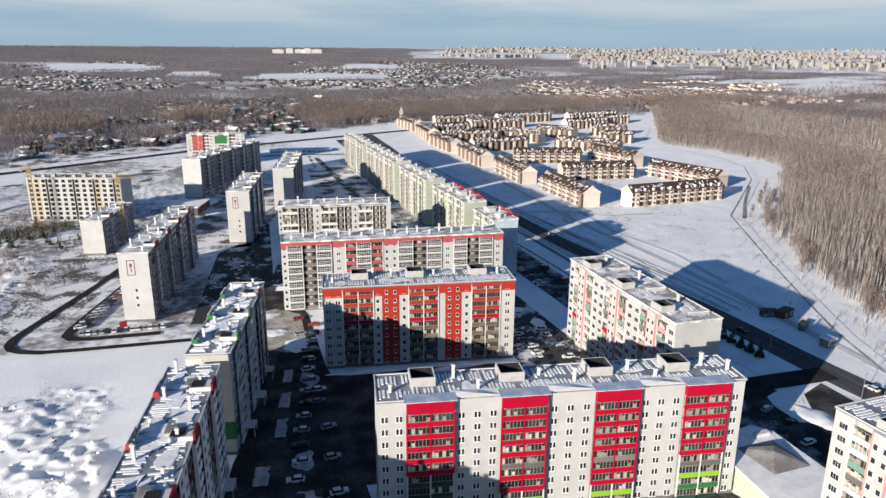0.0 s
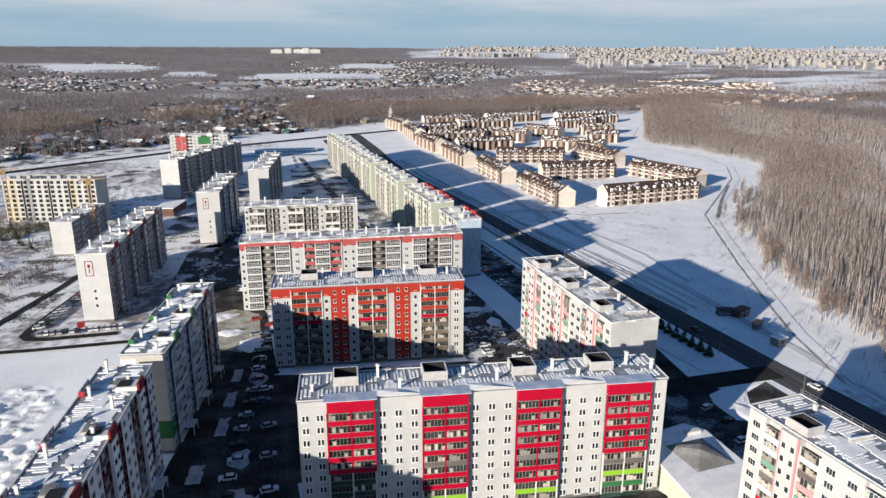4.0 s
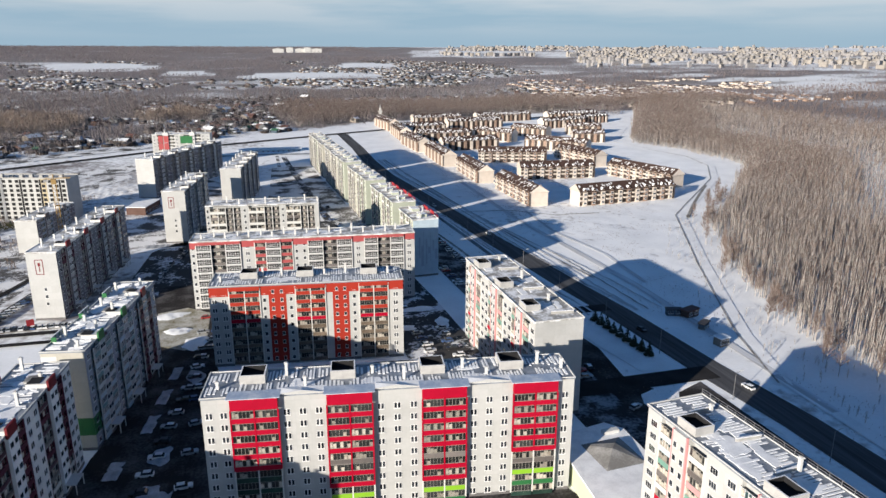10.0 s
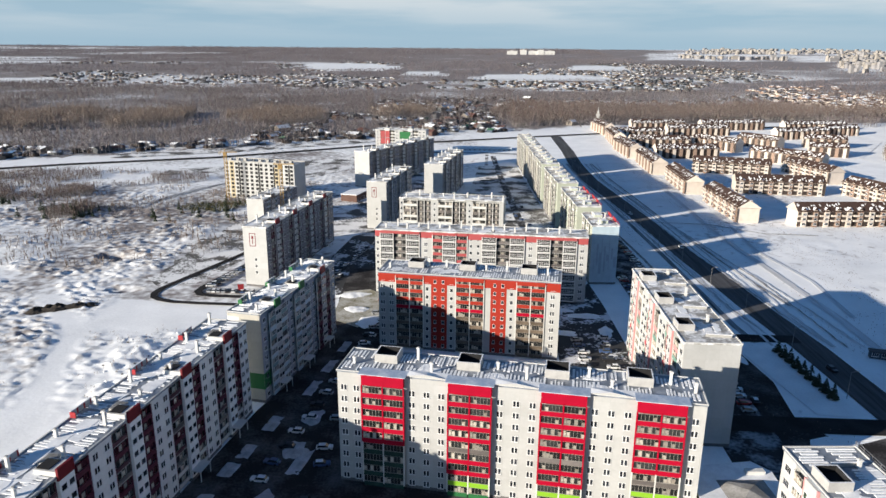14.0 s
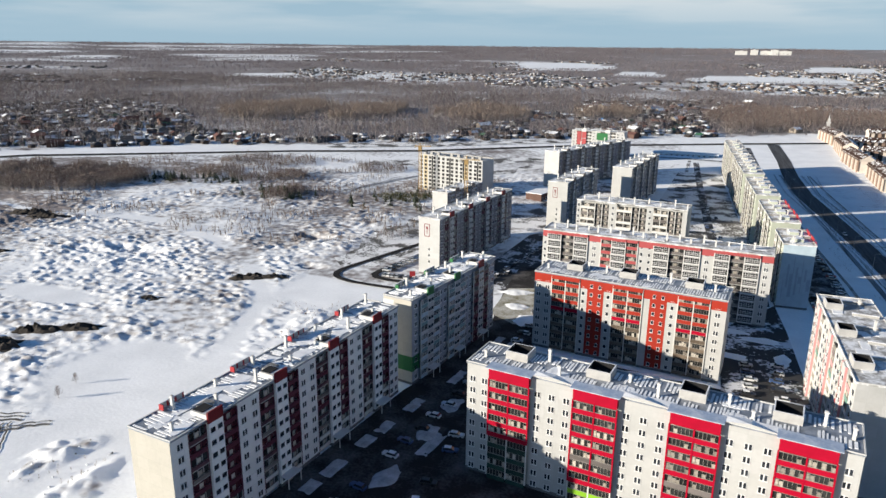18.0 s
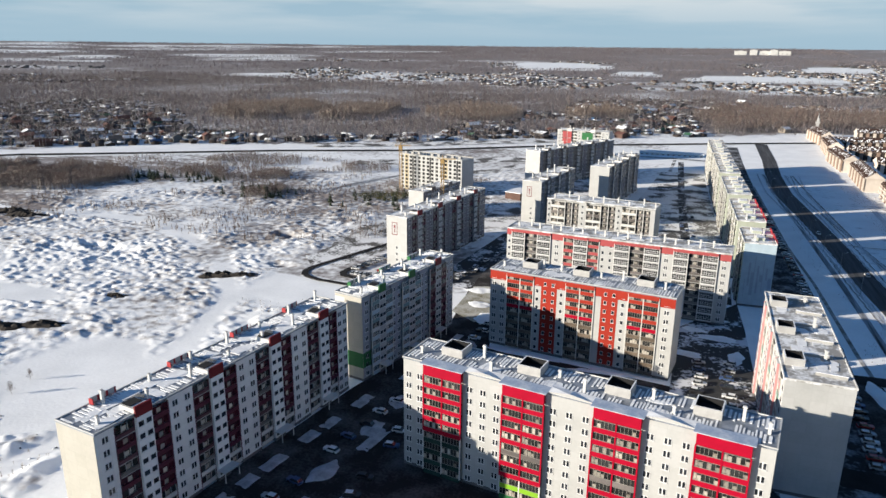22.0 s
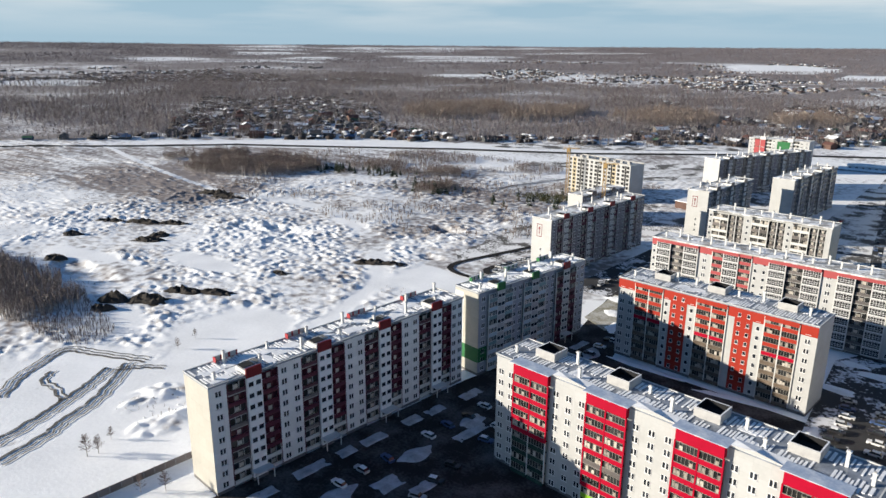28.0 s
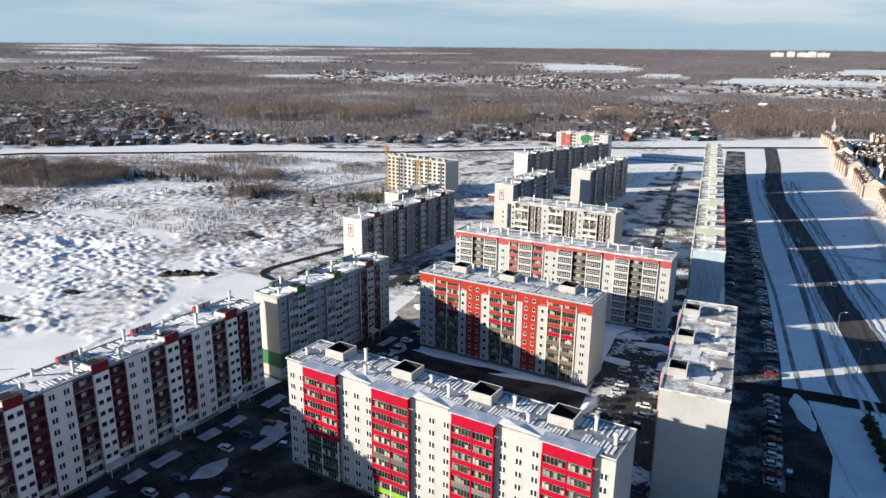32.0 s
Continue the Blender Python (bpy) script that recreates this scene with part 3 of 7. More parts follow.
gx = axis([(-4850, 150), (-1500, 60), (-800, 20), (-480, 2.4), (-340, 0.85), (-14, 12), (186, 2.4), (320, 6), (420, 30), (1000, 90), (2000, 160), (4850, 1)])
gy = axis([(-1500, 120), (-100, 20), (50, 0.85), (330, 1.6), (420, 3.5), (560, 18), (1000, 60), (2000, 110), (4850, 1)])
GX, GY = np.meshgrid(gx, gy)
GZ = ground_height(GX, GY)
idx = np.arange(GX.size).reshape(GX.shape)
quads = np.stack([idx[:-1, :-1], idx[:-1, 1:], idx[1:, 1:], idx[1:, :-1]], -1).reshape(-1, 4)
ground_me = numpy_mesh("ground", np.stack([GX, GY, GZ], -1).reshape(-1, 3), quads, ["ground"])
dist = np.hypot(GX, GY)
flat = np.column_stack([GX.ravel(), GY.ravel()])
wooded = (far_density(flat) * free_of_fields(flat)).reshape(GX.shape)
scrub = np.where(dist > 560, -0.3 + 1.0 * np.sqrt(wooded), -0.35)
open_air = free_of_fields(flat).reshape(GX.shape)
scrub = np.where((dist > 700) & open_air, np.maximum(scrub, np.where(village(GX, GY) < 0.5, 0.56, 0.33) + 0.12 * smooth(1400, 2600, dist)), scrub)
in_city = (dist > np.where(np.degrees(np.arctan2(GX, GY)) > 27, 2450, 3250)) & (np.degrees(np.arctan2(GX, GY)) > 13.5) & (np.degrees(np.arctan2(GX, GY)) < 55)
scrub = np.where(in_city, 0.14 + 0.42 * lattice(GX, GY, 260, 94), scrub)
estate_east = (GX > 60) & (GX < 640) & (GY < np.interp(GX, [60, 200, 520, 640], [860, 950, 1000, 1000]))
meadow = (GX < 300) & (GY < np.interp(GX, ROAD_X, ROAD_Y) + 52 + 22 * lattice(GX, GY, 60, 95))
scrub = np.where(estate_east, -0.28 + 0.2 * lattice(GX, GY, 22, 93), np.where(meadow & (dist > 560), -0.22 + 0.34 * lattice(GX, GY, 34, 96) + 0.22 * smooth(-330, -150, GX) * (0.5 + lattice(GX, GY, 15, 98)), scrub))
brown = smooth(-230, -330, GX) * smooth(190, 260, GY) * (dist < 900)
brown *= GY < np.interp(GX, [-900, -676, -521, -318, -200], [60, 304, 463, 590, 645]) - 14
scrub = np.maximum(scrub, brown * (0.42 + 0.36 * lattice(GX, GY, 60, 9) + 0.34 * lattice(0.6 * GX + 0.5 * GY, GY * 2.4, 12, 29)) - 0.35)
scrub = np.maximum(scrub, field_mask(GX, GY) * (-0.06 + 0.26 * lattice(GX, GY, 45, 11) + 0.26 * lattice(GX + 0.6 * GY, GY * 2.2, 4.0, 13) + 0.06 * rubble(GX, GY) * (GY < 150) - 0.12 * rubble(GX, GY) * (GY >= 150) + 0.15 * smooth(150, 300, GY) * (0.4 + 1.2 * lattice(GX, GY, 19, 15))))
for cx, cy, a, b in ((-262, 208, 34, 15), (-205, 152, 40, 14), (-234, 174, 34, 11), (-290, 240, 60, 14), (-150, 200, 30, 9)):
    dig = smooth(1.15, 0.6, np.hypot((GX - cx - 0.5 * (GY - cy)) / a, (GY - cy - 0.25 * (GX - cx)) / b) + 0.5 * (lattice(GX, GY, 7, 68) - 0.5))
    scrub = np.maximum(scrub, dig * (0.22 + 0.35 * lattice(GX, GY, 4, 69)) - 0.1)
estate = smooth(10, -20, GX) * smooth(235, 255, GY) * (1 - smooth(700, 720, GY)) * smooth(-200, -150, GX)
scrub = np.maximum(scrub, estate * (0.26 + 0.30 * lattice(GX, GY, 16, 18) + 0.18 * lattice(GX, GY, 48, 19)) - 0.12)
east_side = smooth(140, 150, GX) * (GX < 320) * (GY < 640) * (GY > 60)
scrub = np.maximum(scrub, east_side * (0.07 + 0.30 * lattice(GX, GY * 0.5, 9, 25) + 0.10 * lattice(GX * 2, GY * 0.3, 7, 26)) - 0.16)
inwood = smooth(0, 30, GX - np.interp(GY, [0, 60, 136, 181, 244, 343, 415, 525, 622, 675, 1025], [216, 216, 218, 225, 248, 302, 374, 470, 466, 440, 645])) * (GY < 1050)
scrub = np.maximum(scrub, inwood * 0.55 - 0.3)
at = ground_me.attributes.new("scrub", "FLOAT", "POINT")
at.data.foreach_set("value", scrub.ravel().astype(np.float32))
ground_me.polygons.foreach_set("use_smooth", np.ones(len(quads), bool))
tagged(new("ground", ground_me), "snow-covered ground with rough lumps and dry grass", "ground", kind="structure")


def strip(name, pts, width, m, z, label, category="road", lift=True, wander=0.0):
    """A band along a line of points, draped a little above the ground."""
    fine = []
    for (x0, y0), (x1, y1) in zip(pts, pts[1:]):
        k = max(1, int(math.hypot(x1 - x0, y1 - y0) / (4 if wander else 12)))
        fine += [(x0 + (x1 - x0) * i / k, y0 + (y1 - y0) * i / k) for i in range(k)]
    fine.append(pts[-1])
    w = width if isinstance(width, (list, tuple)) else (width, width)
    v, f = [], []
    fine = [(x + wander * math.sin(2.3 * i + 0.1 * x), y + wander * math.cos(1.9 * i)) for i, (x, y) in enumerate(fine)]
    for i, (x, y) in enumerate(fine):
        a, c = fine[max(0, i - 1)], fine[min(len(fine) - 1, i + 1)]
        d = Vector((c[0] - a[0], c[1] - a[1])).normalized()
        h = (w[0] + (w[1] - w[0]) * i / (len(fine) - 1)) / 2
        for s in (1, -1):
            px, py = x - d.y * h * s, y + d.x * h * s
            v.append((px, py, (float(ground_height(px, py)) if lift else 0) + z))
        if i:
            k = 2 * i
            f.append((k - 2, k - 1, k + 1, k))
    me = bpy.data.meshes.new(name)
    me.from_pydata(v, [], f)
    me.materials.append(M[m])
    me.update()
    if me.polygons[0].normal.z < 0:
        me.flip_normals()
    return tagged(new(name, me), label, category, kind="structure")


def sheet(name, pts, m, z, label, category="pavement"):
    b = Build().prism(pts, z - 0.06, z)
    return tagged(new(name, b.mesh(name, [m])), label, category, kind="structure")


# ---- roads, yards and paths ----
ROAD_LINE = [(186, -150), (184.5, 60), (182, 129), (178, 167), (175, 219), (171, 254), (167.5, 298), (163.5, 340), (159.5, 395), (153.5, 470), (146, 555), (145, 640), (147, 720), (146, 836)]
strip("road_main", ROAD_LINE, 12.5, "road", 0.10, "dark wet asphalt road between snow banks")
strip("road_verge", [(157, 222), (155, 238), (153.5, 283), (151, 350), (146.5, 438), (139, 562), (137, 640)], 2.6, "lane", 0.08, "dark cleared footway beside the road", "pavement")
strip("road_side", [(131, 60), (131, 250), (128, 330), (125, 400), (118, 560), (114, 690), (112, 800)], 18.0, "bays", 0.07, "dark slushy parking road along the blocks")
strip("path_kerb", [(145.5, 228), (144, 245), (140, 327), (134.5, 393), (126.5, 577)], 1.5, "path", 0.09, "dark trodden footpath along the parking bays", "path")
strip("path_east", [(186, 262), (181, 300), (177, 344), (172, 411), (163, 571), (160, 640)], 1.3, "path", 0.30, "dark narrow trodden path beside the road", "path")
strip("path_dark", [(166, 408), (197, 405), (222, 384), (252, 382)], 1.2, "path", 0.34, "dark narrow path towards the town houses", "path")
strip("road_link", [(126, 163), (178, 163)], 9.0, "asphalt", 0.13, "asphalt junction to the main road")
strip("road_link_2", [(126, 224), (150, 226), (174, 226)], 7.0, "asphalt", 0.13, "dark asphalt junction beside the apartment block")
strip("road_far", [(-900, 60), (-676, 304), (-521, 463), (-318, 590), (-200, 645), (-46, 752), (120, 830), (300, 905), (520, 960)], 9.0, "asphalt", 0.5, "asphalt country road seen far off")
strip("road_loop", [(-20, 246), (-60, 247), (-72, 248), (-78, 250), (-82, 253), (-84, 257.5), (-84, 262), (-82.5, 268), (-80, 276), (-66, 320), (-58, 352), (-52, 372)], 3.1, "asphalt", 0.35, "curving asphalt access road with snow beside it")
strip("road_lot", [(-34, 256), (-58, 256.5), (-64, 258), (-66.5, 262), (-66, 268), (-54, 318)], 3.6, "asphalt", 0.30, "slushy parking lane beside the block")
sheet("pavement_yard", [(-27, 30), (112, 30), (112, 100), (105, 117.6), (22.9, 129), (20, 262), (10, 300), (-6, 300), (-4, 262), (2, 220), (-7, 166), (-8.3, 161), (-20.6, 76)], "yard", 0.09, "dark courtyard asphalt in the shade")
sheet("pavement_yard_2", [(84, 136), (112, 138), (108, 256), (106, 286), (84, 250), (84, 204)], "slush", 0.10, "slushy yard asphalt between the blocks")
sheet("pavement_yard_3", [(10, 145), (84, 137), (84, 198), (22, 206), (16, 240), (10, 258)], "yard", 0.075, "dark yard asphalt between two blocks")
sheet("pavement_yard_4", [(4, 284), (104, 284), (104, 330), (66, 326), (12, 332)], "slush", 0.08, "slushy yard behind the block")
sheet("pavement_yard_5", [(-24, 262), (8, 262), (12, 420), (-4, 378), (-16, 360)], "slush", 0.085, "slushy lane between two slabs")
sheet("lawn_yard", [(-2, 234), (10, 226), (17, 236), (17, 262), (8, 270), (-3, 266)], "lawn", 0.16, "bare yellowish grass and trodden snow in the yard", "lawn")
strip("path_wood", [(512, 806), (432, 690), (440, 640), (452, 575), (440, 525), (404, 470), (300, 362), (250, 268), (209, 186), (196, 150), (193, 60)], 4.4, "snow", 0.32, "snow-packed path along the edge of the wood", "path")
strip("path_edge", [(438, 640), (449, 576), (437, 527), (401, 473), (297, 365), (247, 270), (206, 187), (193, 150)], 0.7, "path", 0.36, "dark bare edge of the path", "path")
strip("path_cut", [(378, 447), (352, 418), (326, 388), (300, 356)], 2.0, "earth", 0.45, "dark shaded ditch beside the wood", "path")


def rounded(pts, k=6):
    """A smooth line through the points."""
    p = [Vector((x, y)) for x, y in [pts[0]] + list(pts) + [pts[-1]]]
    out = []
    for a, b, c, d in zip(p, p[1:], p[2:], p[3:]):
        for i in range(k):
            t = i / k
            q = 0.5 * (2 * b + (c - a) * t + (2 * a - 5 * b + 4 * c - d) * t * t + (3 * b - a - 3 * c + d) * t ** 3)
            out.append((q.x, q.y))
    return out + [tuple(pts[-1])]


def beside(pts, off):
    out = []
    for i, (x, y) in enumerate(pts):
        a, c = pts[max(0, i - 1)], pts[min(len(pts) - 1, i + 1)]
        d = Vector((c[0] - a[0], c[1] - a[1])).normalized()
        out.append((x - d.y * off, y + d.x * off))
    return out


# each lorry left a pair of muddy wheel lines with churned snow between them
for pts, passes in (([(-112, 66), (-122, 76), (-126, 83), (-131, 92), (-130, 96), (-124, 98), (-111, 103), (-101, 107)], 2), ([(-105, 102), (-97, 93), (-88, 81), (-84, 71), (-80, 64), (-76, 50)], 2), ([(-106, 96), (-105, 94), (-100, 86), (-95, 76), (-91, 67), (-86, 52)], 2), ([(-118, 84), (-113, 79), (-106, 79), (-96, 77)], 1), ([(-104, 97), (-98, 104), (-92, 108)], 1)):
    line = rounded(pts)
    for k in range(passes + 1):
        off = (-0.95, 0.85, 2.6)[k]
        strip("path_ruts", beside(line, off), (1.0, 0.6, 0.5)[k], "rut", 0.15 + 0.012 * k, "muddy wheel ruts in the snow", "path", wander=0.34)
strip("path_field", [(-640, 372), (-586, 362), (-468, 329), (-375, 307), (-318, 298), (-262, 300)], 6.0, "snow", 0.22, "white cart track across the field", "path", wander=0.6)
strip("road_yard", [(88, 300), (80, 420), (73, 560), (68, 680)], 5.0, "slush", 0.09, "slushy parking lane along the row")
strip("road_yard_2", [(48, 352), (52, 440), (60, 560), (62, 690)], 3.0, "patchy", 0.075, "slushy lane between the slabs")
sheet("pavement_yard_6", [(44, 330), (104, 330), (92, 560), (86, 690), (58, 690), (50, 540), (44, 440)], "patchy", 0.05, "shaded yard of trodden snow and asphalt")
sheet("pavement_yard_7", [(-40, 372), (2, 376), (24, 470), (30, 530), (-8, 590), (-34, 500)], "patchy", 0.055, "building yard of trodden snow and mud")
sheet("pavement_yard_9", [(-108, 292), (-88, 268), (-72, 272), (-58, 330), (-46, 366), (-104, 370)], "patchy", 0.07, "trodden snow and mud beside the block")
sheet("pavement_yard_8", [(-104, 372), (-42, 368), (-36, 450), (-66, 470), (-112, 452)], "patchy", 0.06, "muddy building site in the snow")
strip("road_yard_3", [(-20, 372), (-2, 372), (14, 450), (22, 470)], 7.0, "lane", 0.085, "slushy lane between the slabs")
strip("road_yard_4", [(-60, 470), (-20, 478), (12, 486)], 8.0, "lane", 0.07, "slushy site road")
strip("road_site", [(-172, 430), (-169, 440), (-164, 466), (-152, 499), (-143, 515), (-112, 530)], 5.0, "lane", 0.3, "slushy lane curving round the building site")
strip("road_yard_5", [(50, 400), (80, 404)], 6.0, "slush", 0.11, "slushy cross lane")
strip("road_yard_6", [(56, 545), (74, 548)], 8.0, "slush", 0.12, "slushy cross lane")
strip("ground_meadow", [(-215, 560), (-150, 590), (-80, 636), (-20, 690)], 30.0, "patchy", 0.20, "trodden muddy meadow beside the country road", "ground", wander=2.0)
strip("ground_meadow_2", [(-130, 520), (-85, 560), (-62, 610)], 16.0, "patchy", 0.22, "trodden muddy meadow beside the slab", "ground", wander=1.5)
strip("ground_meadow_3", [(-300, 640), (-200, 694), (-110, 755), (-40, 800)], 26.0, "patchy", 0.6, "rough grassy verge in front of the village", "ground", wander=2.5)
strip("road_yard_7", [(-58, 640), (0, 700), (60, 700), (122, 690)], 7.0, "lane", 0.3, "slushy lane to the country road")
for x, y0, y1, wide in ((196, 130, 520, 3.4), (206, 250, 400, 2.0)):
    strip("path_tracks", [(x, y0), (x + 4, y0 * 0.7 + y1 * 0.3), (x - 2, y0 * 0.35 + y1 * 0.65), (x + 2, y1)], wide, "track", 0.32, "wheel tracks pressed into the snow", "path")
for k in range(9):          # driven lines on both sides of the wet road
    off = (-8.6, -7.4, 7.6, 8.8, 10.4, 12.0, 14.5, 17.0, -10.2)[k]
    pts = [(x + off * (1 + 0.25 * math.sin(0.9 * i + k)), y) for i, (x, y) in enumerate(ROAD_LINE[4:12])]
    strip("path_tracks", pts, 0.7 + 0.25 * (k % 3), "track" if k % 3 else "path", 0.13 + 0.01 * k if off < 0 else 0.30 + 0.01 * k, "wheel tracks pressed into the snow", "path", wander=0.3)
sheet("snow_verge", [(148, 221), (152, 190), (155.5, 169), (165, 168.5), (167, 196), (165.5, 221)], "snow", 0.2, "snow-covered verge beside the road")
sheet("snow_verge_2", [(145, 140), (150, 138), (160, 155), (168, 157), (166, 157.5), (152, 157), (147, 155), (145, 150)], "snow", 0.18, "snow-covered verge beside the road")
sheet("pavement_lot", [(139, 60), (172, 60), (170, 158), (156, 152), (148, 166), (151, 190), (147, 222), (139, 222)], "yard", 0.085, "dark asphalt parking place between the blocks")


# ---- apartment blocks ----
FLOOR = 2.95
CACHE = {}


def window_mesh(kind):
    """Windows stand 2 cm proud of the wall: white frame, dark panes set back in it."""
    key = "window_" + kind
    if key not in CACHE:
        b = Build()
        if kind == "pair":
            w, h, panes = 1.55, 1.5, [(-0.66, -0.12), (0.12, 0.66)]
        elif kind == "wide":
            w, h, panes = 2.1, 1.5, [(-0.95, -0.35), (-0.27, 0.27), (0.35, 0.95)]
        elif kind == "port":
            w, h, panes = 1.34, 1.3, [(-0.63, 0.63)]
        elif kind == "small":
            w, h, panes = 0.95, 1.25, [(-0.4, 0.4)]
        else:
            w, h, panes = 1.1, 1.4, [(-0.45, 0.45)]
        b.box(-w / 2, w / 2, -0.06, 0.1, 0, h, 0)
        b.box(-w / 2 - 0.08, w / 2 + 0.08, -0.16, 0.0, -0.1, -0.02, 0)
        for a, c in panes:
            b.box(a, c, -0.075, 0.05, 0.1, h - 0.1, 1)
        CACHE[key] = b.mesh(key, ["frame", "glass"])
    return CACHE[key]


def loggia_mats(colour):
    if colour == "burgundy":
        return [colour, "wine_glass", "wine_sash", "frame", "curtain", "wine_sash"]
    if colour in ("sea", "ice", "blue_grey"):
        return [colour, "sea_glass", "concrete", "frame", "curtain", "frame"]
    return [colour, "loggia_glass", "concrete", "frame", "curtain", "sash"]


def loggia_mesh(w, colour, style, deep, variant=0):
    """One storey of a loggia: slab, parapet, posts, glazing and what stands behind it."""
    key = f"loggia_{w:.1f}_{colour}_{style}_{deep:.1f}_{variant}"
    if key in CACHE:
        return CACHE[key]
    b = Build()
    b.box(0, w, 0.0, deep, -0.12, 0.10, 2)
    top = FLOOR - 0.12
    if style in ("open", "pastel"):          # parapet below, sashes above
        b.m[-6:] = [0] * 6
        b.box(0.02, w - 0.02, 0.0, 0.10, 0.10, 1.12, 0)
        b.box(0.04, w - 0.04, 0.20, 0.24, 1.12, top - 0.05, 1)
        k = max(3, round(w / 0.8))
        for i in range(k):
            x0, x1 = w * i / k, w * (i + 1) / k
            b.box(x0 - 0.025 if i else x0, x0 + 0.025, 0.06, 0.2, 1.12, top, 5)
            if (i * 7 + len(key) + (3, 1, 4, 0, 2)[variant] + i * i * variant) % 5 in ((0, 3) if style == "open" else (0, 1, 3, 4)):
                b.box(x0 + 0.06, x1 - 0.06, 0.12, 0.185, 1.16, top - 0.3 - 0.25 * ((i + variant) % 3), 4)
        b.box(0, w, 0.05, 0.15, top - 0.1, top, 5)
        b.box(0, w, -0.03, 0.13, 1.10, 1.16, 5)
    elif style == "shade":       # dark glazing in dark sashes behind a solid parapet
        b.box(0.02, w - 0.02, 0.0, 0.10, 0.10, 1.05, 0)
        b.box(0.04, w - 0.04, 0.25, 0.30, 1.05, top - 0.05, 1)
        for i in range(4):
            b.box(w * i / 3 - (0.06 if i else 0) - (0.06 if i == 3 else 0), w * i / 3 + 0.06, 0.06, 0.26, 1.05, top, 0 if i in (0, 3) else 2)
        b.box(w * 0.36, w * 0.60, 0.19, 0.24, 1.2, top - 0.5, 4)
    elif style == "grid":        # fully glazed white grid
        b.box(0.0, w, 0.05, 0.12, 0.10, top, 1)
        k = max(3, round(w / 0.85))
        for i in range(k + 1):
            x = w * i / k
            b.box(max(0, x - 0.045), min(w, x + 0.045), -0.02, 0.10, 0.10, top, 3)
        for z in (0.15, 1.1, 1.75, top - 0.1):
            b.box(0, w, -0.03, 0.09, z - 0.05, z + (0.30 if z == 0.15 else 0.05), 3)
    else:                        # bare balcony with a parapet and a dark recess
        b.box(0.02, w - 0.02, 0.0, 0.08, 0.10, 1.10, 0)
        b.box(0.3, 1.3, deep - 0.1, deep + 0.02, 0.1, 2.1, 1)
        b.box(w * 0.55, w * 0.9, deep - 0.1, deep + 0.02, 0.9, 2.2, 3)
        b.box(w * 0.55 + 0.08, w * 0.9 - 0.08, deep - 0.13, deep, 1.0, 2.1, 1)
    CACHE[key] = b.mesh(key, loggia_mats(colour))
    return CACHE[key]


def loggia_split(w, colour, style, deep, variant):
    """The same loggia as its slab and its loose pieces: parapet, glazing, sashes and what stands behind."""
    key = f"split_{w:.1f}_{colour}_{style}_{deep:.1f}_{variant}"
    if key not in CACHE:
        me = loggia_mesh(w, colour, style, deep, variant)
        groups = {n: [] for n in ("slab", "parapet", "glazing", "curtain", "sash")}
        for p in me.polygons:
            i = p.material_index
            groups["slab" if p.index < 6 else {0: "parapet", 1: "glazing", 4: "curtain"}.get(i, "sash")].append(p)
        out = []
        for name, polys in groups.items():
            b = Build()
            for p in polys:
                b.face([tuple(me.vertices[v].co) for v in p.vertices], p.material_index)
            if polys:
                out.append((name, b.mesh(name, loggia_mats(colour))))
        CACHE[key] = out
    return CACHE[key]


def join_alike(top, name, joined, label):
    """Far pieces too small to pick apart become one part."""
    obs = [c for c in scene.objects if c.parent == top and c.name.split(".")[0] == name]
    v, f, mi, mats = [], [], [], []
    for ob in obs:
        k = len(v)
        v += [tuple(ob.matrix_basis @ q.co) for q in ob.data.vertices]
        for m in ob.data.materials:
            if m not in mats:
                mats.append(m)
        for p in ob.data.polygons:
            f.append([k + i for i in p.vertices])
            mi.append(mats.index(ob.data.materials[p.material_index]))
    me = bpy.data.meshes.new(joined)
    me.from_pydata(v, [], f)
    for m in mats:
        me.materials.append(m)
    me.polygons.foreach_set("material_index", mi)
    me.update()
    for ob in obs:
        bpy.data.objects.remove(ob)
    part(joined, me, top, label)["kind"] = "stuff"


def post_mesh(colour, h):
    key = f"post_{colour}_{h:.1f}"
    if key not in CACHE:
        CACHE[key] = Build().box(-0.16, 0.16, 0, 0.3, 0, h).mesh(key, [colour])
    return CACHE[key]


def vent_mesh(h):
    key = f"vent_{h:.1f}"
    if key not in CACHE:
        b = Build().stack([(0.30, 0, 0), (0.30, h, 0), (0.46, h, 0), (0.46, h + 0.2, 1), (0.24, h + 0.2, 2), (0.24, h + 0.4, 2)])
        CACHE[key] = b.mesh(key, ["pale", "roof_snow", "concrete"])
    return CACHE[key]


def lift_hut_mesh(w, d, h):
    """An open-topped lift-head box with thick pale walls round a dark hollow."""
    key = f"hut_{w}_{d}_{h}"
    if key not in CACHE:
        t, b = 0.28, Build()
        rings = [(0, w, 0, d, 0), (0, w, 0, d, h), (t, w - t, t, d - t, h), (t, w - t, t, d - t, h * 0.3)]
        for x0, x1, y0, y1, z in rings:
            b.v += [(x0, y0, z), (x1, y0, z), (x1, y1, z), (x0, y1, z)]
        for q in range(3):
            for i in range(4):
                b.f.append((4 * q + i, 4 * q + (i + 1) % 4, 4 * q + 4 + (i + 1) % 4, 4 * q + 4 + i))
                b.m.append((0, 2, 1)[q])
        b.f.append((12, 13, 14, 15))
        b.m.append(1)
        CACHE[key] = b.mesh(key, ["hut_wall", "dark", "roof_snow"])
    return CACHE[key]


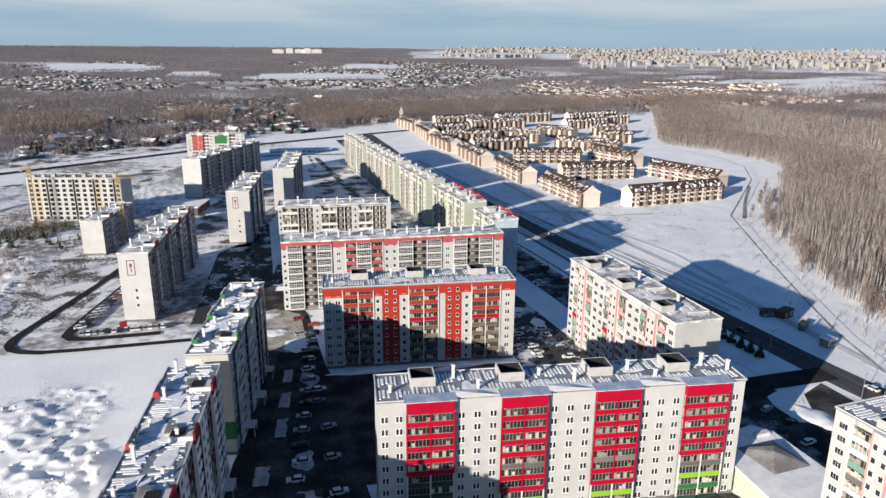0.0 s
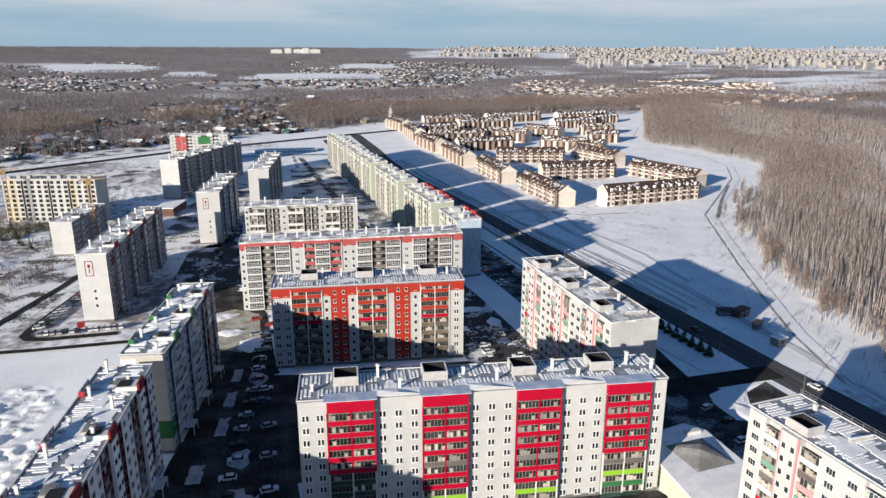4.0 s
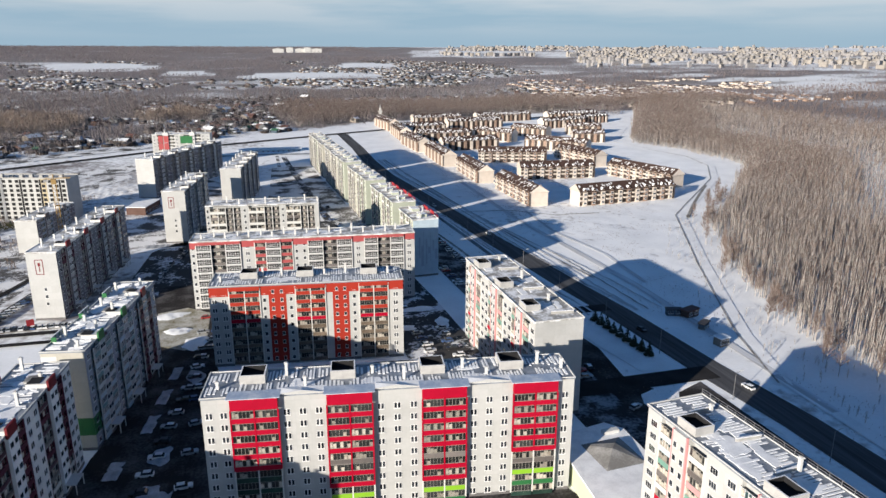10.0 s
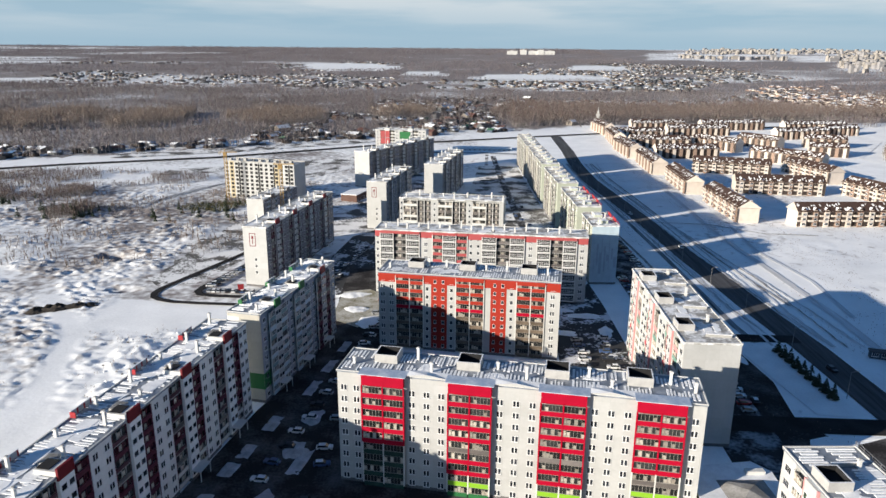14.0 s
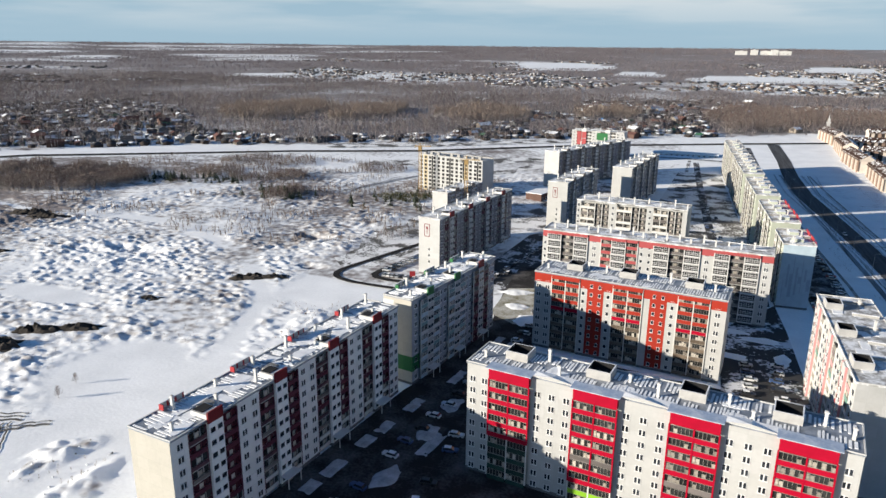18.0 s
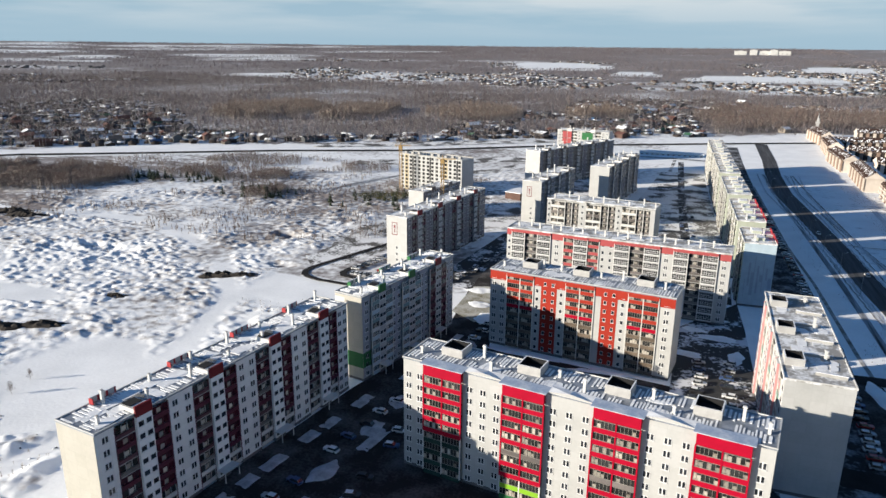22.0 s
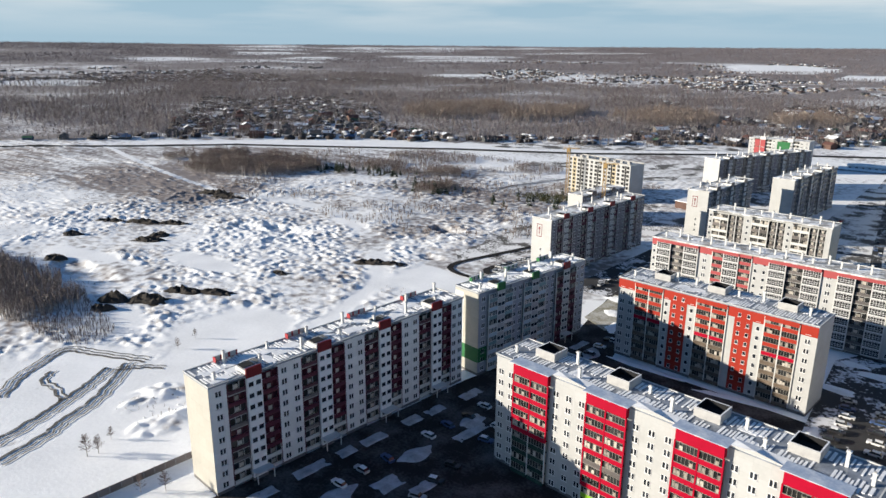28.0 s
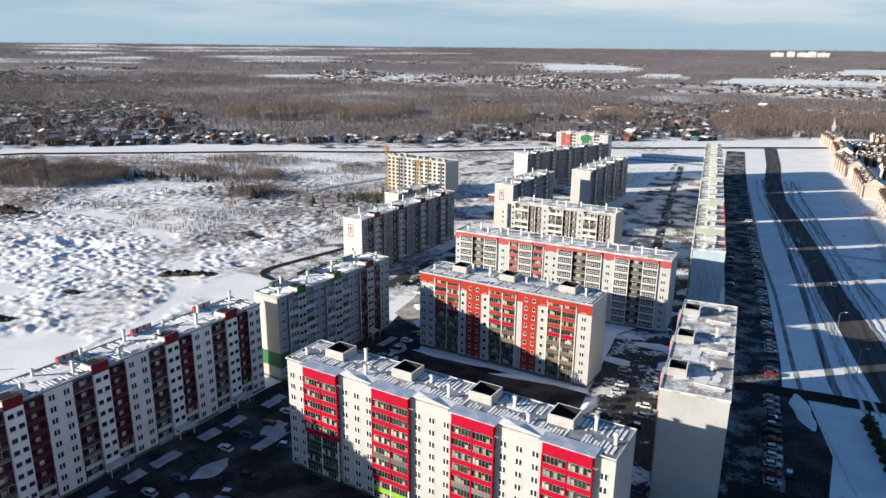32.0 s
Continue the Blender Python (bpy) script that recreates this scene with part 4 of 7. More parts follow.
def roof_stripes(L, D, seed, share=0.84):
    """Ribbed metal sheets across the roof, with snow left lying between the ribs in uneven strips."""
    r, b = random.Random(seed), Build()
    x = 0.6
    while x < L - 1.0:
        w = r.uniform(0.3, 0.6)
        for half in (0, 1):
            if r.random() < share:
                a = 0.4 + half * D / 2 + r.uniform(0, D * 0.12)
                c = (half + 1) * D / 2 - 0.3 - r.uniform(0, D * 0.16)
                b.box(x, x + w, a, c, 0.0, 0.10 + r.uniform(0, 0.06))
        x += w + r.uniform(0.25, 0.5)
    return b.mesh("roof_snow", ["roof_snow"])


def roof_drifts(L, D, seed, n):
    """Low wedges of drifted snow on a flat roof."""
    r, b = random.Random(seed), Build()
    for i in range(n):
        x, y, w, d = r.uniform(1, L - 6), r.uniform(0.6, D - 3.5), r.uniform(2, 6), r.uniform(1.2, 3.2)
        k, j = r.uniform(0.4, 1.4), r.uniform(-0.6, 0.6)
        pts = [(x, y), (x + w * 0.5, y - 0.2), (x + w, y + j), (x + w - k, y + d), (x + w * 0.4, y + d + 0.3), (x + k * 0.5, y + d * 0.8)]
        pts = [(min(max(px, 0.4), L - 0.4), min(max(py, 0.4), D - 0.4)) for px, py in pts]
        b.prism(pts, 0.0, 0.07 + 0.002 * i)
    return b.mesh("drift", ["roof_snow"])


def logo_mesh():
    if "logo" not in CACHE:
        b = Build().box(-1.5, 1.5, -0.06, 0, 0, 0.3).box(-1.5, 1.5, -0.06, 0, 5.7, 6.0).box(-1.5, -1.2, -0.06, 0, 0.3, 5.7).box(1.2, 1.5, -0.06, 0, 0.3, 5.7)
        b.box(-0.45, 0.45, -0.06, 0, 3.3, 4.7).box(-0.2, 0.2, -0.06, 0, 1.2, 3.0)
        CACHE["logo"] = b.mesh("wall_sign", ["cap_red"])
    return CACHE["logo"]


def block(label, x, y, rz, bays, D, H, wall="white", storeys=9, fascia="", fascia_h=0.0, roof="stripes", huts=(), hut=(5.6, 5.4, 2.1), vents=(), seed=1, rail="", end_windows=(), sign=None, plinth="plinth", back=True, z0=None, far_end="", group="apartment blocks", caps=True, drifts=12, end="", fine=False, far=False, span=0.0):
    """A slab block. Local x runs along the main front, which faces local -y. Each bay is a dict: w (width), and for
    a wall bay n (window columns), kind, out (proud of the front) and paint; for a loggia bay loggia (style), out, and rows of colours from the top."""
    top = root("apartment_block", x, y, 0, rz, label, "apartment block", group)
    L = sum(bay["w"] for bay in bays)
    if span:                      # stretch the bays to the given length
        bays = [dict(bay, w=bay["w"] * span / L) for bay in bays]
        huts, vents = [(hx * span / L, hy) for hx, hy in huts], [(vx * span / L, vy) for vx, vy in vents]
        L = span
    z_first = H - (H - FLOOR * storeys) * 0.62 - FLOOR * storeys if z0 is None else z0
    pts, pos = [], 0.0
    for bay in bays:
        y0 = -bay.get("out", 0.0) if not bay.get("loggia") else 1.3 - bay.get("out", 0.0)
        pts += [(pos, y0), (pos + bay["w"], y0)]
        pos += bay["w"]
    outline = []
    for p in pts + [(L, D), (0, D)]:
        if not outline or (abs(p[0] - outline[-1][0]) + abs(p[1] - outline[-1][1])) > 1e-6:
            outline.append(p)
    part("wall", Build().prism(outline, 0.9, H - 0.55, 0).mesh("wall", [wall]), top)
    part("plinth", Build().prism([(px, py - 0.03 if py < D else py + 0.03) for px, py in outline], -0.4, 0.9, 0).mesh("plinth", [plinth]), top, "dark plinth")
    if end:
        part("end_wall", Build().box(-0.06, 0, 0.0, D, 0.9, H - 0.55).mesh("end_wall", [end]), top)
    if far_end:
        part("end_wall", Build().box(L, L + 0.06, 0.0, D, 0.9, H - 0.55).mesh("end_wall", [far_end]), top)
        for k in range(9):
            part("mural_stroke", Build().box(L + 0.06, L + 0.09, 1.5 + 1.1 * k, 1.75 + 1.1 * k + 0.5 * (k % 3), 4 + (k * 5) % 9, 12 + (k * 7) % 11).mesh("mural_stroke", ["blue_grey"]), top)
    # the roof slab, its parapet and what lies on it
    edge = [(0, -0.1), (L, -0.1), (L, D), (0, D)]
    surface = {"stripes": "roof_metal", "felt": "roof_felt"}[roof]
    roof_ob = part("roof", Build().prism([(-0.15, -0.35), (L + 0.15, -0.35), (L + 0.15, D + 0.15), (-0.15, D + 0.15)], H - 0.55, H - 0.2, 0).mesh("roof", [surface]), top)
    pm = Build().box(-0.15, L + 0.15, -0.35, -0.1, H - 0.2, H).box(-0.15, L + 0.15, D - 0.1, D + 0.15, H - 0.2, H).box(-0.15, 0.1, -0.1, D - 0.1, H - 0.2, H).box(L - 0.1, L + 0.15, -0.1, D - 0.1, H - 0.2, H)
    part("parapet", pm.mesh("parapet", ["pale"]), top)
    if roof == "stripes":
        part("roof_snow", roof_stripes(L, D, seed), roof_ob, "snow lying in strips between metal ribs", (0, 0, H - 0.2))["kind"] = "stuff"
    part("drift", roof_drifts(L, D, seed + 50, drifts), roof_ob, "drifted snow", (0, 0, H - 0.2 + 0.01))["kind"] = "stuff"
    for hx, hy in huts:
        part("lift_head", lift_hut_mesh(*hut), top, "pale open-topped lift head with a dark hollow", (hx, hy, H - 0.2))
    for i, (vx, vy) in enumerate(vents):
        part("vent", vent_mesh(1.6 + 0.7 * ((i * 5) % 3)), top, "pale vent stack", (vx, vy, H - 0.2))
    if rail:
        b = Build()
        k = int(L / 2.5)
        for i in range(k + 1):
            b.bar((L * i / k, D - 0.05, 0), (L * i / k, D - 0.05, 1.1), 0.05)
        for z in (0.55, 1.1):
            b.bar((0, D - 0.05, z), (L, D - 0.05, z), 0.05)
        part("roof_rail", b.mesh("roof_rail", [rail]), top, "", (0, 0, H))
    # bays
    pos = 0.0
    for q, bay in enumerate(bays):
        w, out = bay["w"], bay.get("out", 0.0)
        if bay.get("loggia"):
            rows, style = bay["rows"], bay["loggia"]
            halves = bay.get("parts", 2)
            pw = w / halves
            for fl in range(storeys):
                colour = rows[min(storeys - 1 - fl, len(rows) - 1)]
                z = z_first + FLOOR * fl
                for s in range(halves):
                    st = style if isinstance(style, str) else style[s % len(style)]
                    set_back = 0.7 if (st == "shade" and not isinstance(style, str)) else 0.0
                    if st == "shade" and not isinstance(style, str):
                        colour = "smoke"
                    elif not isinstance(style, str):
                        colour = rows[min(storeys - 1 - fl, len(rows) - 1)]
                    spot = (pos + pw * s + 0.12, -out + set_back, z)
                    if fine:
                        pieces = loggia_split(pw - 0.24, colour, st, 1.2 - set_back, (3 * fl + 2 * s + q) % 5)
                        slab_ob = part("loggia", pieces[0][1], top, "", spot)
                        for name, me in pieces[1:]:
                            part(name, me, slab_ob)
                    else:
                        part("loggia", loggia_mesh(pw - 0.24, colour, st, 1.2 - set_back, (3 * fl + 2 * s + q) % 5), top, "", spot)
            zb = z_first + FLOOR * storeys
            if bay.get("cap"):
                ch = bay.get("cap_h", 1.2)
                part("cap_panel", Build().box(0, w, -0.12, 1.2, 0, ch).mesh("cap_panel", [bay["cap"]]), top, "", (pos, -out, H - 0.35 - ch + 0.25))
                if bay.get("hood"):
                    part("canopy", Build().box(-0.6, w + 0.6, -0.8, 3.0, 0, 0.16).mesh("canopy", ["eaves"]), top, "bluish sheet-metal canopy with snow", (pos, -out, H - 0.05))
            red = bay.get("side_rows", 0)
            for s in range(halves + 1):
                px = pos + pw * s
                if red:
                    zr = z_first + FLOOR * (storeys - red)
                    part("side_post", post_mesh(bay["cap"], FLOOR * red), top, "", (px, -out - 0.05, zr))
                    part("side_post", post_mesh("pale", zr - 1.0), top, "", (px, -out, 1.0))
                else:
                    part("side_post", post_mesh(bay.get("post", "pale"), zb - 1.0), top, "", (px, -out, 1.0))
        else:
            cols = bay.get("n", 0)
            kind = bay.get("kind", "pair")
            paint = bay.get("paint")
            if paint:
                part("painted_panel", Build().box(0, w, -0.04, 0, bay.get("paint_from", 1.0), H - 0.55).mesh("painted_panel", [paint]), top, "", (pos, -out, 0))
            for fl in range(storeys):
                for c in range(cols):
                    part("window", window_mesh(kind), top, "", (pos + w * (c + 0.5) / cols, -out - (0.04 if paint else 0), z_first + FLOOR * fl + 0.75))
            if fascia:
                fh = fascia_h + (bay.get("drop", 0))
                part("fascia", Build().box(0, w, -0.05, 0.05, H - 0.55 - fh, H - 0.55).mesh("fascia", [fascia]), top, "", (pos, -out - 0.04, 0))
            if bay.get("cap"):
                part("cap_panel", Build().box(-0.1, w + 0.1, -0.12, 0.35, 0, 2.5).mesh("cap_panel", [bay["cap"]]), top, "", (pos, -out, H - 1.0))
                part("stair_head", Build().box(0, w, 0.36, D * 0.42, 0, 1.0).mesh("stair_head", ["pale"]), top, "pale stair head on the roof", (pos, -out, H - 0.2))
                part("roof_hatch", Build().box(0, w * 0.8, 0, 2.6, 0, 0.15).mesh("roof_hatch", ["dark"]), top, "dark roof opening", (pos + w * 0.1, 1.4, H + 0.8))
            if bay.get("peak"):
                p, back_y = bay["peak"], D * 0.22
                g = Build().face([(-0.2, -0.42, 0), (w + 0.2, -0.42, 0), (w / 2, -0.42, p)], 0)
                g.face([(w + 0.2, -0.42, 0), (w + 0.2, back_y, 0), (w / 2, back_y, 0.05), (w / 2, -0.42, p)], 1)
                g.face([(-0.2, back_y, 0), (-0.2, -0.42, 0), (w / 2, -0.42, p), (w / 2, back_y, 0.05)], 1)
                g.face([(-0.2, -0.42, 0), (-0.2, back_y, 0), (w + 0.2, back_y, 0), (w + 0.2, -0.42, 0)], 1)
                part("eaves_gable", g.mesh("eaves_gable", [wall, "roof_snow"]), top, "low white gable over the eaves", (pos, -out, H - 0.02))
            if bay.get("canopy"):
                part("entrance_canopy", Build().box(-0.5, w + 0.5, -2.6, 0, 0, 0.2).box(-0.4, -0.2, -2.5, -2.3, -2.7, 0).box(w + 0.2, w + 0.4, -2.5, -2.3, -2.7, 0).mesh("entrance_canopy", ["pale"]), top, "snowy entrance canopy on two posts", (pos, -out, 3.1))
        if bay.get("loggia") and fascia and not bay.get("cap"):
            part("fascia", Build().box(0, w, -0.05, 1.25, H - 0.55 - fascia_h * 0.45, H - 0.55).mesh("fascia", [fascia]), top, "", (pos, -out - 0.04, 0))
        pos += w
    for ex, ez, n_st in end_windows:
        for i in range(n_st):
            part("window", window_mesh("single"), top, "", (-0.02, ex, ez + FLOOR * i), -90)
    if sign:
        part("wall_sign", logo_mesh(), top, "red painted emblem", (-0.02, sign[0], sign[1]), -90)
    if far:
        join_alike(top, "window", "window_band", "rows of small windows")
        join_alike(top, "loggia", "loggia_column", "stacks of dark loggias")
    return top


def W(w, n=1, **k):
    return dict(w=w, n=n, **k)


def LG(w, rows, style="open", **k):
    return dict(w=w, loggia=style, rows=rows, **k)


# white block with four scarlet loggia towers
RED5 = ["red"] * 5 + ["bottle"] * 4
RED5B = ["red"] * 5 + ["smoke", "lime", "green", "bottle"]
RED7 = ["red"] * 4 + ["smoke", "red", "red", "lime", "green"]
tower = dict(out=1.1, cap="red", cap_h=2.9, hood=True)
block("white panel apartment block with scarlet loggia towers and a snow-striped roof", 22.9, 129.0, -8.0,
      [W(6.15, 2), LG(10.1, RED5, side_rows=5, **tower), W(10.45, 3, peak=0.75), LG(9.95, RED7, side_rows=7, **tower), W(11.05, 3, peak=0.75), LG(10.0, RED7, side_rows=7, **tower), W(10.75, 3, peak=0.75), LG(10.25, RED5B, side_rows=5, **tower), W(4.1, 1)],
      12.6, 29.8, span=82.8, z0=0.15, huts=[(7.5, 5.6), (27.5, 5.6), (48, 5.6), (66.5, 5.6)], vents=[(3, 4), (17.5, 9), (22, 3), (37, 8), (44, 4), (58, 8), (63, 4), (76, 8), (81, 5)], seed=3, drifts=10, fine=True)

# orange-red block
OR4 = ["orange"] * 3 + ["red"] + ["umber"] * 5
block("orange-red and white apartment block with three glazed loggia bays", 20.85, 209.7, -7.3,
      [W(6.1, 2), LG(9.6, OR4, out=0.3), W(2.7, 1, kind="single"), W(5.5, 2, paint="orange", kind="small"), W(3.0, 1, kind="single"), LG(9.5, OR4, out=0.3), W(2.3, 0), W(5.3, 2, paint="orange", kind="small"), W(3.3, 1, kind="single"), LG(9.4, OR4, out=0.3), W(4.9, 1)],
      14.3, 28.25, span=62.7, fascia="orange", fascia_h=3.2, huts=[(9, 6.8), (27, 6.8), (48, 6.8)], vents=[(3, 5), (16, 9), (22, 10), (36, 9), (43, 10), (57, 7)], seed=5, drifts=8, fine=True)

# coral and white block with white-gridded glazing
GRID = ("grid", "shade", "grid")
block("white apartment block with coral top band and white-gridded glazed loggias", 11.3, 265.8, -4.9,
      [W(2.3, 1, kind="single"), LG(16.9, ["pale"], GRID, parts=3, out=0.5), W(5.6, 1), LG(4.4, ["coral"], parts=1, out=0.3), LG(5.6, ["smoke"], "grid", parts=1, out=0.6), LG(4.8, ["coral"], parts=1, out=0.3), W(6.2, 2, kind="single"), LG(17.6, ["pale"], GRID, parts=3, out=0.5), W(5.2, 1), LG(16.2, ["pale"], GRID, parts=3, out=0.5), W(4.6, 1)],
      13.0, 29.0, span=89.3, fascia="coral", fascia_h=2.6, roof="felt", vents=[(4 + 4.6 * i, 4 + 3 * (i % 2)) for i in range(18)], seed=7)

# white block with framed loggias
FRAMED = ("open", "open", "shade", "shade")
PALE = ["pale", "smoke", "pale", "pale"]
block("white apartment block with dark recessed loggias in white frames", 13.9, 333.8, -6.7,
      [W(2.0, 1, kind="single"), LG(14.4, PALE, FRAMED, parts=4), W(3.6, 1, kind="single"), LG(14.6, PALE, FRAMED, parts=4), W(3.0, 1, kind="single"), LG(13.6, PALE, FRAMED, parts=4), W(2.0, 0)],
      14.0, 28.8, span=54.2, roof="felt", vents=[(3 + 6.2 * i, 3 + 4 * (i % 2)) for i in range(9)], seed=9)


# block beside the main road, with pink-edged stair risers
def road_block(label, x, y, rz, n_sec, seed, sec=22.8, D=13.6, H=28.6, wall="white", roof="felt", rail=""):
    bays = []
    left, right = ["pale", "ice", "teal", "smoke", "pale", "red", "teal"], ["pale", "smoke", "pink", "teal", "pale", "pale"]
    for i in range(n_sec):
        bays += [W(sec / 2 - 6.8, 1, kind="wide"), LG(4.6, left[i:] + left[:i], "pastel", parts=1, out=0.3), W(4.4, 2, out=0.9, kind="single", paint="white"), LG(4.6, right[i:] + right[:i], "pastel", parts=1, out=0.3), W(sec / 2 - 6.8, 1, kind="wide")]
    L = sec * n_sec
    top = block(label, x, y, rz, bays, D, H, wall=wall, roof=roof, huts=(), vents=[(7 + sec * i, 10) for i in range(n_sec)], seed=seed, rail=rail, drifts=20 if roof == "felt" else 40, fine=True)
    edge = Build().box(0, 0.34, 0, 0.5, 1.0, H - 0.5).mesh("riser_edge", ["pink"])
    up = Build().box(0, 0.3, 0, D - 8.0, 0, 0.75, 0).box(-0.06, 0.36, -0.05, D - 7.95, 0.75, 0.86, 1).mesh("upstand", ["concrete", "roof_snow"])
    for i in range(n_sec):
        for px in (sec / 2 - 2.24, sec / 2 + 1.88):
            part("riser_edge", edge, top, "thin pink vertical edge", (sec * i + px, -0.98, 0))
        for q in range(2):
            part("upstand", up, top, "low dark fire wall on the roof", (sec * (i + 0.28 + 0.5 * q), 5.2 + 1.5 * q, H - 0.2), 4 - 9 * q)
        part("stair_head", lift_hut_mesh(5.4, 4.4, 1.9), top, "pale open-topped stair head with a dark hollow", (sec * i + sec / 2 - 2.7, 0.4, H - 0.2))
    return top


road_block("white apartment block with pink-edged stair risers beside the road", 108.9, 213.7, -89.9, 3, 11, sec=21.17, D=14.6, H=30.0)
road_block("white apartment block with pink-edged risers and snowy ribbed roof", 114.4, 101.6, -86.0, 3, 13, H=29.8, roof="stripes", rail="steel")


# burgundy-and-white slab along the field
def slab(label, x, y, rz, n_sec, D, H, accent, cap, wall, seed, sec=20.2, lead=4.4, rail="", sign=None, end="", rows=None, end_windows=(), storeys=9, roof="stripes", style="shade", frames="", post="pale", fine=False, far=False, out=0.0, left_rows=None, last_rows=None, trim=0.0):
    rows = rows or [accent] * 7 + ["pale", "pale"]
    first = left_rows or rows
    caps_at = cap if isinstance(cap, (list, tuple)) else [cap]
    s, bays = sec / 20.2, ([W(lead, 1)] if lead else [])
    for i in range(n_sec):
        if last_rows and i == n_sec - 1:
            rows = first = last_rows
        bays += [LG(4.7 * s, first, style, parts=1, post=post, out=out), W(3.9 * s, 2, out=0.7, kind="port" if fine else "pair", cap=caps_at[i % len(caps_at)], canopy=True, paint="riser" if wall == "grey" else "white"), LG(4.7 * s, rows, style, parts=1, post=post, out=out), W(6.9 * s - (trim if i == n_sec - 1 else 0.0), 2, kind="pair")]
    L = sec * n_sec + lead - trim
    vents = [(3 + 6.0 * i, 2.6 + (D - 5.2) * (i % 2)) for i in range(int(L / 6))]
    top = block(label, x, y, rz, bays, D, H, wall=wall, storeys=storeys, roof=roof, vents=vents, seed=seed, rail=rail, sign=sign, end=end, end_windows=end_windows, drifts=int(L / (4 if roof == "felt" else 1.5)), fine=fine, far=far)
    if frames:
        hatch = Build().box(0, 3.4, 0, 2.4, 0, 0.45, 0).box(0.25, 3.15, 0.25, 2.15, 0.45, 0.5, 1).mesh("roof_hatch", ["concrete", "felt_bare"])
        for i in range(n_sec):
            part("roof_hatch", hatch, top, "low dark hatch on the roof", (lead + sec * (i + 0.36), 3.2, H - 0.1), 3)
        fm = Build()
        fm.box(-3.2, 3.2, -0.1, 0.1, 0.0, 1.3, 1).box(-3.3, -3.1, -1.2, 0.1, 0.0, 1.3, 1).box(-3.25, 3.25, -0.14, 0.14, 1.3, 1.4, 2)
        for fx in (-3.0, -0.9, 1.2):
            fm.box(fx, fx + 1.5, -0.16, -0.1, 0.05, 1.28, 0)
            fm.bar((fx, -0.1, 1.2), (fx, -1.1, 0.05), 0.05)
        fm = fm.mesh("roof_screen", ["hut_wall", frames, "roof_snow"])
        for i in range(n_sec):
            part("roof_screen", fm, top, "raised painted screen with snow along its top", (lead + sec * (i + 0.3), D - 0.4, H))
    return top


slab("white and burgundy apartment slab beside the snowfield", -20.1, 76.0, 82.6, 4, 11.6, 28.5, "burgundy", "cap_red", "grey", 17, sec=20.45, lead=4.55, trim=1.9, left_rows=["plum", "burgundy", "plum", "smoke", "burgundy", "plum", "smoke", "pale", "pale"], frames="rail_red", end="cream", post="burgundy", fine=True)
slab("grey-blue apartment slab with balconies and a green gable band", -7.0, 165.6, 79.3, 3, 10.6, 28.5, "blue_grey", ["green", "green", "cap_red"], "bluish", 19, sec=17.0, lead=4.0, end="cream", rows=["sea", "ice", "sea", "pale", "ice", "sea", "ice"], last_rows=["plum", "burgundy", "plum", "burgundy"], style="open", frames="green", out=0.8, fine=True)
band_thing = [o for o in scene.objects if o.get("label", "").startswith("grey-blue")][0]
part("gable_band", Build().box(-0.1, -0.06, 0, 10.6, 4.5, 9.5).mesh("gable_band", ["green"]), band_thing, "green painted band")
part("front_band", Build().box(0, 3.9, -0.06, -0.0, 4.5, 9.5).mesh("front_band", ["green"]), band_thing, "green painted band")
part("gable_stripe", Build().box(-0.1, -0.06, 6.8, 10.6, 9.5, 27.0).mesh("gable_stripe", ["pale"]), band_thing)
# shade on these long fronts is in the wall colour; the gables stay white
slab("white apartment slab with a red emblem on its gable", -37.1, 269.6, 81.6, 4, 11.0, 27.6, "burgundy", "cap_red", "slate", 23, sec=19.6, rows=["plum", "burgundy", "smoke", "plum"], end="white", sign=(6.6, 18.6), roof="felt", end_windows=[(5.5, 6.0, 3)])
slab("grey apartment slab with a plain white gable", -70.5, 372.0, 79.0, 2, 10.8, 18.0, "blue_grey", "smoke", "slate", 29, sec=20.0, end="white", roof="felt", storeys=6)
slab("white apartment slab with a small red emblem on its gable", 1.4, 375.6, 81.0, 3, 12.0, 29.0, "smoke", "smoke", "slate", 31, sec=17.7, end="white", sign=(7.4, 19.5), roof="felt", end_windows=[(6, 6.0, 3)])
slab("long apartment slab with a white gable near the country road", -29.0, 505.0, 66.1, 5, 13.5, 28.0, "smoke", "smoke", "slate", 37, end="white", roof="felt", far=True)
slab("white apartment slab with red and green painted panels", -48.0, 664.0, -6.0, 2, 14.0, 28.0, "pale", "pale", "white", 41, sec=23.0, end="white", roof="felt", far=True)
far_end = [o for o in scene.objects if o.get("label", "").startswith("white apartment slab with red")][0]
for x0, x1, z0, z1, m in ((5.5, 9.6, 20.6, 26.6, "coral"), (10.2, 14.3, 20.6, 26.6, "coral"), (5.5, 9.6, 14.4, 20.0, "coral"), (10.2, 14.3, 14.4, 20.0, "coral"), (24.5, 35, 19.5, 26.2, "green")):
    part("painted_panel", Build().box(x0, x1, -0.95, -0.05, z0, z1).mesh("painted_panel", [m]), far_end)
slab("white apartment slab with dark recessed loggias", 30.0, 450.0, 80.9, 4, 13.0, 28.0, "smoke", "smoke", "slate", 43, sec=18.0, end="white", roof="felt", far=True)

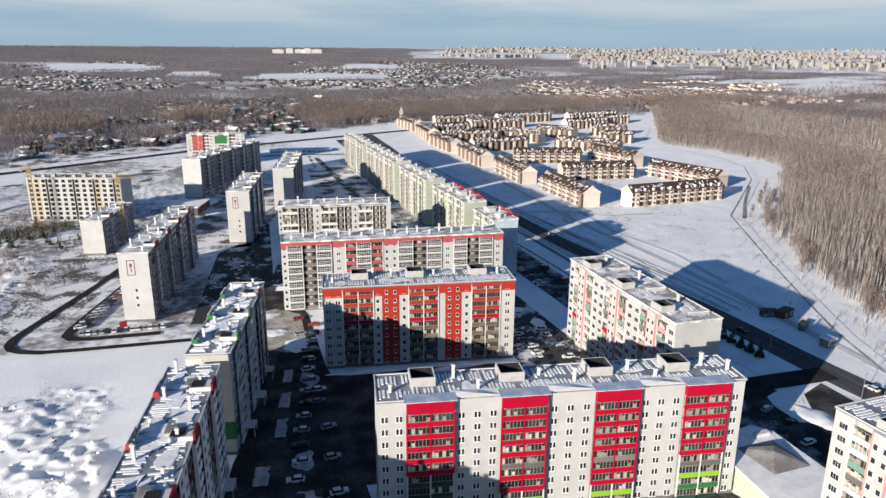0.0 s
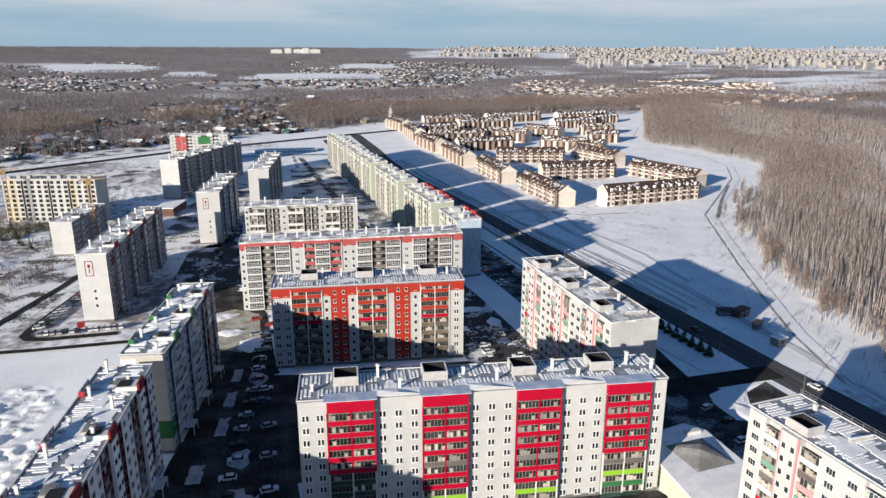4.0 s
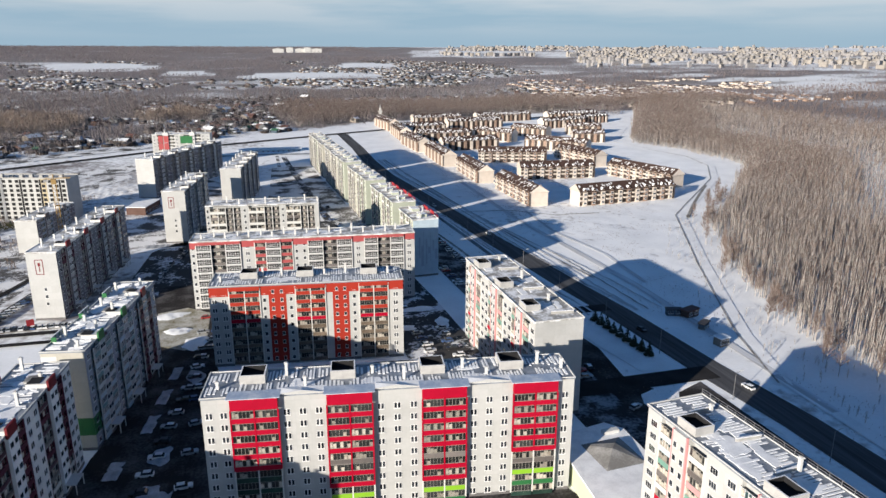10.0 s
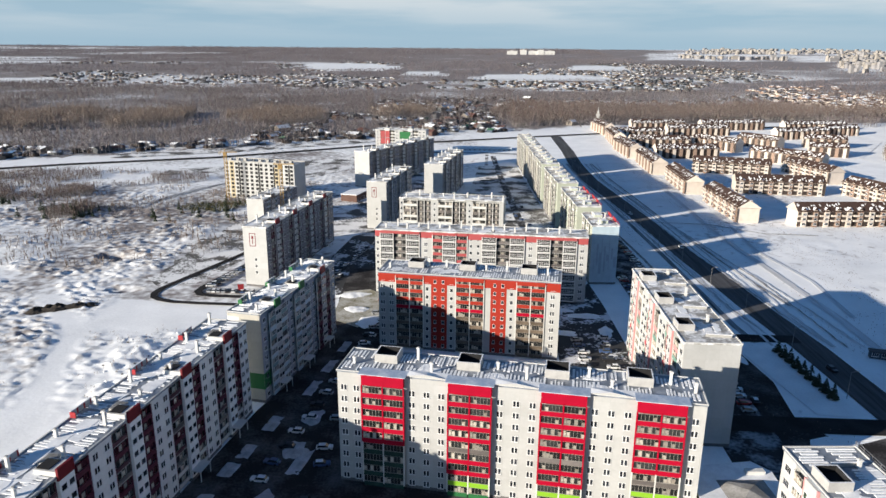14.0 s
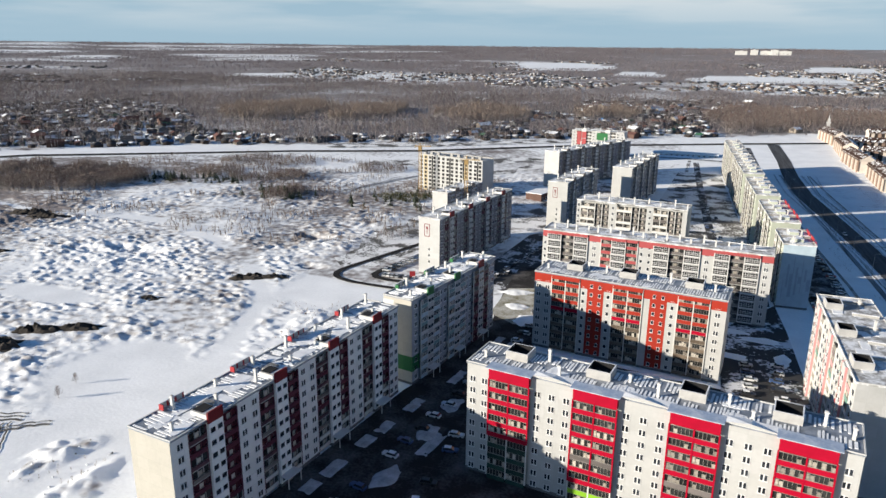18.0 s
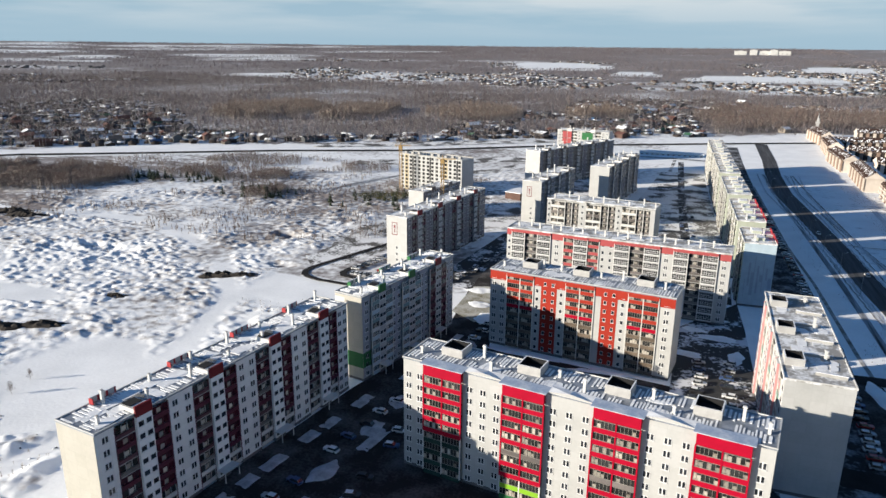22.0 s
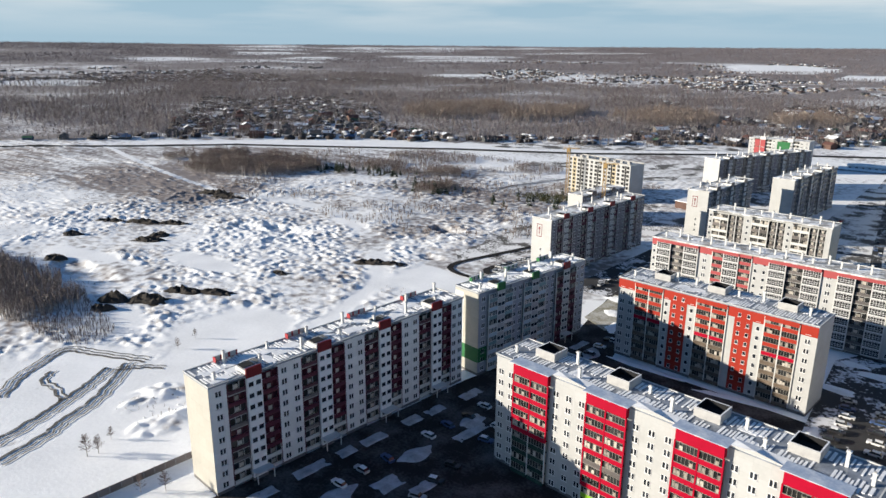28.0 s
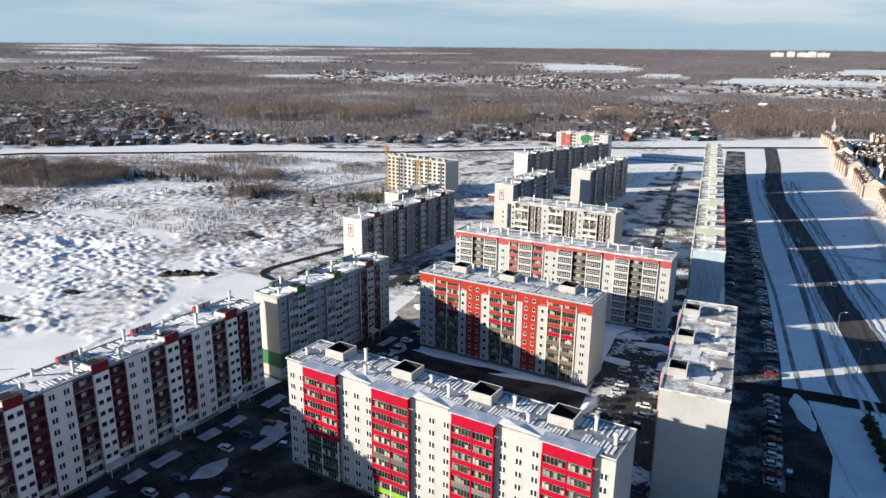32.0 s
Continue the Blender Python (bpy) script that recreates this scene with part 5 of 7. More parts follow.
# long mint and beige row: five blocks with gaps between them
ROW = [(640, 559, ("beige", "mint", "beige")), (546, 460, ("beige", "beige", "mint")), (447, 388, ("beige", "mint")), (375, 323, ("mint", "mint")), (310, 285, ("mint",))]
seed = 60
for y0, y1, walls in ROW:
    w = (y0 - y1) / len(walls)
    for q, wall in enumerate(walls):
        y = y0 - w * q
        s = w / 27.36
        seed += 1
        block("mint-green section of a long apartment row" if wall == "mint" else "beige section of a long apartment row", 90.0 + 16.0 * (640 - y) / 356.0, y, -87.4,
              [W(5.6 * s, 1), LG(4.8 * s, ["pale", "smoke"], parts=1, out=0.8), W(6.56 * s, 2, kind="single"), LG(4.8 * s, ["pale", "smoke"], parts=1, out=0.8), W(5.6 * s, 1)], 12.0, 28.0 - (seed % 2) * 0.5, wall=wall, roof="felt", vents=[(4, 4), (13, 8), (22, 4)], seed=seed, group="long apartment row", rail="rail_red" if y1 < 380 else "", drifts=14, far_end="ice" if y1 == 285 else "", far=y0 > 440)
        row_top = [o for o in scene.objects if o.name.startswith("apartment_block") and o.parent is None][-1]
        up = Build().box(0, 0.3, 0.3, 11.7, 0, 0.8, 0).box(-0.05, 0.35, 0.25, 11.75, 0.8, 0.88, 1).mesh("upstand", ["felt_bare", "roof_snow"])
        low = Build().box(0, 4.2, 0, 3.6, 0, 1.3, 0).box(-0.15, 4.35, -0.15, 3.75, 1.3, 1.42, 1).mesh("stair_head", [wall, "roof_snow"])
        for f in (0.02, 0.5):
            part("upstand", up, row_top, "low dark fire wall on the roof", (w * f, 0, 27.8 - (seed % 2) * 0.5))
            if y1 < 330 and f < 0.1:
                for px in (3.0, 12.5):
                    part("roof_panel", Build().box(px, px + 6.0, 11.75, 11.9, 0, 1.7).mesh("roof_panel", ["rail_red"]), row_top, "red sheet panel at the roof edge", (0, 0, 27.9 - (seed % 2) * 0.5))
            part("stair_head", low, row_top, "low stair head on the roof", (w * (f + 0.16), 4.2, 27.8 - (seed % 2) * 0.5))

# unfinished block with bare window openings
def unfinished(x, y, rz):
    top = root("unfinished_block", x, y, 0, rz, "unfinished panel apartment block with bare window openings", "apartment block")
    L, D, H, rise = 56.0, 15.0, 26.2, 2.82
    part("wall", Build().box(0, L, 0, D, 0, H).mesh("wall", ["white"]), top)
    for q in (1, 10):
        part("ochre_bay", Build().box(q * 4.0, q * 4.0 + 3.9, -0.05, 0, 0, H).mesh("ochre_bay", ["ochre"]), top)
    for q in (3, 7, 10, 13):
        part("shaft", Build().box(q * 4.0 - 0.6, q * 4.0 + 0.6, -0.06, 0, 1, H - 0.5).mesh("shaft", ["dark"]), top, "dark open loggia shaft")
    op = Build().box(-1.05, 1.05, -0.09, 0.0, 0, 1.75, 0).box(-1.15, 1.15, -0.12, 0, -0.12, 0, 1).mesh("opening", ["dark", "concrete"])
    for fl in range(9):
        for c in range(14):
            part("window", op, top, "", (c * 4.0 + 2.0, 0, 1.1 + rise * fl))
    part("parapet", Build().box(0, L, -0.1, 0.3, H, H + 0.6).box(0, L, D - 0.3, D, H, H + 0.6).mesh("parapet", ["concrete"]), top)
    for c in range(9):
        part("formwork", Build().box(0, 2.2, 0, 2.0, 0, 1.3 + 0.3 * (c % 3)).mesh("formwork", ["concrete"]), top, "", (1 + c * 6.1, 4, H))


unfinished(-126.0, 463.0, -15.5)


def crane(x, y, h):
    top = root("tower_crane", x, y, 0, 10, "yellow lattice tower crane at the building site", "crane")
    b = Build()
    s, k = 0.9, int(h / 2.2)
    for i in range(k):
        z0, z1 = h * i / k, h * (i + 1) / k
        c = [(-s, -s), (s, -s), (s, s), (-s, s)]
        for q in range(4):
            a, d = c[q], c[(q + 1) % 4]
            b.bar((*a, z0), (*a, z1), 0.10).bar((*a, z0), (*d, z1), 0.05).bar((*a, z1), (*d, z1), 0.05)
    part("mast", b.mesh("mast", ["crane"]), top)
    part("cab", Build().box(-1.2, 1.2, -1.2, 1.2, h, h + 2.4).mesh("cab", ["crane"]), top)
    j = Build().bar((-4, 0, h + 2.6), (8, 0, h + 2.6), 0.16).bar((-4, 0, h + 3.2), (8, 0, h + 3.0), 0.1).bar((0, 0, h + 2.4), (0, 0, h + 5), 0.2).bar((0, 0, h + 5), (8, 0, h + 3), 0.05).bar((0, 0, h + 5), (-4, 0, h + 3), 0.05)
    part("jib", j.mesh("jib", ["crane"]), top)
    part("counterweight", Build().box(-4.5, -3, -0.6, 0.6, h + 1.2, h + 2.6).mesh("counterweight", ["concrete"]), top)


crane(-63, 385, 34)
crane(-121, 452, 31)


# ---- kindergarten beside the white block ----
def kindergarten():
    top = root("kindergarten", 108.6, 107.5, 0, 4, "low pale-green nursery building with a snowy hipped roof", "building")
    part("wall", Build().prism([(-4, -6), (16, -7), (18, 20), (15, 24), (0, 22)], -0.2, 6.2).mesh("wall", ["lime_wall"]), top)
    part("roof", Build().prism([(-4.5, -6.5), (16.5, -7.5), (18.6, 20.3), (15.4, 24.6), (-0.5, 22.6)], 6.2, 6.6).mesh("roof", ["roof_snow"]), top, "flat snow-covered roof")
    b = Build()
    base, ridge = [(4, 5, 6.6), (15, 5, 6.6), (15, 17, 6.6), (4, 17, 6.6)], [(8.5, 10, 8.8), (10.5, 12, 8.8)]
    b.face([base[0], base[1], ridge[0]]).face([base[1], base[2], ridge[1], ridge[0]]).face([base[2], base[3], ridge[1]]).face([base[3], base[0], ridge[0], ridge[1]])
    part("hip_roof", b.mesh("hip_roof", ["felt_bare"]), top, "dark wet hipped roof patch")
    part("skylight", Build().box(12, 16.5, 19, 20.5, 6.6, 7.4).mesh("skylight", ["pale"]), top)
    for i in range(6):
        for fl in range(2):
            part("window", window_mesh("wide"), top, "", (0.6 + 2.6 * i, -6.24 - 0.05 * (0.6 + 2.6 * i), 1.0 + 2.8 * fl), -2.9)


M["lime_wall"] = mat("pale_lime_render", (0.56, 0.60, 0.42), (0.50, 0.54, 0.38), 0.85, 0.3, 2.0)
kindergarten()


# ---- ochre three-storey town houses ----
def town_house_mesh(L, near):
    D, H = 13.0, 9.6
    parts = {}
    parts["wall"] = Build().box(0, L, 0, D, -1, H).mesh("wall", ["town_wall"])
    ridge = 4.8
    b = Build()
    e = 0.9
    lo = [(-e, -e, H), (L + e, -e, H), (L + e, D + e, H), (-e, D + e, H)]
    ra, rb = (-e * 0.2, D / 2, H + ridge), (L + e * 0.2, D / 2, H + ridge)
    b.face([lo[0], lo[1], rb, ra], 0).face([lo[2], lo[3], ra, rb], 0).face([lo[1], lo[2], rb], 1).face([lo[3], lo[0], ra], 1).face([lo[3], lo[2], lo[1], lo[0]], 1)
    parts["roof"] = b.mesh("roof", ["town_roof", "town_wall"])
    r, s = random.Random(int(L * 10)), Build()
    k = int(L / 2.0)
    for i in range(k):
        for side in (0, 0, 1, 1):
            if r.random() < (0.6 if near else 0.95):
                x0 = L * i / k + r.uniform(0.0, 0.8)
                x1 = min(L, x0 + r.uniform(0.6, 1.7) * (1.0 if near else 1.25))
                a = r.uniform(0.02, 0.75)
                c = min(0.97, a + r.uniform(0.12, 0.30))
                def at_(x, f):
                    y = -e + (D / 2 + e) * f if side == 0 else D + e - (D / 2 + e) * f
                    return (x, y, H + ridge * f + 0.10)
                q = [at_(x0, a), at_(x1, a + r.uniform(-0.02, 0.1)), at_(x1 - 0.2, c), at_(x0 + 0.1, c - 0.03)]
                s.face(q if side == 0 else q[::-1])
    parts["roof_snow"] = s.mesh("roof_snow", ["roof_snow"])
    return parts


DORMER = Build().box(-1.2, 1.2, 0, 4.2, 0, 1.3, 0).face([(-1.5, -0.3, 1.0), (1.5, -0.3, 1.0), (0, -0.3, 2.5)], 1).face([(1.5, -0.3, 1.0), (1.5, 4, 1.0), (0, 4, 2.5), (0, -0.3, 2.5)], 1).face([(-1.5, 4, 1.0), (-1.5, -0.3, 1.0), (0, -0.3, 2.5), (0, 4, 2.5)], 2).mesh("dormer", ["town_wall", "town_roof", "roof_snow"])
BAY = Build().box(-1.5, 1.5, -0.9, 0, -0.8, 9.4, 0).mesh("bay", ["town_wall"])
BRICK_BAY = Build().box(-1.5, 1.5, -0.9, 0, -0.8, 9.4, 0).mesh("bay", ["town_brick"])
TBAL = Build().box(-1.7, 1.7, -1.3, 0, -0.1, 0.06, 1).box(-1.7, 1.7, -1.3, -1.22, 0.06, 1.05, 0).box(-1.7, -1.62, -1.22, 0, 0.06, 1.05, 0).box(1.62, 1.7, -1.22, 0, 0.06, 1.05, 0).mesh("balcony", ["town_wall", "concrete"])
RECESS = Build().box(-1.15, 1.15, -0.06, 0, 0.3, 9.2, 0).mesh("recess", ["hut_a"])
CHIM = Build().box(-0.5, 0.5, -0.4, 0.4, 0, 2.0, 0).box(-0.6, 0.6, -0.5, 0.5, 2.0, 2.2, 1).mesh("chimney", ["town_brick", "roof_snow"])


def town_house(L, near=True):
    top = root("town_house", 0, 0, 0, 0, "ochre three-storey town house with a snowy brown roof" if near else "ochre town house row seen far off", "town house", "town houses")
    D = 13.0
    for name, me in town_house_mesh(L, near).items():
        piece = part(name, me, top, "patches of snow" if name == "roof_snow" else "")
        if name == "roof_snow":
            piece["kind"] = "stuff"
    k = int(L / 7)
    for i in range(k):
        x = L * (i + 0.5) / k
        part("dormer", DORMER, top, "", (x, -0.1, 9.5))
        if i < k - 1:
            part("dormer", DORMER, top, "", (x + 3.3, D + 0.1, 9.5), 180)
        part("bay", BRICK_BAY if i % 2 else BAY, top, "brown brick bay" if i % 2 else "", (x, 0, 0))
        part("recess", RECESS, top, "dark recessed bay", (x - 2.6, 0, 0))
        part("recess", RECESS, top, "dark recessed bay", (x + 2.9, 0, 0))
        if i % 2:
            part("chimney", CHIM, top, "", (x + 2.5, D * 0.62, 12.2))
        if near:
            for fl in range(3):
                part("window", window_mesh("wide"), top, "", (x, -0.9, 1.3 + 3.0 * fl))
                if fl:
                    part("balcony", TBAL, top, "", (x - 2.6, 0, 0.6 + 3.0 * fl))
    if not near:
        join_alike(top, "recess", "recess_band", "dark recesses between the bays")
        join_alike(top, "bay", "bay_front", "cream and brown bays")
    if near:
        join_alike(top, "window", "window_band", "small windows of three storeys")
        join_alike(top, "balcony", "balcony_band", "small balconies of two storeys")
    return top


TH = {}


def put_town(x, y, x2, y2, near=True):
    """A row from its front-left to its front-right corner."""
    L, rz = math.hypot(x2 - x, y2 - y), math.degrees(math.atan2(y2 - y, x2 - x))
    key = (round(L / 7) * 7, near)
    m = pose(x, y, float(far_rise(x, y)), 0, 0, rz)
    if key not in TH:
        TH[key] = town_house(*key)
        TH[key].matrix_basis = m
    else:
        copy_thing(TH[key], m)


for row in ((249, 404, 326, 411), (216, 482, 216, 412), (212, 572, 209, 503), (248, 508, 313, 503), (328, 513, 346, 446), (243, 603, 301, 586), (324, 612, 336, 548)):
    put_town(*row)
for row in ((206, 664, 204, 590), (199, 745, 202, 676), (229, 676, 294, 684), (218, 748, 280, 746), (318, 676, 362, 622), (210, 812, 272, 822), (287, 764, 319, 718), (341, 777, 370, 734),
            (407, 762, 449, 750), (283, 846, 360, 856), (402, 818, 470, 836), (205, 832, 202, 760), (200, 915, 206, 845), (386, 700, 420, 690), (250, 900, 320, 908), (340, 902, 420, 914), (440, 890, 520, 905), (470, 845, 516, 862)):
    put_town(*row, near=False)


# ---- white memorial tower beyond the houses ----
def memorial(x, y):
    z = float(far_rise(x, y))
    top = root("memorial_tower", x, y, z, 0, "pale grey bell tower with a broad base seen far off", "tower")
    part("base", Build().box(-9, 9, -6, 6, -2, 3).mesh("base", ["concrete"]), top)
    part("shaft", Build().box(-1.6, 1.6, -1.6, 1.6, 3, 13).box(-2.4, 2.4, -2.4, 2.4, 13, 15).box(-1.2, 1.2, -1.2, 1.2, 15, 19).mesh("shaft", ["hut_wall"]), top)
    part("spire", Build().tube(0, 0, 19, 25, 1.0, 0.1, 8).mesh("spire", ["steel"]), top)


memorial(215, 955)


# ---- cars ----
def car_thing(colour, snowy):
    top = root("car", 0, 0, 0, 0, f"parked {colour} car on cleared asphalt" + (", snow on its roof" if snowy else ""), "car", "parked cars")
    b = Build()
    b.prism([(-2.15, -0.8), (-1.9, -0.88), (1.9, -0.88), (2.2, -0.7), (2.2, 0.7), (1.9, 0.88), (-1.9, 0.88), (-2.15, 0.8)], 0.28, 0.88)
    part("body", b.mesh("body", ["car_" + colour]), top)
    c = Build()
    lo, hi = [(-1.9, -0.8), (1.0, -0.8), (1.0, 0.8), (-1.9, 0.8)], [(-1.5, -0.66), (0.35, -0.66), (0.35, 0.66), (-1.5, 0.66)]
    for i in range(4):
        j = (i + 1) % 4
        c.face([(*lo[i], 0.88), (*lo[j], 0.88), (*hi[j], 1.42), (*hi[i], 1.42)], 0)
    part("cabin", c.mesh("cabin", ["car_glass"]), top, "dark car windows")
    part("car_roof", Build().prism(hi, 1.42, 1.47).mesh("car_roof", ["roof_snow" if snowy else "car_" + colour]), top)
    wheel = Build()
    k = 10
    for s in (-0.11, 0.11):
        wheel.v += [(0.32 * math.cos(2 * math.pi * i / k), s, 0.32 * math.sin(2 * math.pi * i / k)) for i in range(k)]
    wheel.f += [(i, (i + 1) % k, k + (i + 1) % k, k + i) for i in range(k)] + [tuple(range(k))[::-1], tuple(range(k, 2 * k))]
    wheel.m += [0] * (k + 2)
    wm = wheel.mesh("wheel", ["tyre"])
    for x in (-1.3, 1.35):
        for y in (-0.82, 0.82):
            part("wheel", wm, top, "", (x, y, 0.32))
    return top


CARS = {}
cr = random.Random(21)


def put_car(x, y, rz, z=0.09):
    key = (cr.choice(["white", "white", "silver", "silver", "silver", "black", "black", "black", "red", "blue", "silver", "white"]), cr.random() < 0.3)
    m = pose(x, y, z, 0, 0, rz + cr.uniform(-5, 5))
    if key not in CARS:
        CARS[key] = car_thing(*key)
        CARS[key].matrix_basis = m
    else:
        copy_thing(CARS[key], m)


for i in range(26):
    y = 66 + i * 7.6
    if cr.random() < 0.8:
        put_car(-12 + (y - 76) * 0.145 + cr.uniform(7.5, 8.5), y, 172)
    if cr.random() < 0.7:
        put_car(17.5 + cr.uniform(-1, 1) - (y - 60) * 0.01, y, 8)
for i in range(7):
    put_car(92 + cr.uniform(-1, 1), 186 + i * 5.5, 5, 0.1)
    put_car(101 + cr.uniform(-1, 1), 184 + i * 6.3, 175, 0.1)
for i in range(60):
    y = 232 + i * 4.1
    mid = float(np.interp(y, [250, 330, 400, 560], [131, 128, 125, 118]))
    if cr.random() < 0.62:
        put_car(mid + 6.2 + cr.uniform(-0.4, 0.4), y, 4, 0.08)
    if y < 400 and cr.random() < 0.3:
        put_car(mid - 6.8 + cr.uniform(-0.4, 0.4), y, 176, 0.08)
for i in range(12):
    put_car(136.5 + cr.uniform(-0.5, 0.5), 170 + i * 4.4, 3, 0.08)
for x, y, rz in ((181.5, 150, 97), (174, 200, -83), (165, 350, 97), (154, 430, -83), (141, 148, 20), (142, 140, 15), (140, 176, 80), (139, 130, 10)):
    put_car(x, y, rz, 0.13)
for i in range(14):
    put_car(-61 + i * 2.1, 261.5, 95, 0.35)
    put_car(-63 + i * 0.8, 268 + i * 3.4, 12, 0.35)
for i in range(16):
    put_car(-14 + cr.uniform(-1, 3) + i * 0.9, 268 + i * 6.2, 80, 0.1)
for i in range(14):
    put_car(86 + cr.uniform(-8, 8), 300 + cr.uniform(-10, 22), cr.choice((80, 170)), 0.1)


for i in range(13):
    put_car(86.5 - i * 0.62 + cr.uniform(-4, 4), 312 + i * 13.5 + cr.uniform(-3, 3), 98, 0.1)
    if i % 2:
        put_car(50 + i * 0.4 + cr.uniform(-2, 2), 360 + i * 11, 85, 0.1)


# ---- street lamps along the road ----
def street_lamp():
    top = root("street_lamp", 0, 0, 0, 0, "grey steel street lamp beside the road", "street lamp", "street lamps")
    part("pole", Build().tube(0, 0, -0.3, 9, 0.12, 0.07, 8).mesh("pole", ["steel"]), top)
    part("arm", Build().bar((0, 0, 8.9), (1.8, 0, 9.4), 0.05).mesh("arm", ["steel"]), top)
    part("lamp_head", Build().box(1.5, 2.4, -0.16, 0.16, 9.33, 9.5).mesh("lamp_head", ["pale"]), top)
    return top


lamp = street_lamp()
lamp.matrix_basis = pose(169, 180, 0)
for y in (40, 75, 110, 145, 215, 250, 285, 320, 355, 390, 425, 460, 495, 530, 565, 600):
    x = float(np.interp(y, [q[1] for q in ROAD_LINE], [q[0] for q in ROAD_LINE]))
    copy_thing(lamp, pose(x - 8.2, y, 0))


# ---- snow heaps and covered bays in the yards ----
def heap(x, y, sx, sy, h, seed, rz=0, m="snow", name="snow_mound", label="ploughed heap of snow on the asphalt", square=False):
    n = 14
    g = np.linspace(-1, 1, n)
    X, Y = np.meshgrid(g, g)
    bend = 0.03 if square else 0.15
    r = np.maximum(np.abs(X), np.abs(Y)) ** 3 if square else np.hypot(X, Y)
    Z = np.maximum(0, 1 - r ** 2) ** 0.7 * h * ((0.5 + 0.9 * lattice(X * sx + 50 * seed, Y * sy, 1.6, seed)) if "snow" in m else 1.9 * lattice(X * sx + 50 * seed, Y * sy, 1.3, seed)) - 0.25
    i = np.arange(n * n).reshape(n, n)
    q = np.stack([i[:-1, :-1], i[:-1, 1:], i[1:, 1:], i[1:, :-1]], -1).reshape(-1, 4)
    me = numpy_mesh(name, np.stack([X * sx * (1 + bend * np.sin(5 * Y + seed)), Y * sy * (1 + bend * np.cos(4 * X + seed)), Z], -1).reshape(-1, 3), q, [m])
    me.polygons.foreach_set("use_smooth", np.full(len(q), "snow" in m))
    ob = new(name, me)
    ob.matrix_basis = pose(x, y, float(ground_height(x, y)) + 0.1, 0, 0, rz)
    return tagged(ob, label, "snow" if "snow" in m else "soil")


hr = random.Random(4)
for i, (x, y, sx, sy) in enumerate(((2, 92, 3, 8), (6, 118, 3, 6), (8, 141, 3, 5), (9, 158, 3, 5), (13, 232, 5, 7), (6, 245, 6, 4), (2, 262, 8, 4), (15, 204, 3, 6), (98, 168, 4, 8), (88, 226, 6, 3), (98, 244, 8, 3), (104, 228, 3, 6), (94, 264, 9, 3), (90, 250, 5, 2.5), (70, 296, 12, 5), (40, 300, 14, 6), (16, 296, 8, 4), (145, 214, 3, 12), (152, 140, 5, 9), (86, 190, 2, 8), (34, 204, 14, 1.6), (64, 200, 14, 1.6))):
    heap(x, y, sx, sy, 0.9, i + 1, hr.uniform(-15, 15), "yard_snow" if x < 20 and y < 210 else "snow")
for i, (x, y, sx, sy, h) in enumerate(((-166, 131, 6, 3.4, 3.0), (-154, 139, 7, 3.4, 3.0), (-153, 155, 8, 2.6, 2.2), (-140, 162, 8, 2.2, 1.8), (-160, 123, 5, 2.6, 1.8), (-320, 292, 13, 3.6, 2.6), (-300, 288, 11, 3.2, 2.2), (-299, 203, 9, 2.4, 1.8), (-280, 213, 11, 2.8, 2.0), (-264, 222, 9, 2.6, 1.8), (-240, 192, 8, 3, 1.8), (-286, 173, 6, 3, 1.8), (-246, 145, 5, 3, 1.8), (-245, 201, 5, 4, 1.8), (-118, 236, 7, 3, 1.8), (-108, 240, 6, 2, 1.4), (-138, 196, 5, 2, 1.3))):
    heap(x, y, sx * 1.15, sy * 1.3, h, i + 40, 25, "soil", "soil_mound", "dark bare heap of soil in the snow")
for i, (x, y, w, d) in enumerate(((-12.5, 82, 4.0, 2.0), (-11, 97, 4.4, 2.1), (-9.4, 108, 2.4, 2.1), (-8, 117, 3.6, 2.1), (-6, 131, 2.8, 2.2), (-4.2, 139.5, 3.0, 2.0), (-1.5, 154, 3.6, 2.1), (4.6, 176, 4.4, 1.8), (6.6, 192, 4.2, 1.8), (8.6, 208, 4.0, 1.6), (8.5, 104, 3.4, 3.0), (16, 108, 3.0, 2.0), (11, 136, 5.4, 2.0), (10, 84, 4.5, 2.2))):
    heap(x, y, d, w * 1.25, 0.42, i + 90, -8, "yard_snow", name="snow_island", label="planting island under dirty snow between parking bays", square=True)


# ---- fence at the edge of the field ----
def panel_fence(pts, label, m="smoke", h=1.9):
    (x0, y0), (x1, y1) = pts
    L, rz = math.hypot(x1 - x0, y1 - y0), math.degrees(math.atan2(y1 - y0, x1 - x0))
    top = root("fence", x0, y0, 0, rz, label, "fence")
    k = max(1, int(L / 2.6))
    pm = Build().box(0.08, L / k - 0.02, -0.04, 0.04, -0.2, h).mesh("panel", [m])
    po = Build().box(-0.08, 0.08, -0.08, 0.08, -0.4, h + 0.2).mesh("post", ["steel"])
    for i in range(k):
        zz = float(ground_height(x0 + (x1 - x0) * i / k, y0 + (y1 - y0) * i / k))
        part("panel", pm, top, "", (L * i / k, 0, zz))
        part("post", po, top, "", (L * i / k, 0, zz))


panel_fence([(-33, 87), (-39, 83)], "dark sheet fence running to the slab's corner")
panel_fence([(-39, 83), (-43, 48)], "dark sheet fence beside the slab")


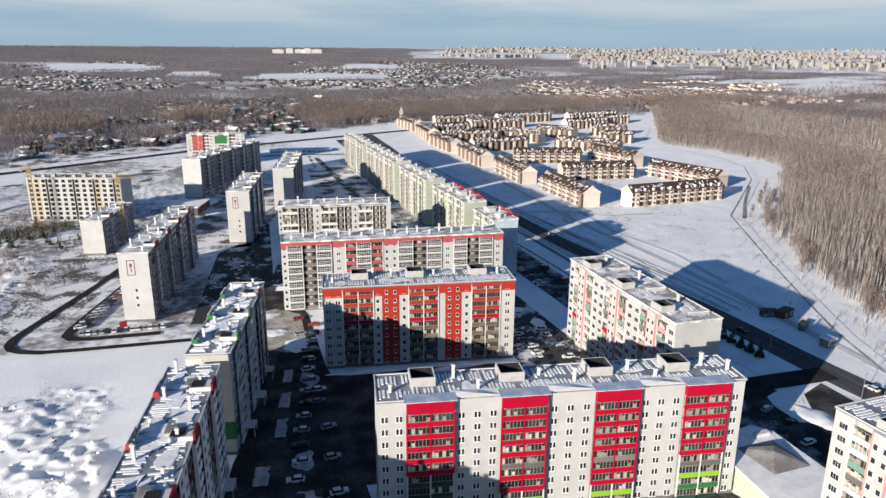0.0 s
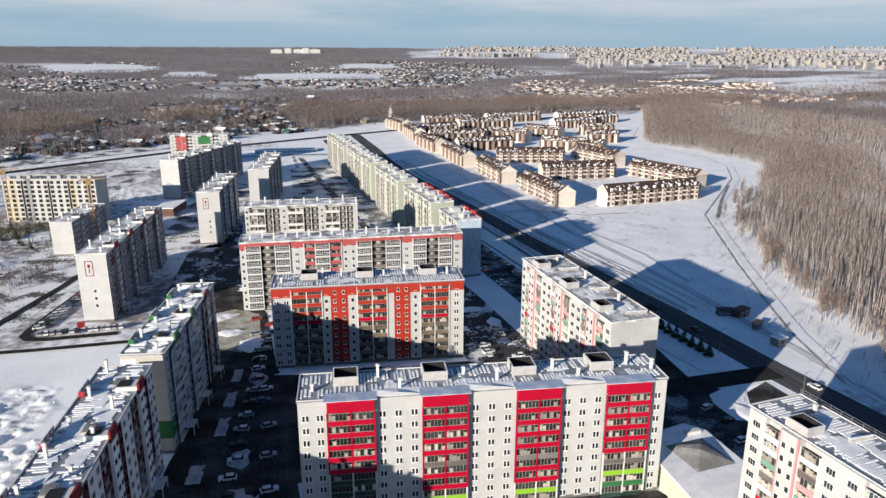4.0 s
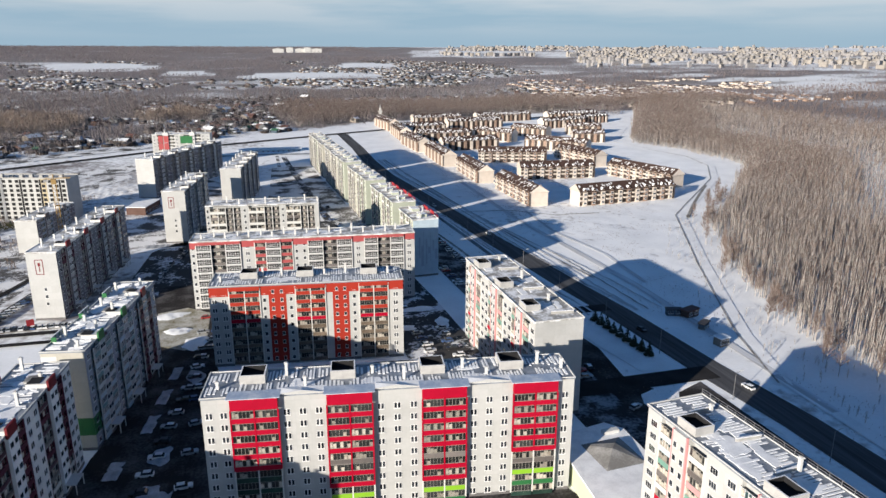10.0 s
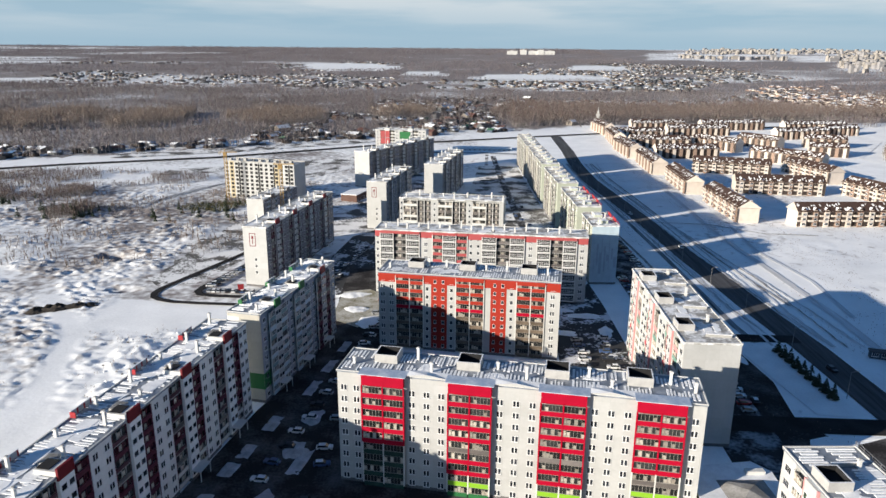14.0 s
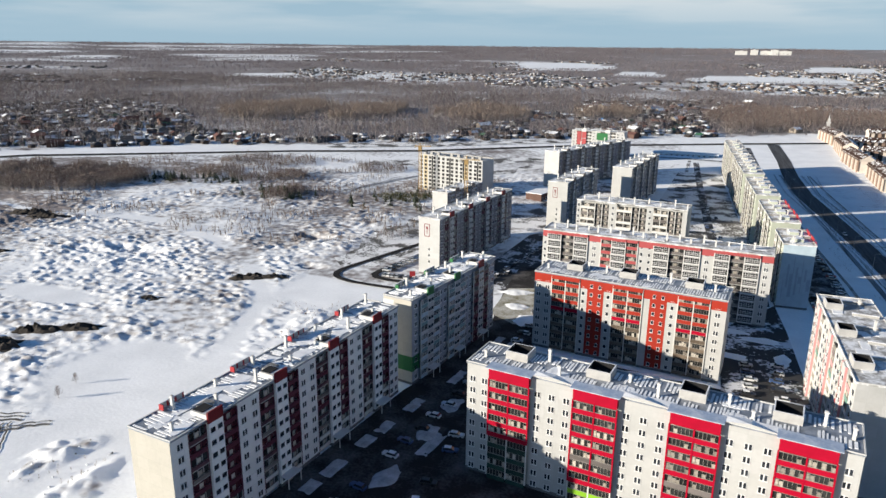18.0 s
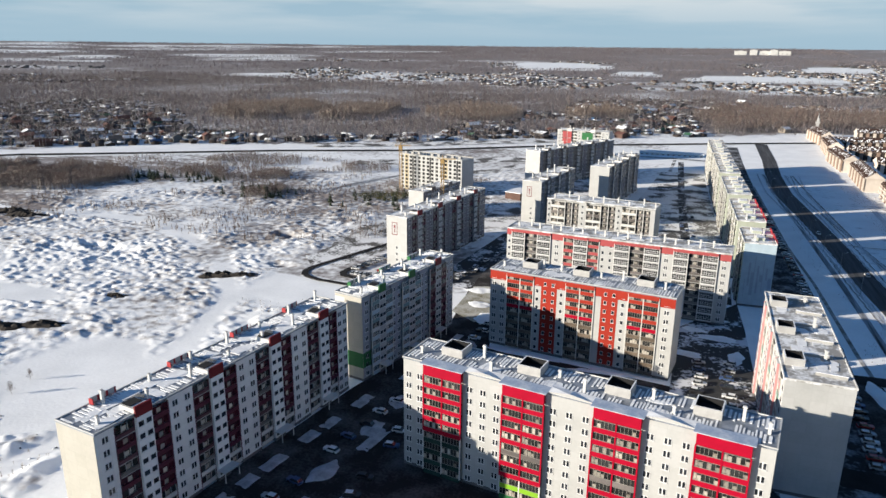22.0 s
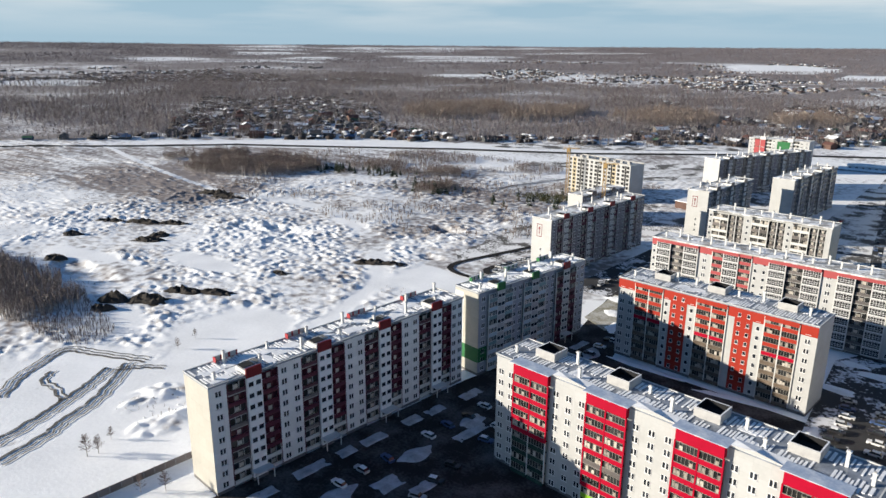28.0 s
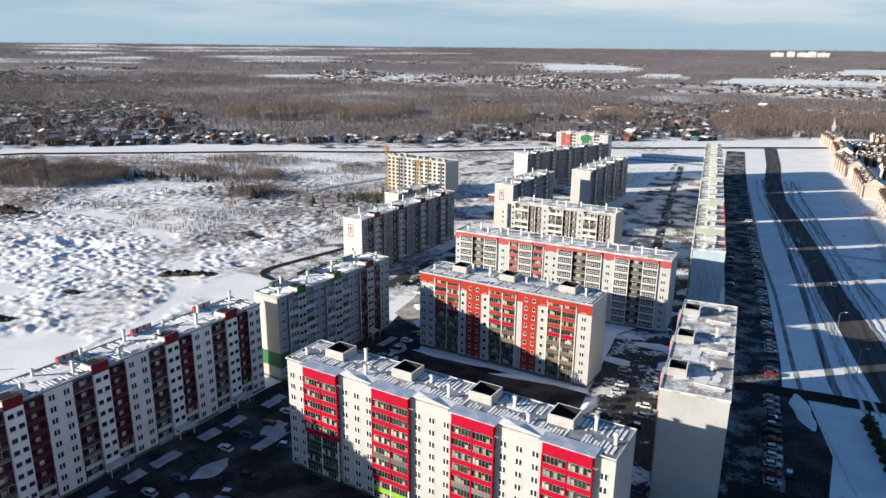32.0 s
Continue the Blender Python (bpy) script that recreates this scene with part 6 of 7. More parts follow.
# ---- woods ----
def bare_trees(name, xy, h, twigs, width, seed, label, crown="twig", trunk=True, kind="stuff", spread=0.26, upside=0.0, steep=(0.6, 1.25)):
    """Leafless trees: a tapered three-sided trunk and slim twigs that fan out and up from it."""
    r = np.random.default_rng(seed)
    n = len(xy)
    h = np.asarray(h)
    z0 = ground_height(xy[:, 0], xy[:, 1]) - 0.2
    base = np.column_stack([xy, z0])
    lean = np.column_stack([r.normal(0, 0.03, n), r.normal(0, 0.03, n), np.ones(n)]) * h[:, None]
    V, F, I = [], [], []
    if trunk:
        a = np.linspace(0, 2 * np.pi, 3, endpoint=False)
        ring = np.column_stack([np.cos(a), np.sin(a), np.zeros(3)])
        rad = (0.015 * h + 0.05)[:, None, None]
        lo = base[:, None, :] + ring[None] * rad
        hi = (base + lean * 0.8)[:, None, :] + ring[None] * rad * 0.35
        V.append(np.concatenate([lo, hi], 1).reshape(-1, 3))
        k = np.arange(n)[:, None, None] * 6
        t = np.array([[0, 1, 4], [0, 4, 3], [1, 2, 5], [1, 5, 4], [2, 0, 3], [2, 3, 5]])
        F.append((k + t[None]).reshape(-1, 3))
        I.append(np.zeros(n * 6, int))
    off = sum(len(v) for v in V)
    u = r.uniform(0.25, 0.98, (n, twigs))
    az = r.uniform(0, 2 * np.pi, (n, twigs))
    ln = h[:, None] * spread * (1.25 - u) * r.uniform(0.7, 1.3, (n, twigs))
    el = r.uniform(*steep, (n, twigs))
    p = base[:, None, :] + lean[:, None, :] * u[..., None]
    d = np.stack([np.cos(az) * np.cos(el), np.sin(az) * np.cos(el), np.sin(el)], -1)
    side = np.stack([-np.sin(az), np.cos(az), np.zeros_like(az)], -1) * (width * r.uniform(0.6, 1.4, (n, twigs)))[..., None]
    q = p + d * ln[..., None]
    flip = (r.random((n, twigs)) < upside)[..., None]
    tri = np.stack([np.where(flip, q - side / 2, p - side / 2), np.where(flip, q + side / 2, p + side / 2), np.where(flip, p, q)], 2).reshape(-1, 3)
    V.append(tri)
    F.append(np.arange(n * twigs * 3).reshape(-1, 3) + off)
    I.append(np.ones(n * twigs, int))
    me = numpy_mesh(name, np.concatenate(V), np.concatenate(F), ["bark", crown], np.concatenate(I))
    return tagged(new(name, me), label, "trees", kind=kind)


EDGE_Y = [0, 60, 136, 181, 244, 343, 415, 525, 622, 675, 1025]
EDGE_X = [216, 216, 222, 228, 250, 302, 374, 472, 468, 440, 648]


def scatter(n, x0, x1, y0, y1, seed):
    r = np.random.default_rng(seed)
    return np.column_stack([r.uniform(x0, x1, n), r.uniform(y0, y1, n)]), r


xy, r = scatter(260000, 210, 800, 20, 1030, 1)
depth = xy[:, 0] - np.interp(xy[:, 1], EDGE_Y, EDGE_X) + 10 * (lattice(xy[:, 0], xy[:, 1], 18, 8) - 0.5)
keep = (depth > 3) & (r.random(len(xy)) < np.where(depth < 120, 0.52, 0.18))
gate = (xy[:, 0] < 330) | (depth < 90) | (r.random(len(xy)) < 0.6)
xy, depth = xy[keep & gate], depth[keep & gate]
hh = r.uniform(10.5, 16.5, len(xy)) * np.where(depth < 12, 0.75, 1.0)
near = (xy[:, 0] < 420) & (xy[:, 1] < 420)
bare_trees("birch_wood", xy[near], hh[near], 17, 0.12, 5, "dense leafless birch wood with pale trunks", spread=0.24, steep=(0.85, 1.4))
bare_trees("birch_wood_deep", xy[~near], hh[~near], 8, 0.32, 6, "dense leafless birch wood farther off", spread=0.24, upside=0.4, steep=(0.9, 1.4))
xy, r = scatter(30000, 480, 2300, 60, 1250, 2)
depth = xy[:, 0] - np.interp(xy[:, 1], EDGE_Y, EDGE_X)
xy = xy[(depth > 200) | (xy[:, 1] > 1050) & (depth > 40)]
bare_trees("birch_wood_far", xy, r.uniform(11, 15, len(xy)), 6, 0.7, 7, "brown leafless wood reaching to the distance", trunk=False, spread=0.34, upside=0.5)

# single birches at the wood's edge
br = random.Random(8)
SINGLE = []
for v in range(3):
    top = root("birch_tree", 0, 0, 0, 0, "slender leafless birch with a pale trunk", "tree", "birches at the wood edge")
    b = Build().tube(0, 0, -0.4, 7, 0.16, 0.09, 6).tube(0, 0, 7, 12.5, 0.09, 0.02, 6)
    part("trunk", b.mesh("trunk", ["bark"]), top)
    t = Build()
    for i in range(70):
        z = br.uniform(3.0, 12.0)
        a, e, ln = br.uniform(0, 6.28), br.uniform(0.5, 1.2), (13.5 - z) * br.uniform(0.2, 0.38)
        q = (math.cos(a) * math.cos(e) * ln, math.sin(a) * math.cos(e) * ln, z + math.sin(e) * ln)
        t.bar((0, 0, z), q, 0.035)
        for _ in range(2):
            f, a2 = br.uniform(0.4, 0.9), a + br.uniform(-1, 1)
            s = tuple(f * c if k < 2 else z + (c - z) * f for k, c in enumerate(q))
            t.bar(s, (s[0] + math.cos(a2) * 0.7, s[1] + math.sin(a2) * 0.7, s[2] + 0.9), 0.022)
    part("crown", t.mesh("crown", ["twig"]), top)
    SINGLE.append(top)
for i in range(60):
    y = br.uniform(70, 420)
    x = float(np.interp(y, EDGE_Y, EDGE_X)) - br.uniform(-4, 9)
    m = pose(x, y, float(ground_height(x, y)), 0, 0, br.uniform(0, 360))
    if i < 3:
        SINGLE[i].matrix_basis = m
    else:
        copy_thing(SINGLE[i % 3], m)

for i, (x, y, k) in enumerate(((-61, 66, 0.5), (-60, 68.5, 0.42), (-64, 74, 0.3), (-105, 128, 0.3), (-102, 119, 0.34), (-32, 70, 0.45), (-36, 66, 0.4))):
    copy_thing(SINGLE[i % 3], pose(x, y, float(ground_height(x, y)), 0, 0, 50 * i) @ Matrix.Diagonal((k * 1.6, k * 1.6, k, 1)))

# open ground far off: snowfields, lakes and clearings lie free of trees
for k, (x, y, a, b, rz) in enumerate(FIELDS):
    c, s, n, pts = math.cos(radians(rz)), math.sin(radians(rz)), 40, []
    rr = random.Random(k)
    ph = rr.uniform(0, 6)
    for i in range(n):
        t = 2 * math.pi * i / n
        q = 1 + 0.18 * math.sin(3 * t + ph) + 0.12 * math.sin(7 * t + 2 * ph)
        u, v = a * q * math.cos(t), b * q * math.sin(t)
        px, py = x + u * c - v * s, y + u * s + v * c
        pts.append((px, py, float(far_rise(px, py)) + 1.2))
    bld = Build()
    mid = (x, y, float(far_rise(x, y)) + 1.2)
    for i in range(n):
        bld.face([mid, pts[i], pts[(i + 1) % n]])
    tagged(new("snowfield", bld.mesh("snowfield", ["snow"])), "open snowfield among far woods", "field", kind="structure")

xy, r = scatter(300000, -4600, 4600, -200, 4650, 3)
d = np.hypot(xy[:, 0], xy[:, 1])
keep = (d < 4600) & (d > 560) & (r.random(len(xy)) < far_density(xy)) & free_of_fields(xy) & (np.abs(np.degrees(np.arctan2(xy[:, 0], xy[:, 1])) + 12) < 66)
keep &= ~((xy[:, 0] > np.interp(xy[:, 1], EDGE_Y, EDGE_X)) & (xy[:, 1] < 1050))
xy = xy[keep]
# the crown colour carries the haze of the distance
bare_trees("far_woods", xy, r.uniform(7, 11, len(xy)), 9, 1.0, 9, "leafless woods to the horizon, distance haze mixed into their grey-brown", crown="scrub", trunk=False, spread=0.6, upside=0.6, steep=(0.3, 1.1))
xy, r = scatter(60000, -1500, 900, 400, 1500, 14)
keep = (r.random(len(xy)) < far_density(xy) * 1.3) & free_of_fields(xy)
keep &= ~((xy[:, 0] > np.interp(xy[:, 1], EDGE_Y, EDGE_X) - 20) & (xy[:, 1] < 1050))
xy = xy[keep]
bare_trees("middle_woods", xy, r.uniform(8, 14, len(xy)), 12, 0.42, 15, "leafless woods round the village", crown="copse", spread=0.36, upside=0.45)
xy, r = scatter(26000, 40, 900, 880, 1300, 17)
xy = xy[wood_belt(xy[:, 0], xy[:, 1])]
bare_trees("belt_wood", xy, r.uniform(12, 17, len(xy)), 9, 0.5, 18, "dense leafless wood behind the town houses", crown="twig", spread=0.26, upside=0.4, steep=(0.8, 1.4))

xy, r = scatter(30000, -680, 40, 740, 1180, 19)
xy = xy[groves(xy[:, 0], xy[:, 1]) & (lattice(xy[:, 0], xy[:, 1], 26, 20) > 0.3)]
bare_trees("village_grove", xy, r.uniform(10, 17, len(xy)), 10, 0.5, 21, "brown leafless groves among the village houses", crown="shrub", spread=0.30, upside=0.4, steep=(0.7, 1.4))
xy, r = scatter(48000, -1700, 170, 300, 1500, 25)
back = xy[:, 1] - np.interp(xy[:, 0], ROAD_X, ROAD_Y)
xy = xy[(village(xy[:, 0], xy[:, 1]) > 0.5) & (back > 60) & (lattice(xy[:, 0], xy[:, 1], 34, 27) + 0.0012 * back > 0.62)]
bare_trees("village_trees", xy, r.uniform(5, 13, len(xy)), 10, 0.42, 28, "leafless brown trees in the village gardens", crown="copse", spread=0.34, upside=0.4, steep=(0.6, 1.3))
xy, r = scatter(17000, -1700, 160, 300, 1500, 22)
xy = xy[(village(xy[:, 0], xy[:, 1]) > 0.5) & (hamlets(xy[:, 0], xy[:, 1]) < 0.5) & (lattice(xy[:, 0], xy[:, 1], 40, 23) > 0.5)]
bare_trees("garden_trees", xy, r.uniform(4, 9, len(xy)), 20, 0.8, 24, "dark evergreen garden trees among the village houses", crown="needle", spread=0.34, steep=(-0.2, 0.7))

# brown thickets and dark young pines on the far side of the field
xy, r = scatter(60000, -560, -150, 310, 560, 4)
k = 0.6 * lattice(xy[:, 0], xy[:, 1], 48, 31) + 0.4 * lattice(xy[:, 0], xy[:, 1], 15, 32)
road_y = np.interp(xy[:, 0], [-676, -521, -318, -200, -46], [304, 463, 590, 645, 752])
back = road_y - xy[:, 1]
dense = (smooth(-505, -480, xy[:, 0]) > 0) & (xy[:, 0] < -336) & (xy[:, 1] > np.interp(xy[:, 0], [-500, -407, -354, -338], [362, 336, 350, 382]) + 10 * (k - 0.5)) & (xy[:, 1] < np.interp(xy[:, 0], [-500, -480, -400, -338], [400, 432, 448, 420]) + 24 * (k - 0.5))
gaps = lattice(xy[:, 0], xy[:, 1], 17, 34) + 0.5 * lattice(xy[:, 0], xy[:, 1], 7, 35)
dense &= gaps > np.where(xy[:, 0] < -430, 0.74, 0.46)
dense |= (np.hypot((xy[:, 0] + 276) / 52, (xy[:, 1] - 462) / 26) < 1) & (gaps > 0.60)
dense |= (np.hypot((xy[:, 0] + 198) / 36, (xy[:, 1] - 403) / 17) < 1) & (gaps > 0.62)
loose = (back > 16) & (back < 150) & (k > 0.52) & (xy[:, 0] > -345)
keep = (dense & (r.random(len(xy)) < 0.85)) | (loose & (r.random(len(xy)) < 0.42))
tall = np.where(dense[keep], np.where(xy[keep, 0] < -330, 0.9, 0.62), 0.5) * (0.65 + 0.6 * lattice(xy[keep, 0], xy[keep, 1], 12, 36))
xy = xy[keep]
bare_trees("thicket", xy, r.uniform(5.5, 11.0, len(xy)) * tall, 15, 0.16, 11, "brown leafless thicket in the snowfield", crown="russet", spread=0.36, upside=0.45, steep=(0.5, 1.3))
xy, r = scatter(6000, -420, -70, 290, 520, 6)
xy = xy[lattice(xy[:, 0], xy[:, 1], 22, 33) > 0.58]
bare_trees("field_shrubs", xy, r.uniform(1.5, 4.5, len(xy)), 18, 0.22, 12, "low dry shrubs in the snow", crown="shrub", spread=0.5)
xy, r = scatter(13000, -300, -120, 80, 170, 16)
c_, s_ = math.cos(radians(-6)), math.sin(radians(-6))
dx, dy = xy[:, 0] + 200, xy[:, 1] - 113
xy = xy[(np.hypot((dx * c_ + dy * s_) / 82, (dy * c_ - dx * s_) / 15) < 0.75 + 0.5 * lattice(xy[:, 0], xy[:, 1], 14, 5))]
bare_trees("field_thicket", xy, r.uniform(3, 8, len(xy)) * np.where(xy[:, 0] < -172, 1.0, 0.36), 20, 0.15, 13, "grey-brown leafless thicket beside the snowfield", crown="copse", spread=0.34, steep=(0.6, 1.3))


xy, r = scatter(2600, -148, -92, 398, 452, 61)
xy = xy[(np.hypot((xy[:, 0] + 120) / 26, (xy[:, 1] - 428) / 18) < 0.7 + 0.5 * lattice(xy[:, 0], xy[:, 1], 9, 62)) & ((xy[:, 0] < -105) | (xy[:, 1] > 425))]
bare_trees("site_weeds", xy, r.uniform(0.8, 2.6, len(xy)), 16, 0.16, 63, "olive-brown weeds beside the building site", crown="olive", trunk=False, spread=0.6)


def pine(h):
    b = Build().tube(0, 0, -0.3, h * 0.9, 0.12, 0.03, 5, 1)
    pr = random.Random(int(h * 10))
    for i in range(90):
        f = pr.uniform(0.12, 1.0)
        a, ln = pr.uniform(0, 6.28), (1.08 - f) * h * 0.32
        z = h * f
        q = (math.cos(a) * ln, math.sin(a) * ln, z - 0.25 * ln)
        w = 0.28 * ln + 0.15
        b.face([(-math.sin(a) * w * 0.3, math.cos(a) * w * 0.3, z + 0.2), (q[0] - math.sin(a) * w, q[1] + math.cos(a) * w, q[2]), (q[0] + math.sin(a) * w, q[1] - math.cos(a) * w, q[2])], 0)
    return b.mesh("young_pine", ["needle", "bark"])


PINES = [pine(5.0), pine(7.0), pine(4.0)]
pr = random.Random(12)
for i in range(120):
    k = i % 6
    x, y = (pr.gauss((-342, -317, -300, -279, -214, -190)[k], 10), pr.gauss((415, 418, 430, 429, 398, 396)[k], 8)) if i < 92 else (pr.uniform(-150, -85), pr.uniform(380, 450))
    ob = new("pine_tree", PINES[i % 3])
    ob.matrix_basis = pose(x, y, float(ground_height(x, y)), 0, 0, pr.uniform(0, 360))
    tagged(ob, "dark green young pine in the snow", "tree", "young pines")


for i in range(9):
    ob = new("pine_tree", PINES[2])
    ob.matrix_basis = pose(161.8 + 0.35 * i, 214 - 4.3 * i, 0.15, 0, 0, 40 * i) @ Matrix.Diagonal((1.5, 1.5, 1.05 + 0.12 * (i % 3), 1))
    tagged(ob, "small dark spruce planted on the snowy verge", "tree", "spruces on the verge")
xy, r = scatter(700, 196, 330, 120, 420, 41)
gap = np.interp(xy[:, 1], EDGE_Y, EDGE_X) - xy[:, 0]
xy = xy[(gap > -4) & (gap < 16 + 20 * lattice(xy[:, 0], xy[:, 1], 22, 3))]
bare_trees("edge_shrubs", xy, r.uniform(1.5, 4.5, len(xy)), 26, 0.09, 42, "pale frosted shrubs at the wood edge", crown="bark", spread=0.45)


xy, r = scatter(15000, 141, 300, 60, 640, 51)
gap = np.interp(xy[:, 1], EDGE_Y, EDGE_X) - xy[:, 0]
xy = xy[(gap > 4) & ((xy[:, 0] < 160) | (xy[:, 0] > 189)) & (lattice(xy[:, 0], xy[:, 1] * 0.4, 9, 52) + 0.25 * lattice(xy[:, 0], xy[:, 1], 31, 57) > 0.66)]
bare_trees("dry_tufts", xy, r.uniform(0.25, 0.7, len(xy)), 7, 0.12, 53, "dry grass tufts standing out of the snow", crown="shrub", trunk=False, spread=0.9)
xy, r = scatter(42000, -480, -40, 60, 440, 54)
xy = xy[(field_mask(xy[:, 0], xy[:, 1]) > 0.4) & (lattice(xy[:, 0], xy[:, 1], 13, 55) > 0.60 - 0.16 * smooth(180, 320, xy[:, 1]) - 0.12 * rubble(xy[:, 0], xy[:, 1]))]
bare_trees("field_tufts", xy, r.uniform(0.3, 0.9, len(xy)), 6, 0.10, 56, "dry grass tufts between the snow lumps", crown="shrub", trunk=False, spread=0.9)


# ---- clods of snow and soil thrown up beside the slabs ----
def clods(name, n, seed, m, label, size):
    xy, r = scatter(n, -125, -25, 55, 235, seed)
    xy = xy[(rubble(xy[:, 0], xy[:, 1]) > 0.35) & (lattice(xy[:, 0], xy[:, 1], 5, seed) > 0.42)]
    k = len(xy)
    loc = np.array([[1, 0, 0], [0, 1, 0], [-1, 0, 0], [0, -1, 0], [0, 0, 1], [0, 0, -0.6]], float)
    s = r.uniform(*size, k)[:, None, None]
    V = loc[None] * s * r.uniform(0.6, 1.3, (k, 6, 3)) + r.normal(0, 0.12, (k, 6, 3)) * s
    V += np.column_stack([xy, ground_height(xy[:, 0], xy[:, 1]) + 0.1])[:, None, :]
    tri = np.array([[0, 1, 4], [1, 2, 4], [2, 3, 4], [3, 0, 4], [1, 0, 5], [2, 1, 5], [3, 2, 5], [0, 3, 5]])
    me = numpy_mesh(name, V.reshape(-1, 3), (np.arange(k)[:, None, None] * 6 + tri[None]).reshape(-1, 3), [m])
    tagged(new(name, me), label, "rubble", kind="stuff")


clods("snow_clods", 500, 81, "snow", "frozen clods of snow heaped beside the slabs", (0.2, 0.6))
clods("soil_clods", 260, 82, "soil", "dark clods of soil among the heaped snow", (0.15, 0.5))
xy, r = scatter(1400, -125, -25, 55, 235, 83)
xy = xy[(rubble(xy[:, 0], xy[:, 1]) > 0.3) & (lattice(xy[:, 0], xy[:, 1], 11, 84) > 0.55)]
bare_trees("rubble_bushes", xy, r.uniform(0.8, 2.4, len(xy)), 22, 0.05, 85, "leafless bushes among the heaps of snow", crown="shrub", trunk=False, spread=0.6)


# ---- village houses ----
def hut_mesh(w, d, h, wall, roof):
    b = Build().box(-w / 2, w / 2, -d / 2, d / 2, -1, h, 0)
    e, p = 0.5, d * 0.30
    a = [(-w / 2 - e, -d / 2 - e, h - 0.2), (w / 2 + e, -d / 2 - e, h - 0.2), (w / 2 + e, d / 2 + e, h - 0.2), (-w / 2 - e, d / 2 + e, h - 0.2)]
    r0, r1 = (-w / 2 - e, 0, h + p), (w / 2 + e, 0, h + p)
    b.face([a[0], a[1], r1, r0], 1).face([a[2], a[3], r0, r1], 1).face([a[1], a[2], r1], 0).face([a[3], a[0], r0], 0)
    b.box(-w * 0.3, -w * 0.12, -d / 2 - 0.05, -d / 2, 1.0, 2.2, 2).box(w * 0.1, w * 0.28, -d / 2 - 0.05, -d / 2, 1.0, 2.2, 2).box(w * 0.2, w * 0.2 + 0.7, 0.5, 1.2, h, h + p + 0.9, 0)
    return b.mesh("village_house", ["hut_" + wall, "top_" + roof, "glass"])


HUTS = [(hut_mesh(9, 7.5, 3.4, w, t), f"small village house with a {n} roof") for w, t, n in (("a", "snow", "snowy"), ("b", "dark", "dark"), ("c", "rust", "rusty red"), ("d", "snow", "snowy"), ("e", "green", "green"), ("b", "rust", "rusty red"), ("a", "dark", "dark"), ("d", "blue", "blue"), ("c", "snow", "snowy"))]
HUTS += [(hut_mesh(12, 10, 6.0, w, t), f"two-storey village house with a {n} roof") for w, t, n in (("b", "snow", "snowy"), ("c", "rust", "red"), ("d", "dark", "dark"))]
vr = random.Random(31)
count = 0
while count < 280:
    x = vr.uniform(-1050, 180)
    road_y = float(np.interp(x, [-900, -676, -521, -318, -200, -46, 120, 300], [60, 304, 463, 590, 645, 752, 830, 905]))
    y = road_y + 56 + 420 * vr.random()
    if float(village(np.float64(x), np.float64(y))) < 0.5:
        continue
    me, lab = HUTS[vr.randrange(len(HUTS))]
    ob = new("village_house", me)
    ob.matrix_basis = pose(x, y, float(far_rise(x, y)), 0, 0, 52 + vr.choice((0, 90)) + vr.uniform(-8, 8)) @ Matrix.Diagonal((vr.uniform(0.85, 1.4), vr.uniform(0.8, 1.25), vr.uniform(0.7, 1.05), 1))
    tagged(ob, lab, "house", "village houses")
    count += 1


